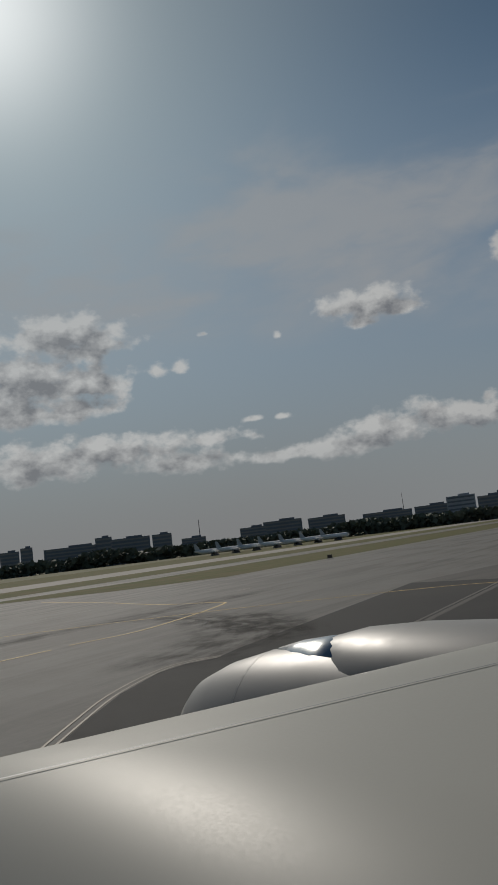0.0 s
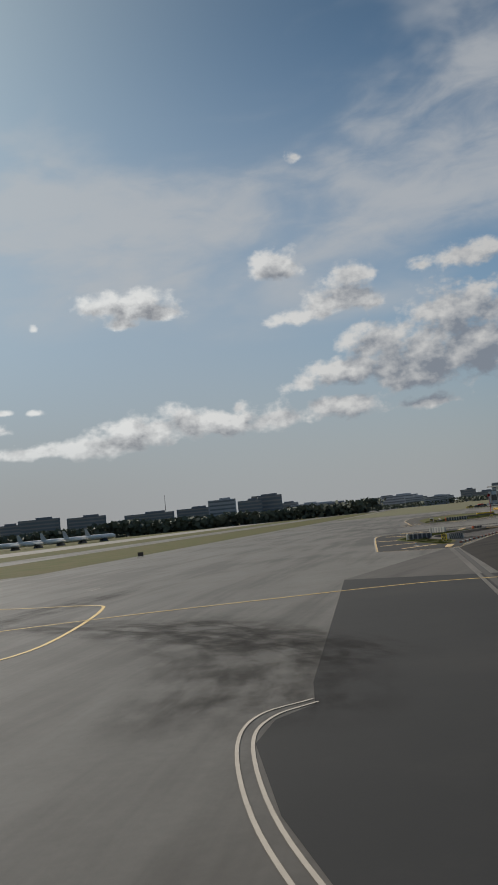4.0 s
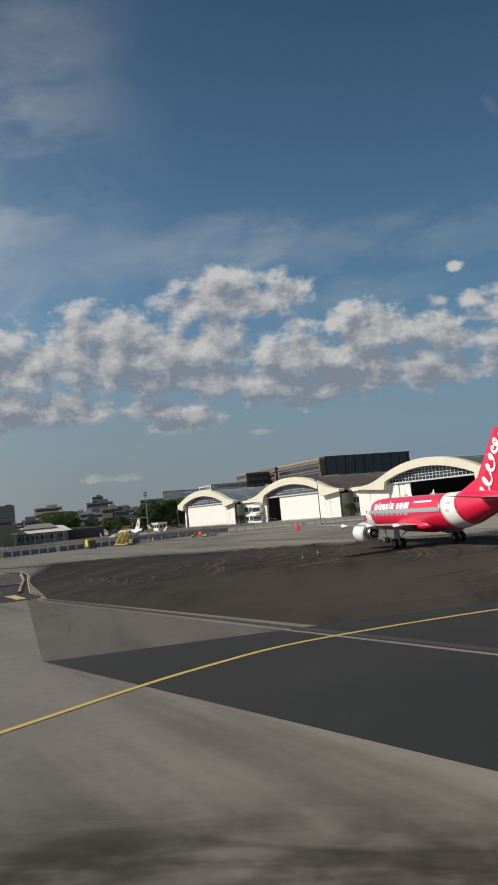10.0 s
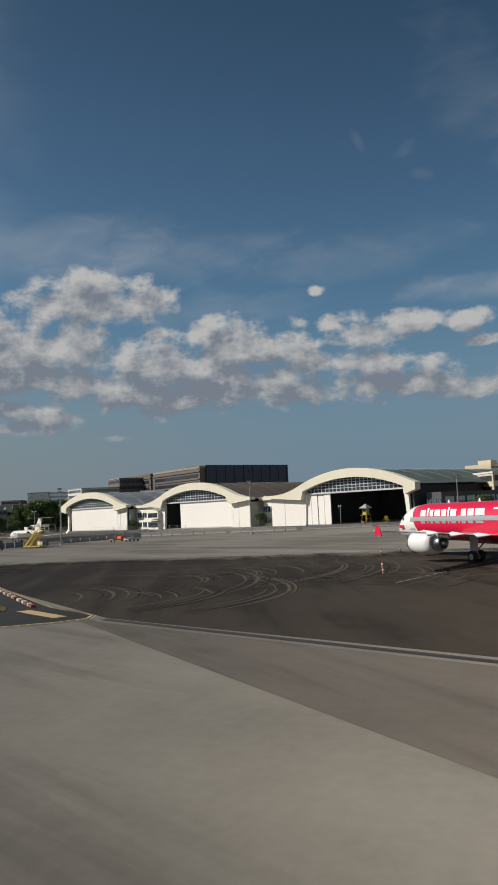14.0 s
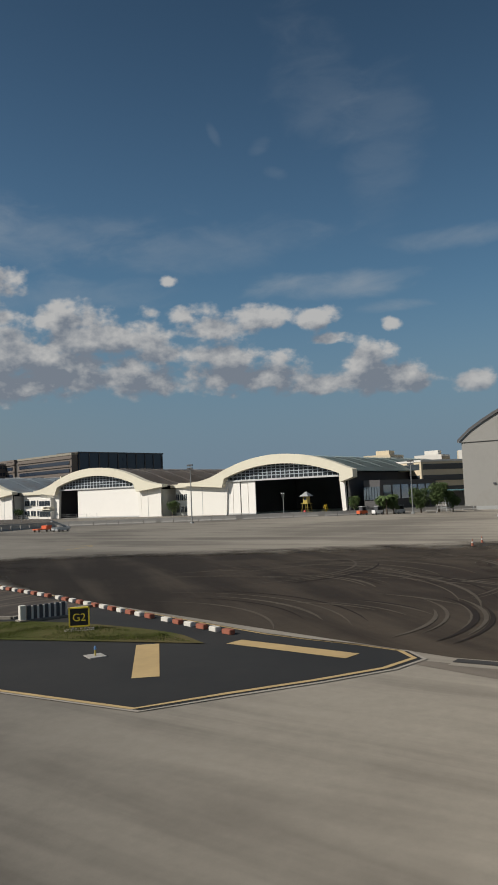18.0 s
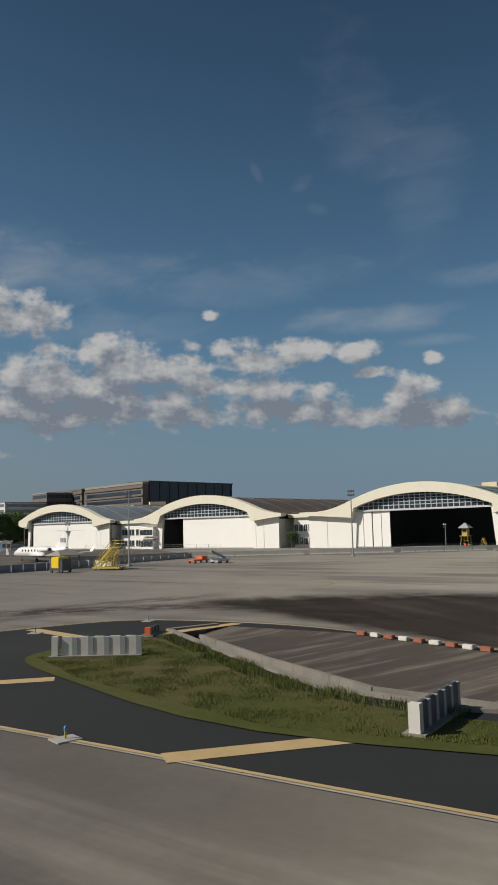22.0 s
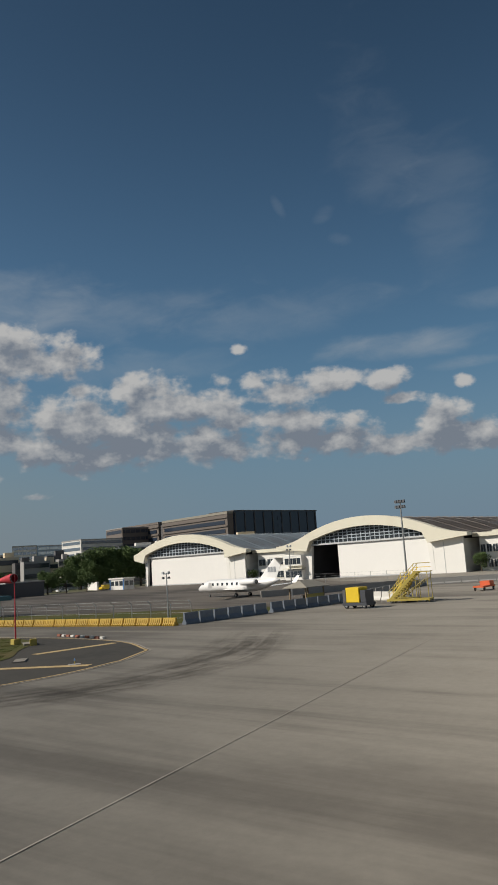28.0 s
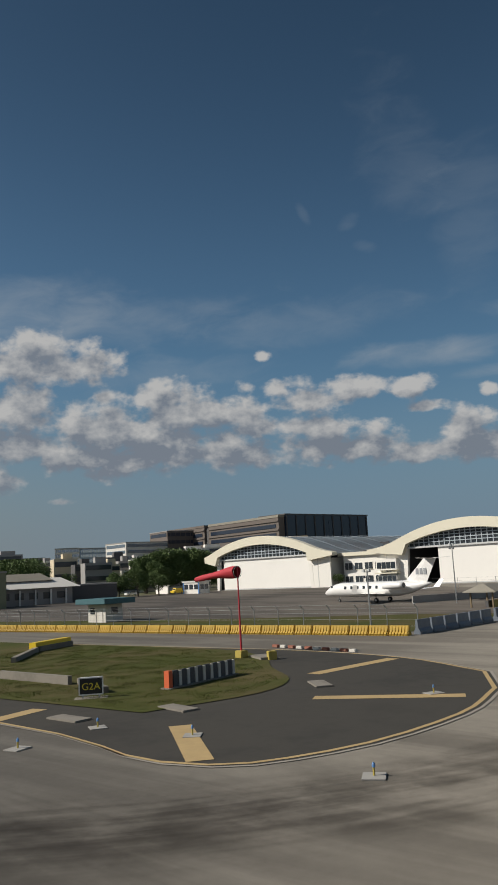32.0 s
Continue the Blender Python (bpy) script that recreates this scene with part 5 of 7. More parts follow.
part("roof", box(10, 24, 0.3, (0, 0, 4.9)), "teal", lean)
for y in (-11, -4, 4, 11):
    part("post", box(0.25, 0.25, 4.9, (-4.6, y, 0)), "steel", lean)
part("back_wall", box(0.3, 24, 4.9, (4.8, 0, 0)), "city_grey", lean)
side = thing("hangar_annex", hangar_pose(-131), "glazed side annex beside the open hangar", "building")
part("wall", box(70, 5.0, 8.6, (37, 0, 0)), "city_dark", side)
for i in range(6):
    part("window", box(0.2, 0.68, 3.6, (1.85, -2.1 + 0.84 * i, 3.2)), "blue_glass", side)
for i in range(12):
    part("window", box(4.6, 0.2, 4.0, (6 + 5.6 * i, -2.55, 3.2)), "blue_glass", side)

# office blocks and low buildings beyond the field
slab_block("glass_office", (645, 479), (653, 462), 40, 31, "city_white", "white and blue glass office block", 8, "blue_glass", 0.55, posts=6)
slab_block("glass_office", (653, 461.5), (671, 446), 40, 30.5, "office_blue", "blue glass office block", 8, "blue_glass", 0.6, posts=8)
slab_block("white_office", (620, 411), (650, 387), 30, 31.5, "city_white", "white office block with long window bands", 7, "blue_glass", 0.5)
slab_block("brown_office", (648, 388), (664, 372), 30, 39.5, "brown_stone", "brown stone office block", 7, "dark_glass", 0.45, posts=5)
slab_block("low_office", (676, 527), (687, 508), 30, 26, "city_grey", "grey office block with dark windows", 6)
slab_block("low_office", (650, 560), (664, 536), 30, 22, "city_cream", "cream apartment block with dark windows", 6)
slab_block("apartment_block", (690, 500), (700, 484), 25, 20, "city_cream", "cream apartment block with dark windows", 5)
ramp_ = thing("elevated_road", pose(437, 380, 0, 0, 0, math.degrees(math.atan2(-32, 14))), "pale concrete elevated road on piers", "road")
part("deck", box(90, 9, 1.6, (15, 0, 8.2)), "city_white", ramp_)
for i in range(7):
    part("pier", box(1.6, 4, 8.2, (-24 + 13 * i, 0, 0)), "city_grey", ramp_)
plain_block("terminal_shed", pose(336, 318, 0, 0, 0, AXIS + 8), 16, 10, 3.6, "city_grey", "low grey shed with a flat pale roof", "city_white")
plain_block("terminal_shed", pose(330, 340, 0, 0, 0, AXIS + 8), 26, 14, 5.2, "city_dark", "low dark terminal building with a pale roof", "city_white")
plain_block("site_wall", pose(334, 291, 0, 0, 0, AXIS - 20), 12, 0.5, 2.6, "white_wall", "low white boundary wall", "white_wall", "wall")
gh = thing("guard_house", pose(318.6, 274.4, 0, 0, 0, AXIS), "white and blue guard house with large windows", "hut")
part("wall", box(7.5, 4.5, 3.6), "white_wall", gh)
part("roof", box(8.2, 5.2, 0.4, (0, 0, 3.6)), "white_wall", gh)
for x in (-2.3, 0, 2.3):
    part("window", box(1.7, 0.12, 1.5, (x, 2.28, 1.4)), "window", gh)
for x in (-3.6, 3.6):
    part("corner_post", box(0.4, 0.2, 3.6, (x, 2.3, 0)), "blue_trim", gh)
for i in range(2):
    part("window", box(0.12, 1.4, 1.5, (-3.8, -1 + 2 * i, 1.4)), "window", gh)


def car(m, paint, label, van=False):
    c = thing("van" if van else "car", m, label, "van" if van else "car")
    h = 1.9 if van else 1.45
    part("body", box(4.4, 1.75, 0.75, (0, 0, 0.35), bevel=0.12), paint, c)
    part("cabin", box(3.3 if van else 2.4, 1.6, h - 1.05, (-0.3, 0, 1.05), taper=0.86), paint if van else "window", c)
    part("windscreen", box(0.06, 1.35, 0.5, (1.25 if van else 0.85, 0, 1.15)), "window", c)
    for x in (-1.4, 1.4):
        for y in (-0.8, 0.8):
            wheel(c, (x, y, 0.33), 0.33, 0.22)
    return c


car(pose(325, 283, 0, 0, 0, 150), "yellow", "yellow pick-up truck by the guard house", True)
car(pose(327, 300, 0, 0, 0, 150), "jet_white", "white car parked by the boundary wall")

# terminal and houses seen past the first taxiway
term = thing("terminal_building", pose(263, 374.5, 0, 0, 0, math.degrees(math.atan2(-93, 23))), "long grey and white terminal building with stepped roofs", "building")
part("wall", box(62, 26, 8.0, (0, 13, 0)), "office_blue", term)
part("upper_wall", box(60, 18, 2.4, (0, 15, 8.0)), "city_white", term)
part("roof", box(63, 26, 0.6, (0, 13, 10.4)), "city_white", term)
for i in range(14):
    part("column", box(0.5, 0.5, 8.0, (-29 + 4.45 * i, -0.35, 0)), "city_grey", term)
    part("window", box(3.5, 0.2, 3.2, (-26.8 + 4.12 * i, -0.12, 3.0)), "window", term)
rnd = random.Random(31)
for i in range(26):
    lx, ly = -28 + 4.7 * (i % 13) + 0.4 * rnd.uniform(-1.2, 1.2), -9 - 9 * (i // 13) + rnd.uniform(-1, 1)
    c, s = math.cos(radians(-76)), math.sin(radians(-76))
    col = ("jet_white", "pale_grey", "dark_steel", "red", "dull_yellow", "jersey_blue")[rnd.randrange(6)]
    words = {"jet_white": "white", "pale_grey": "pale grey", "dark_steel": "dark grey", "red": "red", "dull_yellow": "dull yellow", "jersey_blue": "blue-grey"}[col]
    car(pose(263 + lx * c - ly * s, 374.5 + lx * s + ly * c, 0, 0, 0, -76 + 90 + rnd.uniform(-4, 4)), col, words + " service vehicle parked before the terminal", rnd.random() < 0.6)
plain_block("black_hall", pose(262, 326, 0, 0, 0, -42), 12, 24, 10.4, "city_dark", "dark windowless hall beside the terminal", "city_dark")
plain_block("olive_block", pose(254, 312, 0, 0, 0, -42), 8, 8, 9.0, "olive", "small olive-green block beside the terminal", "city_grey")
house = thing("operations_house", pose(278, 315, 0, 0, 0, -48), "low building with broad pale stepped roofs", "building")
part("wall", box(19, 11, 4.0), "city_grey", house)
house.scale = (1.35, 1.35, 1.15)
part("roof", loft([[(-11, -6.5, 4.0), (11, -6.5, 4.0), (11, 6.5, 4.0), (-11, 6.5, 4.0)], [(-8, -2, 6.4), (8, -2, 6.4), (8, 2, 6.4), (-8, 2, 6.4)]]), "city_white", house)
part("upper_roof", loft([[(-6, -4, 5.8), (6, -4, 5.8), (6, 4, 5.8), (-6, 4, 5.8)], [(-4, -1, 7.6), (4, -1, 7.6), (4, 1, 7.6), (-4, 1, 7.6)]]), "tan_roof", house)
for i in range(6):
    part("post", box(0.3, 0.3, 3.6, (-8 + 3.2 * i, -5.9, 0)), "white_wall", house)
    part("window", box(1.8, 0.12, 1.6, (-7.4 + 2.9 * i, -5.55, 1.4)), "window", house)
plain_block("side_building", pose(298, 306, 0, 0, 0, -48), 20, 12, 4.6, "city_dark", "low dark building with a grey roof", "city_grey")
park = thing("parking_structure", pose(452, 428, 0, 0, 0, -53), "long dark multi-storey parking structure with pale columns", "building")
# wall colour carries painted distance haze
part("wall", box(84, 20, 13.0, (0, 10, 0)), "hazy_dark", park)
for z in (3.4, 7.0, 10.6):
    part("deck_edge", box(84.4, 0.5, 0.7, (0, -0.2, z)), "city_dark", park)
for i in range(14):
    part("column", box(1.1, 0.5, 12.4, (-40 + 6.15 * i, -0.35, 0)), "city_white" if i % 4 == 0 else "city_dark", park)
for i, (x, w, h) in enumerate(((-36, 7, 3.2), (-25, 5, 2.2), (-14, 9, 2.6), (0, 4, 4.8), (11, 8, 3.0), (24, 6, 2.2), (35, 7, 3.4))):
    part("roof_house", box(w, 8, h, (x, 9, 13.0)), "city_white" if i % 2 else "city_grey", park)


def far_city():
    """Towers and long blocks on the skyline."""
    rnd = random.Random(11)

    def tower(x, y, w, d, h, wall, floors, label, face=None):
        t = thing("city_block", pose(x, y, 0, 0, 0, math.degrees(math.atan2(-x, y)) if face is None else face), label, "building", "skyline")
        b = part("wall", box(w, d, h), wall, t)
        part("roof", box(w * 0.4, d * 0.5, 2.2, (w * 0.12, 0, h)), wall, t)
        for i in range(floors):
            part("window_band", box(w * 0.92, 0.3, h / floors * 0.42, (0, -d / 2 - 0.05, h / floors * (i + 0.35))), {"hazy_block": "hazy_dark", "hazy_dark": "city_grey"}.get(wall, "window"), b)
        return t

    # skyline walls take the haze-tinted colours; no real haze lies before them
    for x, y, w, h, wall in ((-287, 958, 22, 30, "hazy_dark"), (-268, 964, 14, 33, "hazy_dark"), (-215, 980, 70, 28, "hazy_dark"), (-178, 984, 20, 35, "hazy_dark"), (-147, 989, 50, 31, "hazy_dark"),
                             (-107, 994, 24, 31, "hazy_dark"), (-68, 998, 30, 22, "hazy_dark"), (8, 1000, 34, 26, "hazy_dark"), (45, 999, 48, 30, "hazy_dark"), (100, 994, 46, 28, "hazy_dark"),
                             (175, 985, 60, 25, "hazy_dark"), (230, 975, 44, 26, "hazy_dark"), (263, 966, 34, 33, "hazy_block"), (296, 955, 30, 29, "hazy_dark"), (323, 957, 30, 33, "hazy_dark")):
        tower(x, y, w, 24, h, wall, 7, "dark block on the skyline with haze painted into its colour")
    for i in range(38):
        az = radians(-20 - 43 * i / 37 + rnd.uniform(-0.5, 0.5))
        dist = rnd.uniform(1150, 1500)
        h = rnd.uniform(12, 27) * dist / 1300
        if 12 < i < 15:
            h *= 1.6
        tower(-math.sin(az) * dist, math.cos(az) * dist, rnd.uniform(24, 60), 20, h, rnd.choice(("hazy_block", "hazy_dark", "hazy_block", "hazy_dark")), 5, "small city block on the skyline with haze painted into its colour", math.degrees(az))
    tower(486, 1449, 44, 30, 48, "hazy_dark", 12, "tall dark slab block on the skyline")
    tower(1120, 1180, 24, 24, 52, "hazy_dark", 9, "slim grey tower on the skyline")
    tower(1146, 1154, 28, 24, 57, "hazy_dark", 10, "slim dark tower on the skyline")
    for i in range(26):
        az = radians(-47 - 22 * i / 25)
        dist = rnd.uniform(560, 820)
        x, y, w, h = -math.sin(az) * dist, 60 + math.cos(az) * dist, rnd.uniform(12, 30), rnd.uniform(12, 25)
        wall = rnd.choice(("city_white", "city_grey", "city_cream", "city_dark"))
        if not 61.5 < math.degrees(math.atan2(x - 64, y - 199)) < 73:
            tower(x, y, w, 14, h, wall, 5, "small city block behind the trees", math.degrees(az))
    for i in range(30):
        az = radians(-49.5 - 10.5 * i / 29 + rnd.uniform(-0.3, 0.3))
        dist = rnd.uniform(470, 540)
        tower(-14 - math.sin(az) * dist, 50 + math.cos(az) * dist, rnd.uniform(4, 11), 8, rnd.uniform(9, 16), ("city_white", "city_dark", "city_grey", "city_white", "city_cream")[i % 5], 3, "small low building crowded behind the trees", math.degrees(az))
    tower(700, 600, 12, 12, 36, "city_grey", 9, "narrow grey tower behind the trees")
    for i in range(9):
        u = -60 - 16 * i
        p = FACE + ALONG * u + ACROSS * (150 + 20 * (i % 3))
        tower(p.x, p.y, rnd.uniform(9, 22), 14, rnd.uniform(19, 23.5), rnd.choice(("city_cream", "city_white", "city_grey")), 5, "pale block behind the hangar roofs", AXIS - 90)


far_city()
cable = thing("radio_mast", pose(-60, 1002, 0), "thin lattice radio mast on the skyline", "mast")
part("lattice", box(1.6, 1.6, 44, taper=0.4), "city_dark", cable)
cable = thing("radio_mast", pose(196, 985, 0), "thin lattice radio mast on the skyline", "mast")
part("lattice", box(1.2, 1.2, 46, taper=0.3), "city_dark", cable)
for i in range(7):
    j = thing("distant_airliner", pose(-30 + 17 * i, 640 + 3 * i, 0, 0, 0, 30), "far white airliner parked in a row", "aircraft", "far parked airliners")
    part("fuselage", loft([ring(14, 0.3, 4, 1, 0, 12), ring(11, 1.9, 4, 1, 0, 12), ring(-9, 1.9, 4, 1, 0, 12), ring(-16, 0.4, 5, 1, 0, 12)]), "jet_white", j)
    part("fin", loft([[(-10, -0.2, 5), (-15, -0.2, 5), (-15, 0.2, 5), (-10, 0.2, 5)], [(-14, -0.1, 11), (-16, -0.1, 11), (-16, 0.1, 11), (-14, 0.1, 11)]]), "jet_grey", j)
    part("wing", box(4.5, 30, 0.5, (0, 0, 2.8)), "jet_grey", j)
    part("undercarriage", box(6, 5, 2.6, (2, 0, 0), taper=0.6), "dark_steel", j)


# ---- trees ----
def tree(x, y, h, spread, leaf, label, seed, trunk_part=0.3, leaves=1500):
    rnd = random.Random(seed)
    t = thing("tree", pose(x, y, 0), label, "tree")
    bm = tube([(0, 0, 0), (0.1, 0.05, h * 0.25), (0.0, 0.1, h * 0.55)], [0.035 * h, 0.026 * h, 0.012 * h], 8)
    limbs = []
    for i in range(7):
        a = rnd.uniform(0, 6.28)
        e = Vector((math.cos(a) * spread * rnd.uniform(0.3, 0.75), math.sin(a) * spread * rnd.uniform(0.3, 0.75), h * rnd.uniform(0.45, 0.85)))
        limbs.append(e)
        tube([(0, 0, h * rnd.uniform(0.2, 0.4)), tuple(e * 0.55 + Vector((0, 0, h * 0.06))), tuple(e)], [0.014 * h, 0.009 * h, 0.004 * h], 5, bm)
    part("trunk", bm, "bark", t)
    verts, faces = [], []
    lumps = limbs + [Vector((rnd.uniform(-.5, .5) * spread, rnd.uniform(-.5, .5) * spread, h * rnd.uniform(0.3, 0.86))) for _ in range(11)]
    size = 0.027 * h
    for _ in range(int(leaves * 5.0)):
        c = rnd.choice(lumps)
        d = Vector((rnd.gauss(0, 1), rnd.gauss(0, 1), rnd.gauss(0, 0.8)))
        d = d.normalized() * rnd.uniform(0.55, 1.0) ** 0.5 * spread * rnd.uniform(0.26, 0.42)
        p = c + d
        p.z = min(max(p.z, h * trunk_part * rnd.uniform(0.8, 1.3)), h * 1.02)
        u = Vector((rnd.gauss(0, 1), rnd.gauss(0, 1), rnd.gauss(0, 0.6))).normalized() * size * rnd.uniform(0.5, 1.1)
        v = u.cross(Vector((rnd.gauss(0, 1), rnd.gauss(0, 1), rnd.gauss(0, 1)))).normalized() * size * rnd.uniform(0.4, 0.9)
        n = len(verts)
        verts += [p - u, p + v * 0.8, p + u, p - v]
        faces.append((n, n + 1, n + 2, n + 3))
    me = bpy.data.meshes.new("crown")
    me.from_pydata([tuple(v) for v in verts], [], faces)
    me.materials.append(M[leaf])
    c = new("crown", me)
    c.parent = t
    return t


for i, (x, y, h, s) in enumerate(((352, 303, 14, 7), (356, 296, 16, 8), (360, 289, 16, 8), (366, 283, 15, 8), (372, 277, 14, 7), (350, 296, 11, 5))):
    tree(x, y, h, s, "leaf", "broad dark green tree beside the hangar", 20 + i, 0.15, 2600)
tree(322, 340, 14.0, 14.0, "leaf", "huge spreading dark tree behind the operations house", 17, 0.1, 4200)
for i, (x, y, h, s) in enumerate(((427, 400, 15, 12), (436, 388, 12, 10), (420, 415, 13, 10), (340, 330, 7, 4), (345, 312, 8, 4), (350, 303, 7, 4), (331, 325, 9, 4))):
    tree(x, y, h, s, "leaf", "dark rounded tree beyond the apron", 40 + i, 0.1, 1300)
for i, (x, y, h, s) in enumerate(((312, 292, 9, 4.5), (306, 296, 8, 4), (318, 287, 8, 4), (300, 330, 9, 5))):
    tree(x, y, h, s, "leaf", "green tree behind the boundary wall", 60 + i, 0.15, 1000)
for i, (x, y, h, s) in enumerate(((206, 87, 6.0, 3), (205, 83, 7.4, 3.2), (205.5, 93.5, 5.0, 1.8), (206, 96, 4.5, 2.0), (206, 79.5, 5.0, 2.4))):
    tree(x, y, h, s, "leaf_pale", "small green tree beside the apron wall", 80 + i, 0.2, 1100)
p = FACE + ALONG * -57.5 + ACROSS * 1.5
tree(p.x, p.y, 5.0, 2.6, "leaf", "leafy shrub tree in the gap between hangars", 91, 0.1, 900)
p = FACE + ALONG * 24 + ACROSS * 2
tree(p.x, p.y, 4.0, 2.0, "leaf", "small tree before the white offices", 92, 0.15, 700)
p = FACE + ALONG * -127.5 + ACROSS * -2
tree(p.x, p.y, 4.6, 2.0, "leaf", "shrub beside the hangar pillar", 93, 0.05, 700)


def palm(x, y, h, seed):
    rnd = random.Random(seed)
    t = thing("palm_tree", pose(x, y, 0), "dry palm tree beside the boundary wall", "tree")
    part("trunk", tube([(0, 0, 0), (0.1, 0, h * 0.5), (0.2, 0.1, h)], [0.2, 0.15, 0.12], 8), "bark", t)
    for i in range(16):
        a = 2 * math.pi * i / 16 + rnd.uniform(-.2, .2)
        L, droop = rnd.uniform(2.0, 3.0), rnd.uniform(0.2, 1.5)
        pts = [Vector((0.2 + math.cos(a) * L * f, 0.1 + math.sin(a) * L * f, h + 0.7 * math.sin(f * 2.4) - droop * f * f)) for f in (0, .3, .6, .85, 1)]
        bm = bmesh.new()
        o = Vector((-math.sin(a), math.cos(a), 0))
        prev = None
        for q, wd in zip(pts, (0.1, 0.4, 0.45, 0.3, 0.04)):
            cur = (bm.verts.new(q + o * wd - Vector((0, 0, wd * 0.5))), bm.verts.new(q), bm.verts.new(q - o * wd - Vector((0, 0, wd * 0.5))))
            if prev:
                bm.faces.new((prev[0], prev[1], cur[1], cur[0]))
                bm.faces.new((prev[1], prev[2], cur[2], cur[1]))
            prev = cur
        part("frond", bm, "leaf_pale", t)
    return t


palm(204.4, 95.3, 4.0, 4)


def hedge(name, line, h, wd, n, seed, label, leaf="hazy_leaf"):
    """A run of far woodland along a line."""
    rnd = random.Random(seed)
    verts, faces = [], []
    for _ in range(n):
        f = rnd.random() * (len(line) - 1)
        a, b = line[int(f)], line[int(f) + 1]
        t = f - int(f)
        hh = h * (0.65 + 0.35 * noise.noise(Vector((f * 3.1, seed, 0))) + 0.25 * noise.noise(Vector((f * 11, seed, 4))))
        p = Vector((a[0] + (b[0] - a[0]) * t + rnd.uniform(-wd, wd), a[1] + (b[1] - a[1]) * t + rnd.uniform(-wd, wd), max(0.3, hh) * rnd.random() ** 0.6))
        s = h * rnd.uniform(0.10, 0.22)
        u = Vector((rnd.gauss(0, 1), rnd.gauss(0, 1), rnd.gauss(0, .6))).normalized() * s
        v = u.cross(Vector((rnd.gauss(0, 1), rnd.gauss(0, 1), rnd.gauss(0, 1)))).normalized() * s * 0.8
        k = len(verts)
        verts += [p - u, p + v, p + u, p - v]
        faces.append((k, k + 1, k + 2, k + 3))
    me = bpy.data.meshes.new(name)
    me.from_pydata([tuple(v) for v in verts], [], faces)
    me.materials.append(M[leaf])
    return tagged(new(name, me), label, "woodland", kind="stuff")


# the first two belts have haze painted into their leaf colour
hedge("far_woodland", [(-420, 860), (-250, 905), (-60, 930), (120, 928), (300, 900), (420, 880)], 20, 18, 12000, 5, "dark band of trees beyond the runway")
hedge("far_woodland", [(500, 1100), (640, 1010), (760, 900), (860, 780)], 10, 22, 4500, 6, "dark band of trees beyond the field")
hedge("far_woodland", [(330, 450), (360, 420), (420, 380), (470, 340), (520, 300)], 9, 12, 3500, 7, "belt of trees behind the terminal", "leaf")


# ---- apron furniture ----
def flood_mast(x, y, h, lean=0.0, rows=2):
    m = thing("floodlight_mast", pose(x, y, 0, 0, 0, AXIS), "grey steel floodlight mast with lamp clusters", "mast", "floodlight masts")
    part("base_plate", box(0.7, 0.7, 0.3, bevel=0.03), "grey_paint", m)
    part("pole", tube([(0, 0, 0.2), (0, 0, h * 0.5), (lean, 0, h - 0.3)], [0.16, 0.13, 0.09], 10), "steel", m)
    for r in range(rows):
        z = h - 0.35 - 0.75 * r
        c = part("crossarm", box(1.7, 0.1, 0.1, (lean, 0, z)), "steel", m)
        for i in range(4):
            lamp = part("lamp_housing", box(0.34, 0.28, 0.34, (lean - 0.64 + 0.43 * i, 0.12, z + 0.08), taper=0.8), "dark_steel", c)
    return m


flood_mast(167.3, 180.0, 13.4)
flood_mast(193.2, 140.4, 13.4)
flood_mast(203.5, 89.3, 12.6)


def lamp_post(x, y, h, label):
    m = thing("lamp_post", pose(x, y, 0, 0, 0, AXIS + 90), label, "lamp post", "small lamp posts")
    part("pole", tube([(0, 0, 0), (0, 0, h)], [0.10, 0.06], 8), "steel", m)
    a = part("crossarm", box(1.1, 0.08, 0.08, (0, 0, h - 0.2)), "steel", m)
    for x_ in (-0.45, 0.45):
        part("lamp_housing", box(0.34, 0.26, 0.3, (x_, -0.1, h - 0.18), taper=0.8), "pale_grey", a)
        part("lamp_housing", box(0.30, 0.22, 0.24, (x_, -0.1, h - 0.75), taper=0.8), "dark_steel", a)
    return m


lamp_post(147.7, 208.8, 5.6, "grey steel lamp post with twin lamps behind the barriers")
lamp_post(187.0, 198.7, 8.5, "tall grey steel lamp post with twin lamps")
lamp_post(209, 120, 6.0, "slim lamp post on the apron wall")
lamp_post(326, 268, 9.0, "slim lamp post beside the guard house")

# plastic and concrete barriers
BAR_PROFILE = [(-0.32, 0.0), (-0.32, 0.18), (-0.14, 0.42), (-0.10, 1.0), (0.10, 1.0), (0.14, 0.42), (0.32, 0.18), (0.32, 0.0)]


def barrier_mesh(name, L, h, material, ribs=0):
    def section(x, fat):
        return [(x, y + (fat if 0.1 < z < 0.9 else 0) * (1 if y > 0 else -1), z * h) for y, z in BAR_PROFILE]
    rings = [section(-L / 2, 0), section(-L / 2 + 0.03, 0)]
    for i in range(ribs):
        x, w = -L / 2 + L * (i + 0.5) / ribs, L / ribs * 0.25
        rings += [section(x - w - 0.02, 0), section(x - w, 0.08), section(x + w, 0.08), section(x + w + 0.02, 0)]
    return link_mesh(name, loft(rings + [section(L / 2 - 0.03, 0), section(L / 2, 0)]), material)


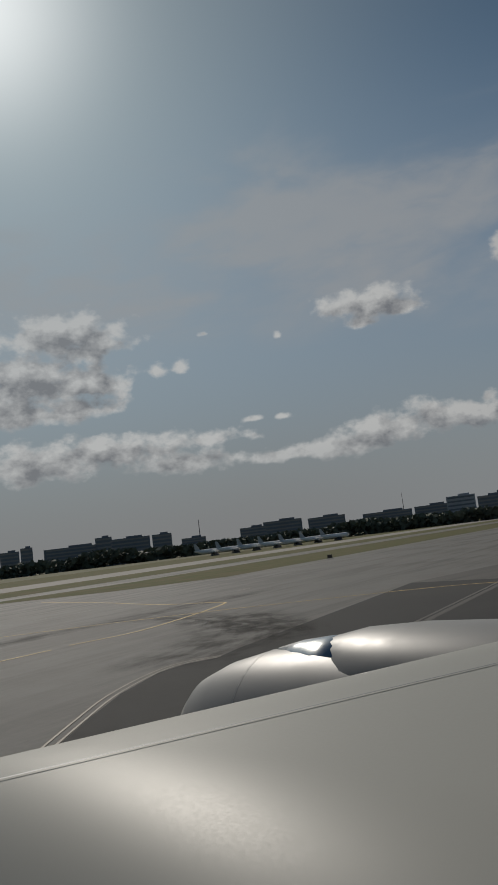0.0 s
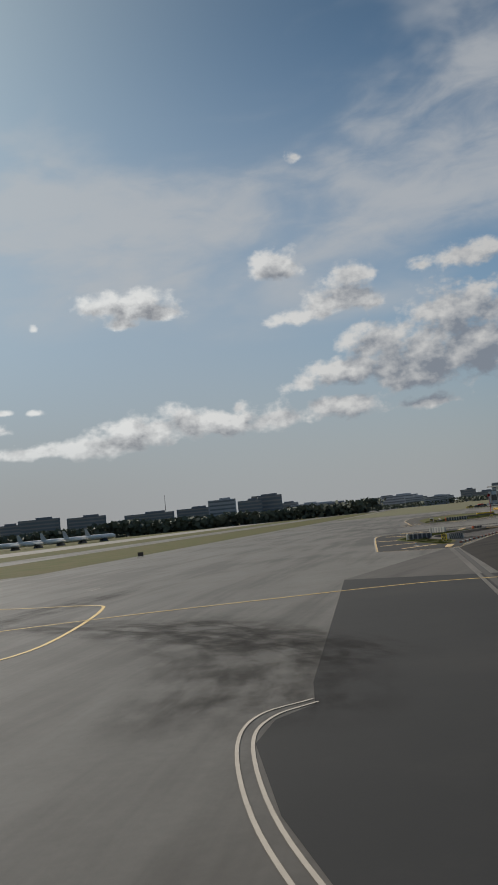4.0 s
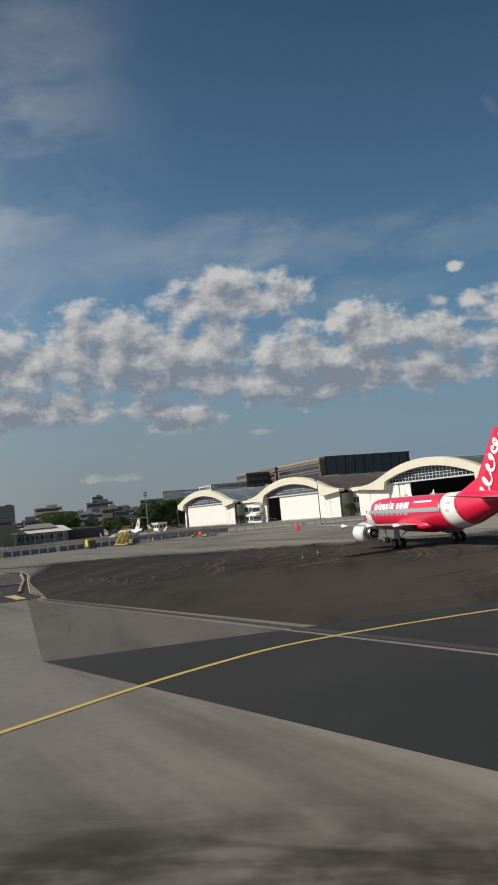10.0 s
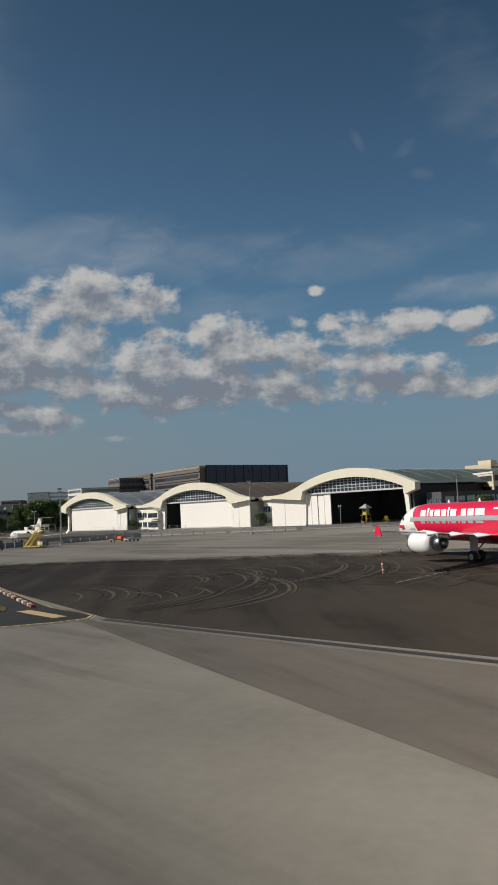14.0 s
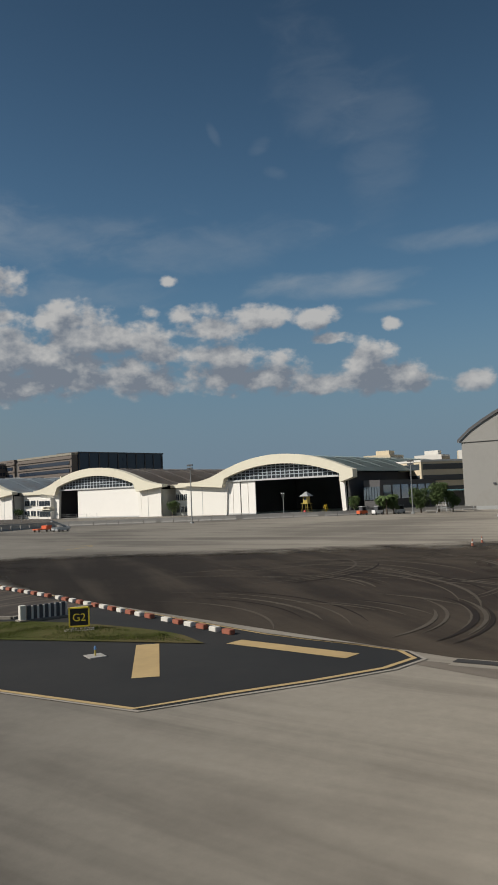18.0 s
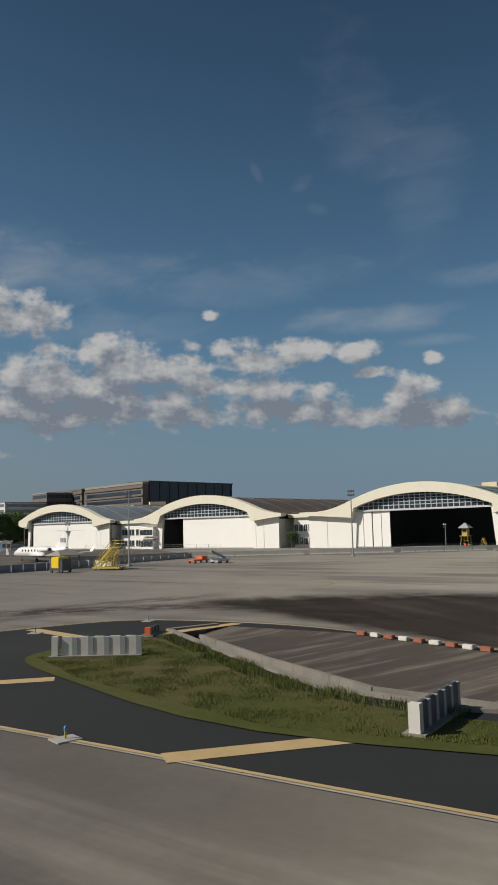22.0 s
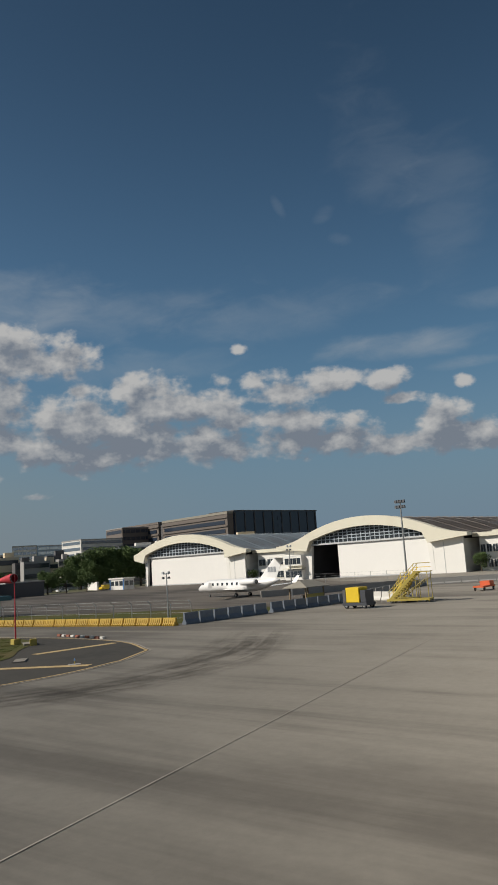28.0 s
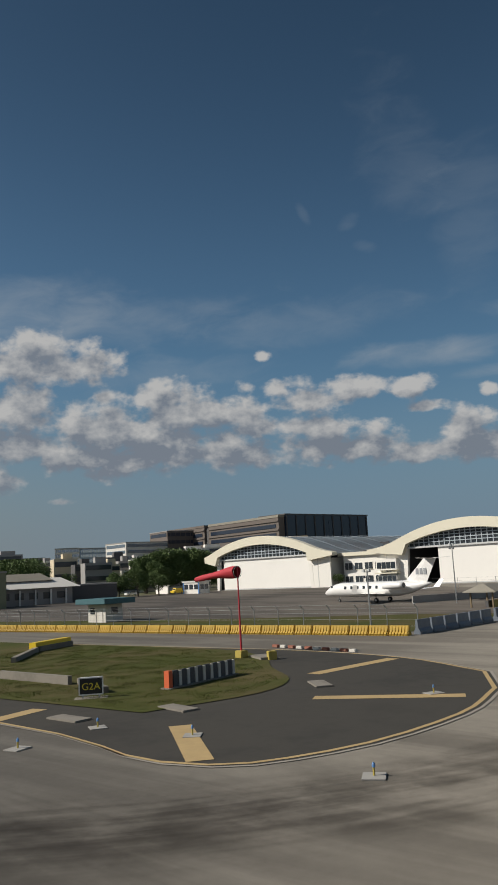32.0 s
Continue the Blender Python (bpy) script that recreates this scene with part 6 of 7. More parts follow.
def row(kind, label, cat, line, mesh, pitch, group, jitter=0.02, offset=0.0):
    """Pieces set end to end along a line; each is a thing of its own."""
    rnd = random.Random(len(line) * 7 + int(pitch * 10))
    pts = [Vector((*p, 0)) for p in line]
    carry = offset
    for a, b in zip(pts, pts[1:]):
        L = (b - a).length
        d = (b - a) / L
        while carry + pitch / 2 <= L:
            p = a + d * (carry + pitch / 2)
            o = new(kind, mesh)
            o.matrix_world = pose(p.x + rnd.uniform(-jitter, jitter), p.y + rnd.uniform(-jitter, jitter), 0, 0, 0, math.degrees(math.atan2(d.y, d.x)) + rnd.uniform(-1.2, 1.2))
            tagged(o, label, cat, group)
            carry += pitch
        carry -= L
        carry = max(carry, 0)


row("plastic_barrier", "yellow ribbed plastic barrier standing end to end", "barrier", [(137.4, 204.9), (164.8, 258.3), (184, 300)], barrier_mesh("yellow_barrier", 1.84, 0.85, "barrier_yellow", 6), 2.0, "yellow barriers")
row("plastic_barrier", "weathered blue-grey plastic barrier standing end to end", "barrier", [(138.2, 204.4), (150.5, 196.8), (162, 189.4), (171, 184.6)], barrier_mesh("blue_barrier", 2.02, 1.25, "jersey_blue", 0), 2.3, "blue-grey barriers")
row("concrete_barrier", "grey concrete barrier in the apron's boundary row", "barrier", [(178, 186), (205, 176), (206, 150), (206, 130), (208, 110), (213, 85), (217, 66)], barrier_mesh("grey_barrier", 2.9, 1.0, "boundary", 0), 3.1, "apron boundary barriers")
row("plastic_barrier", "dirty white plastic barrier behind the boarding stairs", "barrier", [(171, 189.2), (161.5, 181.6)], barrier_mesh("white_barrier", 1.6, 1.15, "dirty_white", 0), 1.8, "white barriers")
apron_wall = thing("boundary_wall", pose(0, 0, 0), "long low grey wall in front of the hangars", "wall", kind="structure")
for a, b in (((193, 205), (209, 178)), ((209, 178), (209, 140)), ((209, 140), (212, 108)), ((212, 108), (222, 64))):
    mx, my = (a[0] + b[0]) / 2, (a[1] + b[1]) / 2
    part("wall_length", box(math.dist(a, b), 0.3, 1.1, (mx, my, 0), turn=math.degrees(math.atan2(b[1] - a[1], b[0] - a[0]))), "boundary", apron_wall)

# wire fence on posts behind the yellow barriers
fence = thing("wire_fence", pose(0, 0, 0), "thin wire fence on grey posts behind the barriers", "fence")
fl = [(141.0, 204.2), (168, 257), (188, 296)]
for a, b in zip(fl, fl[1:]):
    L = math.dist(a, b)
    n = int(L / 3.0)
    for i in range(n + 1):
        x, y = a[0] + (b[0] - a[0]) * i / n, a[1] + (b[1] - a[1]) * i / n
        part("post", tube([(x, y, 0), (x, y, 2.1), (x - 0.35, y + 0.25, 2.5)], 0.04, 6), "steel", fence)
    for z in (0.5, 1.1, 1.7, 2.1, 2.45):
        part("wire", tube([(a[0], a[1], z), (b[0], b[1], z)], 0.012, 4), "steel", fence)
fence = thing("wire_fence", pose(0, 0, 0), "low wire fence in front of the hangar doors", "fence")
for a, b in (((FACE + ALONG * 2 - ACROSS * 30), (FACE + ALONG * -60 - ACROSS * 34)),):
    for i in range(14):
        q = a.lerp(b, i / 13)
        part("post", tube([(q.x, q.y, 0), (q.x, q.y, 2.3)], 0.05, 6), "steel", fence)
    for z in (0.9, 1.6, 2.2):
        part("wire", tube([(a.x, a.y, z), (b.x, b.y, z)], 0.015, 4), "steel", fence)

# windsock
ws = thing("windsock", pose(124.1, 216.7, 0, 0, 0, AXIS), "full red windsock on a red pole", "windsock")
part("footing", box(0.7, 0.7, 0.55, bevel=0.05), "dull_yellow", ws, "worn yellow concrete footing")
part("pole", tube([(0, 0, 0.4), (0, 0, 3.2), (0, 0, 6.5)], [0.08, 0.06, 0.045], 10), "sock_red", ws, "red painted pole")
part("hoop", tube([(0, 0.40 * math.cos(a), 6.1 + 0.42 * math.sin(a)) for a in (math.pi * i / 8 for i in range(17))], 0.02, 5), "steel", ws)
segs = []
for i in range(13):
    f = i / 12
    r = 0.42 * (1 - 0.62 * f) * (1 + 0.07 * math.sin(7 * f + 1))
    segs.append([(f * 4.4 + 0.1, r * math.cos(a) * (1 + 0.1 * math.sin(3 * a + 5 * f)), 6.1 - 0.42 * f ** 1.5 + r * math.sin(a) * (1.0 + 0.08 * math.sin(9 * f))) for a in (2 * math.pi * k / 16 for k in range(16))])
part("sock", loft(segs, caps=False), "sock_red", ws, "red fabric sleeve", True)

# guard shack behind the yellow barriers
sh = thing("guard_shack", pose(177.4, 248.6, 0, 0, 0, AXIS), "small pale guard shack under a wide blue-green roof", "hut")
part("wall", box(4.2, 3.0, 2.5), "dirty_white", sh)
part("roof", box(7.2, 5.4, 0.75, (0, 0, 2.6), bevel=0.05), "teal", sh, "wide faded blue-green roof slab")
part("window", box(1.0, 0.1, 0.9, (1.0, 1.52, 1.2)), "window", sh)
part("window", box(0.1, 1.2, 0.9, (-2.12, 0, 1.2)), "window", sh)
part("door", box(0.9, 0.1, 2.0, (-1.0, 1.53, 0.02)), "city_white", sh)

# tile-roofed hut by the blue barriers
ht = thing("roofed_hut", pose(175.5, 195.0, 0, 0, 0, AXIS + 90) @ Matrix.Scale(0.85, 4), "open-sided hut with a pitched tan roof", "hut")
for x in (-2.6, 2.6):
    for y in (-1.8, 1.8):
        part("post", box(0.22, 0.22, 2.3, (x, y, 0)), "wood", ht)
part("side_panel", box(5.0, 0.12, 1.1, (0, 1.8, 0.05)), "dull_yellow", ht)
part("counter", box(4.6, 0.5, 1.0, (0, 0.6, 0)), "city_dark", ht)
part("roof", loft([[(-3.4, -2.7, 2.25), (3.4, -2.7, 2.25), (3.4, 2.7, 2.25), (-3.4, 2.7, 2.25)], [(-3.4, -2.7, 2.4), (3.4, -2.7, 2.4), (3.4, 2.7, 2.4), (-3.4, 2.7, 2.4)], [(-1.9, -0.1, 3.5), (1.9, -0.1, 3.5), (1.9, 0.1, 3.5), (-1.9, 0.1, 3.5)]]), "tan_roof", ht, "tan pitched roof")

# yellow ground-power box and stairs
yb = thing("power_cart", pose(149.8, 186.0, 0, 0, 0, AXIS), "yellow and dark ground-power cart on small wheels", "ground equipment")
part("chassis", box(3.4, 1.9, 0.35, (0.1, 0, 0.35)), "dark_steel", yb)
part("housing", box(1.9, 1.9, 1.75, (0.3, 0, 0.7), bevel=0.06), "yellow", yb, "bright yellow housing")
part("side_unit", box(0.8, 1.7, 1.4, (-1.1, 0, 0.7), bevel=0.05), "dark_steel", yb)
part("back_unit", box(0.5, 1.7, 1.5, (1.55, 0, 0.7), bevel=0.05), "city_dark", yb)
for x in (-1.2, 1.3):
    for y in (-0.8, 0.8):
        wheel(yb, (x, y, 0.33), 0.33, 0.22)


def air_stairs(m, n, rise, run, width, label):
    s = thing("boarding_stairs", m, label, "boarding stairs")
    H, L = n * rise, n * run
    for y in (-width / 2, width / 2):
        st = part("stringer", loft([[(0, y - 0.05, 0.3), (0.5, y - 0.05, 0.3), (0.5, y + 0.05, 0.3), (0, y + 0.05, 0.3)], [(L, y - 0.05, H), (L + 0.5, y - 0.05, H), (L + 0.5, y + 0.05, H), (L, y + 0.05, H)]]), "dull_yellow", s)
        part("handrail", tube([(0.2, y, 1.35), (L + 0.2, y, H + 1.1), (L + 1.8, y, H + 1.1)], 0.045, 6), "dull_yellow", st)
        part("handrail", tube([(0.2, y, 0.9), (L + 0.2, y, H + 0.6), (L + 1.8, y, H + 0.6)], 0.035, 6), "yellow", st)
        for i in range(0, n + 1, 2):
            part("baluster", tube([(0.3 + i * run, y, 0.35 + i * rise), (0.3 + i * run, y, 1.3 + i * rise)], 0.03, 5), "yellow", st)
        for x in (0.6, L * 0.5, L + 0.2, L + 1.7):
            part("leg", tube([(x, y, 0.1), (x, y, max(0.4, min(H, H * x / L)))], 0.05, 6), "dull_yellow", s)
        part("brace", tube([(L * 0.3, y, 0.3), (L + 1.6, y, H * 0.8)], 0.04, 5), "dull_yellow", s)
    for i in range(n):
        part("tread", box(run + 0.04, width, 0.06, (0.4 + i * run, 0, 0.35 + i * rise)), "dull_yellow", s)
    part("platform", box(1.8, width, 0.1, (L + 1.1, 0, H)), "dull_yellow", s)
    part("chassis", box(L + 1.8, width + 0.3, 0.25, (L / 2 + 0.9, 0, 0.25)), "dull_yellow", s)
    for x in (0.6, L + 1.2):
        for y in (-width / 2, width / 2):
            wheel(s, (x, y, 0.22), 0.22, 0.16)
    return s


air_stairs(pose(156.4, 182.6, 0, 0, 0, AXIS + 193), 13, 0.28, 0.28, 1.5, "yellow wheeled boarding stairs with tall handrails")
air_stairs(pose(160.6, 181.6, 0, 0, 0, AXIS + 150), 9, 0.28, 0.3, 1.4, "dull yellow maintenance stairs with tall handrails")
rd = thing("baggage_dolly", pose(175.2, 169.0, 0, 0, 0, AXIS + 92), "low orange-red dolly with a raised end", "ground equipment")
part("bed", box(4.2, 1.6, 0.25, (0, 0, 0.45)), "orange", rd)
part("rack", box(1.5, 1.5, 0.6, (-1.0, 0, 0.7)), "orange", rd)
for x in (-1.6, 1.6):
    for y in (-0.7, 0.7):
        wheel(rd, (x, y, 0.26), 0.26, 0.18)
bl = thing("belt_loader", pose(173.4, 164.6, 0, 0, 0, AXIS + 95), "grey belt loader with a sloping conveyor", "ground equipment")
part("chassis", box(3.6, 1.7, 0.6, (0, 0, 0.35)), "pale_grey", bl)
part("conveyor", tube([(-2.6, 0, 0.6), (2.6, 0, 2.2)], 0.25, 4), "grey_paint", bl)
for x in (-1.2, 1.2):
    for y in (-0.75, 0.75):
        wheel(bl, (x, y, 0.3), 0.3, 0.2)

# look-out hut on legs before the open hangar
lk = thing("lookout_tower", pose(218.3, 114.4, 0, 0, 0, AXIS), "yellow steel look-out tower with a small grey roof", "tower")
for x in (-0.9, 0.9):
    for y in (-0.9, 0.9):
        part("leg", tube([(x * 1.2, y * 1.2, 0), (x * 0.8, y * 0.8, 3.2)], 0.07, 6), "dull_yellow", lk)
part("platform", box(2.2, 2.2, 0.12, (0, 0, 3.1)), "dull_yellow", lk)
part("cabin", box(1.3, 1.3, 1.8, (0, 0, 3.2)), "dull_yellow", lk)
part("window", box(0.9, 1.34, 0.7, (0, 0, 4.0)), "window", lk)
part("roof", loft([[(-1.35, -1.35, 5.0), (1.35, -1.35, 5.0), (1.35, 1.35, 5.0), (-1.35, 1.35, 5.0)], [(-0.1, -0.1, 6.2), (0.1, -0.1, 6.2), (0.1, 0.1, 6.2), (-0.1, 0.1, 6.2)]]), "grey_paint", lk, "grey pyramid roof")
for z in (1.1, 2.1):
    part("rung", box(2.0, 0.06, 0.06, (0, -1.0, z)), "dull_yellow", lk)
sl = thing("step_ladder", pose(224.0, 109.6, 0, 0, 0, AXIS), "yellow steel step ladder before the open hangar", "ladder")
for y in (-0.5, 0.5):
    part("rail", tube([(-0.9, y, 0), (0, y, 2.6)], 0.06, 6), "yellow", sl)
    part("rear_leg", tube([(0.8, y, 0), (0, y, 2.6)], 0.05, 6), "dull_yellow", sl)
for i in range(6):
    part("tread", box(0.22, 1.0, 0.05, (-0.8 + 0.14 * i, 0, 0.3 + 0.4 * i)), "yellow", sl)
st = thing("scaffold_stand", pose(204, 82, 0, 0, 0, AXIS), "pale steel maintenance stand", "ground equipment")
for x in (-1, 1):
    for y in (-1, 1):
        part("leg", tube([(x * 1.3, y * 1.3, 0), (x * 0.5, y * 0.5, 3.6)], 0.06, 6), "pale_grey", st)
for z in (1.0, 2.2, 3.5):
    part("brace", box(2.4 - 0.3 * z, 2.4 - 0.3 * z, 0.1, (0, 0, z)), "pale_grey", st)
for i, (x, y, c) in enumerate(((205, 97.5, "jet_white"), (207, 101, "orange"), (206, 92.2, "pale_grey"))):
    tug = thing("baggage_tug", pose(x, y, 0, 0, 0, AXIS + 70), "small baggage tug parked by the wall", "ground equipment")
    part("body", box(2.6, 1.3, 0.8, (0, 0, 0.3), bevel=0.08), c, tug)
    part("seat_back", box(0.2, 1.0, 0.7, (-0.6, 0, 1.1)), "black", tug)
    part("canopy", box(1.5, 1.3, 0.08, (-0.3, 0, 2.0)), "pale_grey", tug)
    for px_ in (-0.9, 0.4):
        part("canopy_post", box(0.06, 1.2, 0.95, (px_, 0, 1.08)), "dark_steel", tug)
    for wx in (-0.9, 0.9):
        for wy in (-0.6, 0.6):
            wheel(tug, (wx, wy, 0.28), 0.28, 0.2)
umb = thing("covered_stand", pose(216.0, 114.9, 0, 0, 0, AXIS), "small red cloth cover over a stand", "cover")
part("frame", box(0.5, 0.5, 1.0), "steel", umb)
part("cover", box(0.7, 0.7, 1.1, (0, 0, 0.4), taper=0.55), "red", umb)

# safety cones round the airliner
cone = thing("traffic_cone", pose(74.2, 94.5, 0), "faded orange traffic cone on the apron", "traffic cone", "cones round the airliner")
part("foot", box(0.42, 0.42, 0.05), "black", cone)
part("body", tube([(0, 0, 0.05), (0, 0, 0.42), (0, 0, 0.75)], [0.14, 0.08, 0.03], 12), "kerb_red", cone)
part("band", tube([(0, 0, 0.36), (0, 0, 0.5)], [0.100, 0.076], 12), "dirty_white", cone)
for x, y in ((67.5, 93.7), (94.3, 96.8), (74.0, 69.5), (79.5, 62.0), (98.5, 95.0)):
    copy_thing(cone, pose(x, y, 0, 0, 0, x * 7))


# ---- taxiway islands ----
def letters(text, size, parent, m, material="letter_yellow"):
    c = bpy.data.curves.new("lettering", "FONT")
    c.body, c.size, c.extrude, c.align_x, c.align_y = text, size, 0.006, "CENTER", "CENTER"
    tmp = bpy.data.objects.new("lettering", c)
    scene.collection.objects.link(tmp)
    bpy.context.view_layer.update()
    me = bpy.data.meshes.new_from_object(tmp.evaluated_get(bpy.context.evaluated_depsgraph_get()))
    bpy.data.objects.remove(tmp)
    me.materials.append(M[material])
    o = new("lettering", me)
    o.parent = parent
    o.matrix_local = m
    return o


def taxi_sign(x, y, turn, text, frame_mat, w=1.2):
    s = thing("taxiway_sign", pose(x, y, 0, 0, 0, turn), "black taxiway sign with yellow letters on two legs", "sign")
    part("board", box(w, 0.22, 0.85, (0, 0, 0.22), bevel=0.03), "sign_black", s)
    for sx, sz, p in ((w + 0.06, 0.06, (0, -0.03, 0.20)), (w + 0.06, 0.06, (0, -0.03, 1.04))):
        part("frame_bar", box(sx, 0.2, sz, p), frame_mat, s)
    for x_ in (-w / 2, w / 2):
        part("frame_bar", box(0.06, 0.2, 0.90, (x_, -0.03, 0.2)), frame_mat, s)
        part("leg", box(0.08, 0.12, 0.24, (x_ * 0.7, 0, 0)), "steel", s)
    letters(text, 0.50, s, pose(0, -0.125, 0.62, 90, 0, 0))
    part("pad", box(w + 0.5, 0.9, 0.06, (0, 0, 0)), "old_wall", s)
    return s


taxi_sign(107.2, 221.0, -72, "G2A", "letter_white")
taxi_sign(50.4, 123.5, -78, "G2", "letter_yellow", 0.9)
taxi_sign(19.6, 199.0, -20, "", "sign_black")


def striped_board(a, b, h, n, dark, light, end, label):
    a, b = Vector((*a, 0)), Vector((*b, 0))
    L = (b - a).length
    s = thing("barrier_board", pose(a.x, a.y, 0, 0, 0, math.degrees(math.atan2(b.y - a.y, b.x - a.x))), label, "barrier")
    part("end_post", box(0.3, 0.35, h * 1.05, (0.1, 0, 0)), end, s)
    for i in range(n):
        part("panel", box(L / n * 0.62, 0.16, h, (0.3 + (L - 0.3) * (i + 0.5) / n, 0, 0.02), bevel=0.02), dark, s)
        part("upright", box(L / n * 0.3, 0.22, h * 0.98, (0.3 + (L - 0.3) * (i + 1.0) / n, 0, 0)), light, s)
    part("kerb", box(L + 0.3, 0.7, 0.12, (L / 2, 0, 0)), "old_wall", s)
    return s


striped_board((109.5, 217.6), (114.8, 215.2), 0.95, 8, "dark_steel", "dirty_white", "orange", "black and white striped barrier board with a red end")
striped_board((53.4, 127.5), (54.9, 125.6), 0.8, 7, "dark_steel", "dirty_white", "dirty_white", "black and white striped barrier board")
striped_board((52.6, 138.4), (56.2, 136.8), 0.9, 5, "dark_steel", "grey_paint", "dirty_white", "grey panelled barrier board beside the ditch")
striped_board((66.9, 154.8), (67.4, 150.6), 1.0, 5, "dirty_white", "grey_paint", "dirty_white", "white panelled barrier board on a kerb")
striped_board((74.3, 152.0), (76.2, 151.9), 0.5, 3, "dark_steel", "old_wall", "orange", "dark barrier board with a red end beside the ditch")
culv = thing("culvert_head", pose(136.5, 237.4, 0, 0, 0, math.degrees(math.atan2(-0.8, 5.3))), "concrete culvert head with a yellow painted top beam", "culvert")
part("beam", box(5.6, 0.7, 0.55, (0, 0, 0.3)), "yellow", culv, "yellow painted beam")
part("wing_wall", box(5.2, 0.5, 0.5, (0.2, -0.3, 0)), "old_wall", culv)
part("channel_wall", box(9, 0.4, 0.45, (-6.5, -2.0, 0), turn=24), "old_wall", culv)
wl = thing("low_wall", pose(0, 0, 0), "low mossy concrete wall across the grass", "wall")
part("wall_length", box(7.6, 0.3, 0.55, (114.2, 227.8, 0), turn=60), "old_wall", wl)
part("wall_length", box(9, 0.3, 0.5, (120.5, 238.5, 0), turn=60), "old_wall", wl)
part("wall_length", box(5, 0.3, 0.4, (110.6, 222.4, 0), turn=40), "old_wall", wl)
ut = thing("utility_box", pose(122.5, 214.2, 0, 0, 0, 30), "small yellow and grey utility box on the ground", "box")
part("body", box(0.5, 0.6, 0.6, bevel=0.03), "dull_yellow", ut)
part("slab", box(2.4, 1.2, 0.2, (1.2, 0.2, 0)), "old_wall", ut)

KERB_RED = link_mesh("red_kerb", box(0.62, 0.30, 0.22, bevel=0.03), "kerb_red")
KERB_WHITE = link_mesh("white_kerb", box(0.62, 0.30, 0.22, bevel=0.03), "dirty_white")
for line, pitch in (([(48.0, 115.9), (53.2, 120.5), (63.2, 129.2), (74.7, 140.2)], 1.05), ([(131.4, 215.8), (125.3, 208.4)], 0.95)):
    pts = [Vector((*p, 0)) for p in line]
    i = 0
    for a, b in zip(pts, pts[1:]):
        L = (b - a).length
        for q in range(int(L / pitch)):
            p = a + (b - a) * ((q + 0.5) * pitch / L)
            i += 1
            o = new("kerb_block", KERB_RED if i % 2 else KERB_WHITE)
            o.matrix_world = pose(p.x, p.y, 0.01, 0, 0, math.degrees(math.atan2(b.y - a.y, b.x - a.x)) + 3 * math.sin(i * 2.3))
            tagged(o, "red painted kerb block along the apron edge" if i % 2 else "white painted kerb block along the apron edge", "kerb block", "kerb blocks")

# elevated edge lights on pads
el = thing("edge_light", pose(91.6, 205.6, 0), "small elevated taxiway light on a pale pad", "light")
part("pad", box(0.8, 0.7, 0.05, bevel=0.01), "boundary", el)
part("stem", tube([(0, 0, 0.05), (0, 0, 0.28)], 0.035, 8), "dull_yellow", el)
part("lens", tube([(0, 0, 0.28), (0, 0, 0.36), (0, 0, 0.42)], [0.05, 0.05, 0.02], 8), "blue_trim", el)
for x, y in ((76.2, 159.6), (82.0, 154.0), (65.5, 163.4), (97.6, 212.8), (106.5, 203.6), (99.4, 217.4), (44.2, 121.0), (52.0, 148.6), (95.6, 219.0)):
    copy_thing(el, pose(x, y, 0, 0, 0, 13 * x))
for x, y, a in ((103.6, 215.2, 50), (101.4, 219.6, 60), (110.2, 209.4, 20)):
    d = thing("duct_cover", pose(x, y, 0, 0, 0, a), "flat concrete duct cover in the shoulder", "cover")
    part("slab", box(2.2, 0.9, 0.10, bevel=0.02), "old_wall", d)


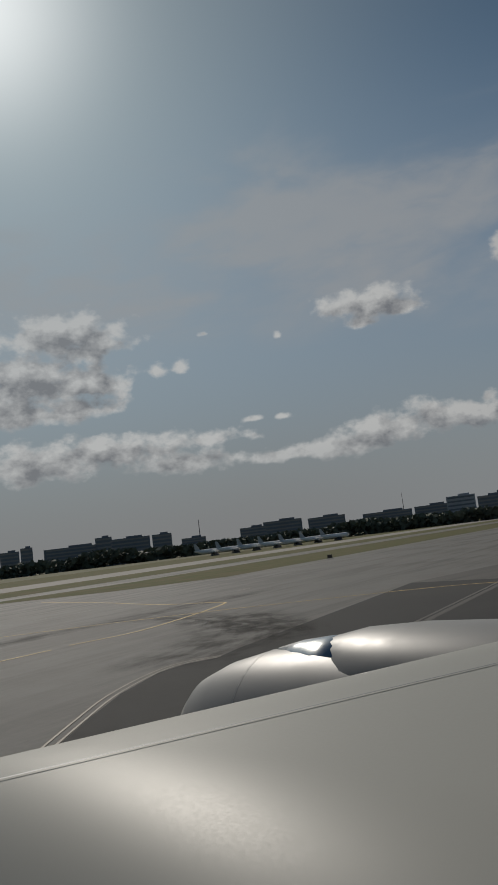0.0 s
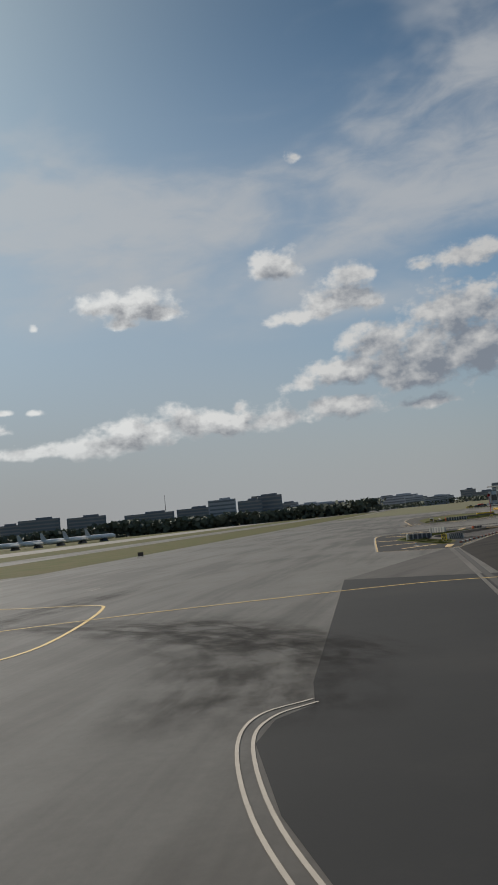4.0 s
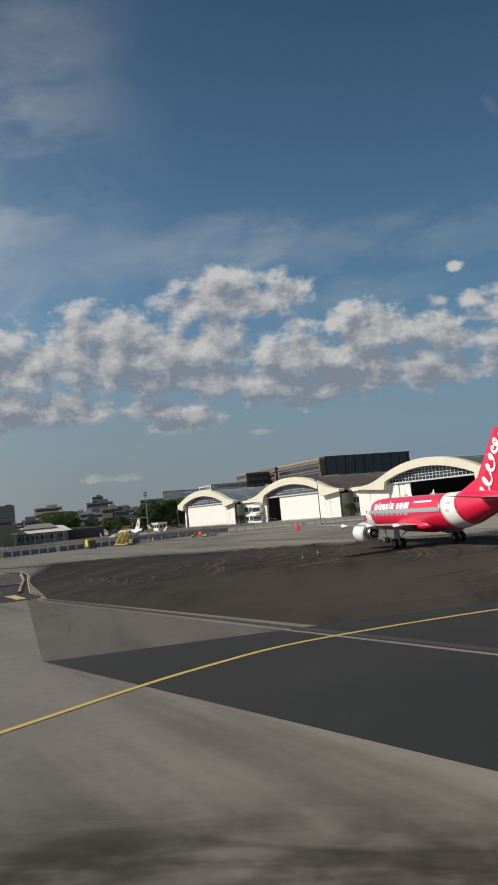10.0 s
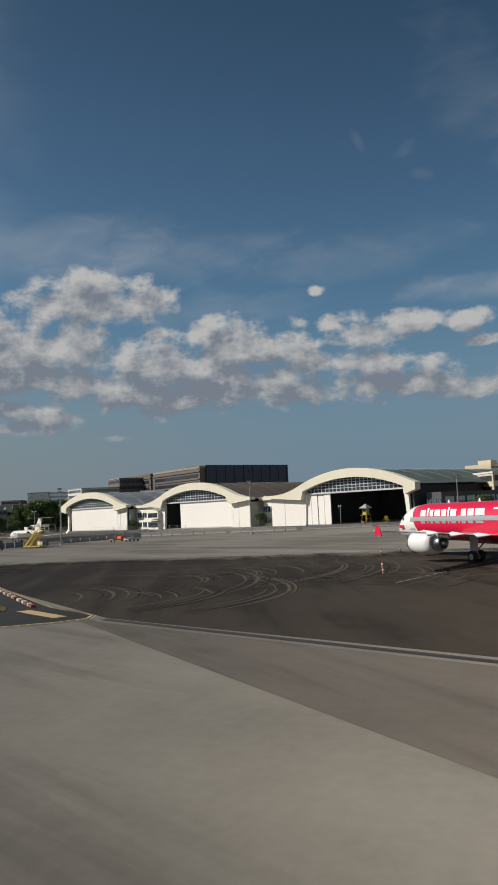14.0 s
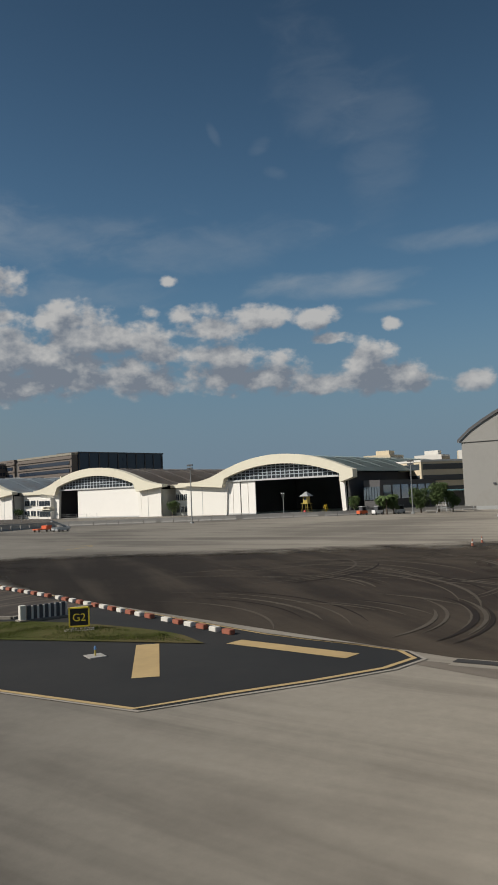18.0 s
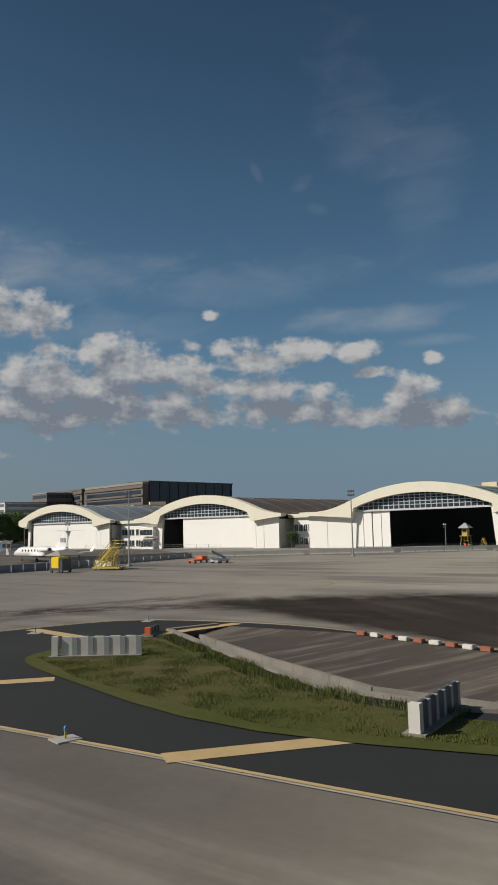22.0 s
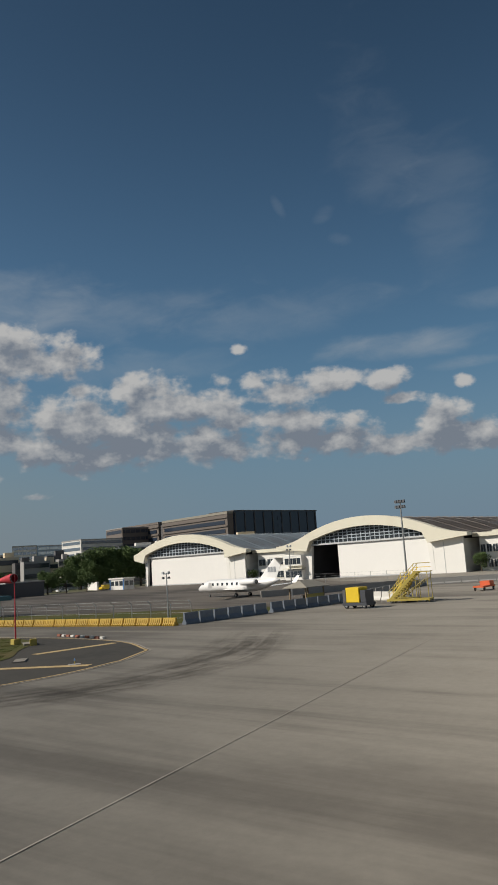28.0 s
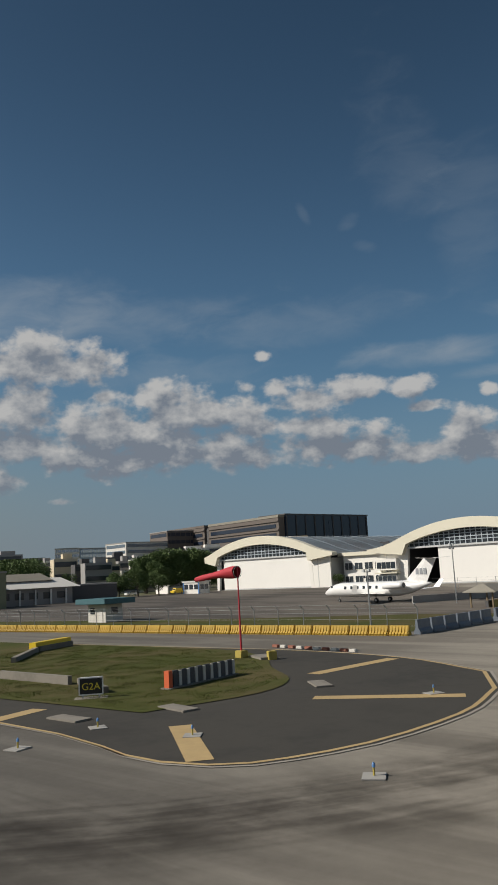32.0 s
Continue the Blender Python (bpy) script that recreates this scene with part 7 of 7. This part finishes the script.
def tufts(name, outline, n, h, seed, label, material="blade"):
    """Blades scattered inside an outline."""
    rnd = random.Random(seed)
    xs, ys = [p[0] for p in outline], [p[1] for p in outline]
    verts, faces = [], []
    while len(faces) < n:
        x, y = rnd.uniform(min(xs), max(xs)), rnd.uniform(min(ys), max(ys))
        inside = False
        for (x0, y0), (x1, y1) in zip(outline, outline[1:] + outline[:1]):
            if (y0 > y) != (y1 > y) and x < (x1 - x0) * (y - y0) / (y1 - y0) + x0:
                inside = not inside
        clump = noise.noise(Vector((x * 0.7, y * 0.7, seed)))
        if not inside or rnd.random() > 0.55 + clump:
            continue
        hh, b = h * rnd.uniform(0.4, 1.1) * (1 + clump), rnd.uniform(0, 6.28)
        dx, dy = math.cos(b) * 0.016, math.sin(b) * 0.016
        lx, ly = rnd.uniform(-.5, .5) * hh, rnd.uniform(-.5, .5) * hh
        k = len(verts)
        verts += [(x - dx, y - dy, 0.03), (x + dx, y + dy, 0.03), (x + lx, y + ly, 0.05 + hh)]
        faces.append((k, k + 1, k + 2))
    me = bpy.data.meshes.new(name)
    me.from_pydata(verts, [], faces)
    me.materials.append(M[material])
    return tagged(new(name, me), label, "grass", kind="stuff")


tufts("grass_tufts", [(46.6, 117.6), (49.0, 119.4), (51.6, 123.4), (53.2, 127.6), (53.4, 131), (54.4, 136.8), (58.6, 142.4), (66.4, 147.0), (73, 151.4), (71, 154), (66.8, 155.6), (61.4, 151.6), (53.4, 142.6), (49.2, 128.6)], 46000, 0.07, 1, "uneven green grass blades on the island")
tufts("grass_tufts", [(103, 216.6), (107.6, 212.8), (112.4, 212), (118, 214), (124, 216), (131, 221.6), (138, 234), (130, 246), (120, 240), (110, 230)], 60000, 0.07, 2, "uneven green grass blades round the windsock")
tufts("weed_clumps", [(54.6, 136.8), (55.4, 136.6), (59.3, 141.6), (66.9, 146.2), (74.4, 150.4), (73.8, 151.2), (66.3, 147.2), (58.6, 142.6)], 5000, 0.26, 3, "taller weeds along the ditch wall")
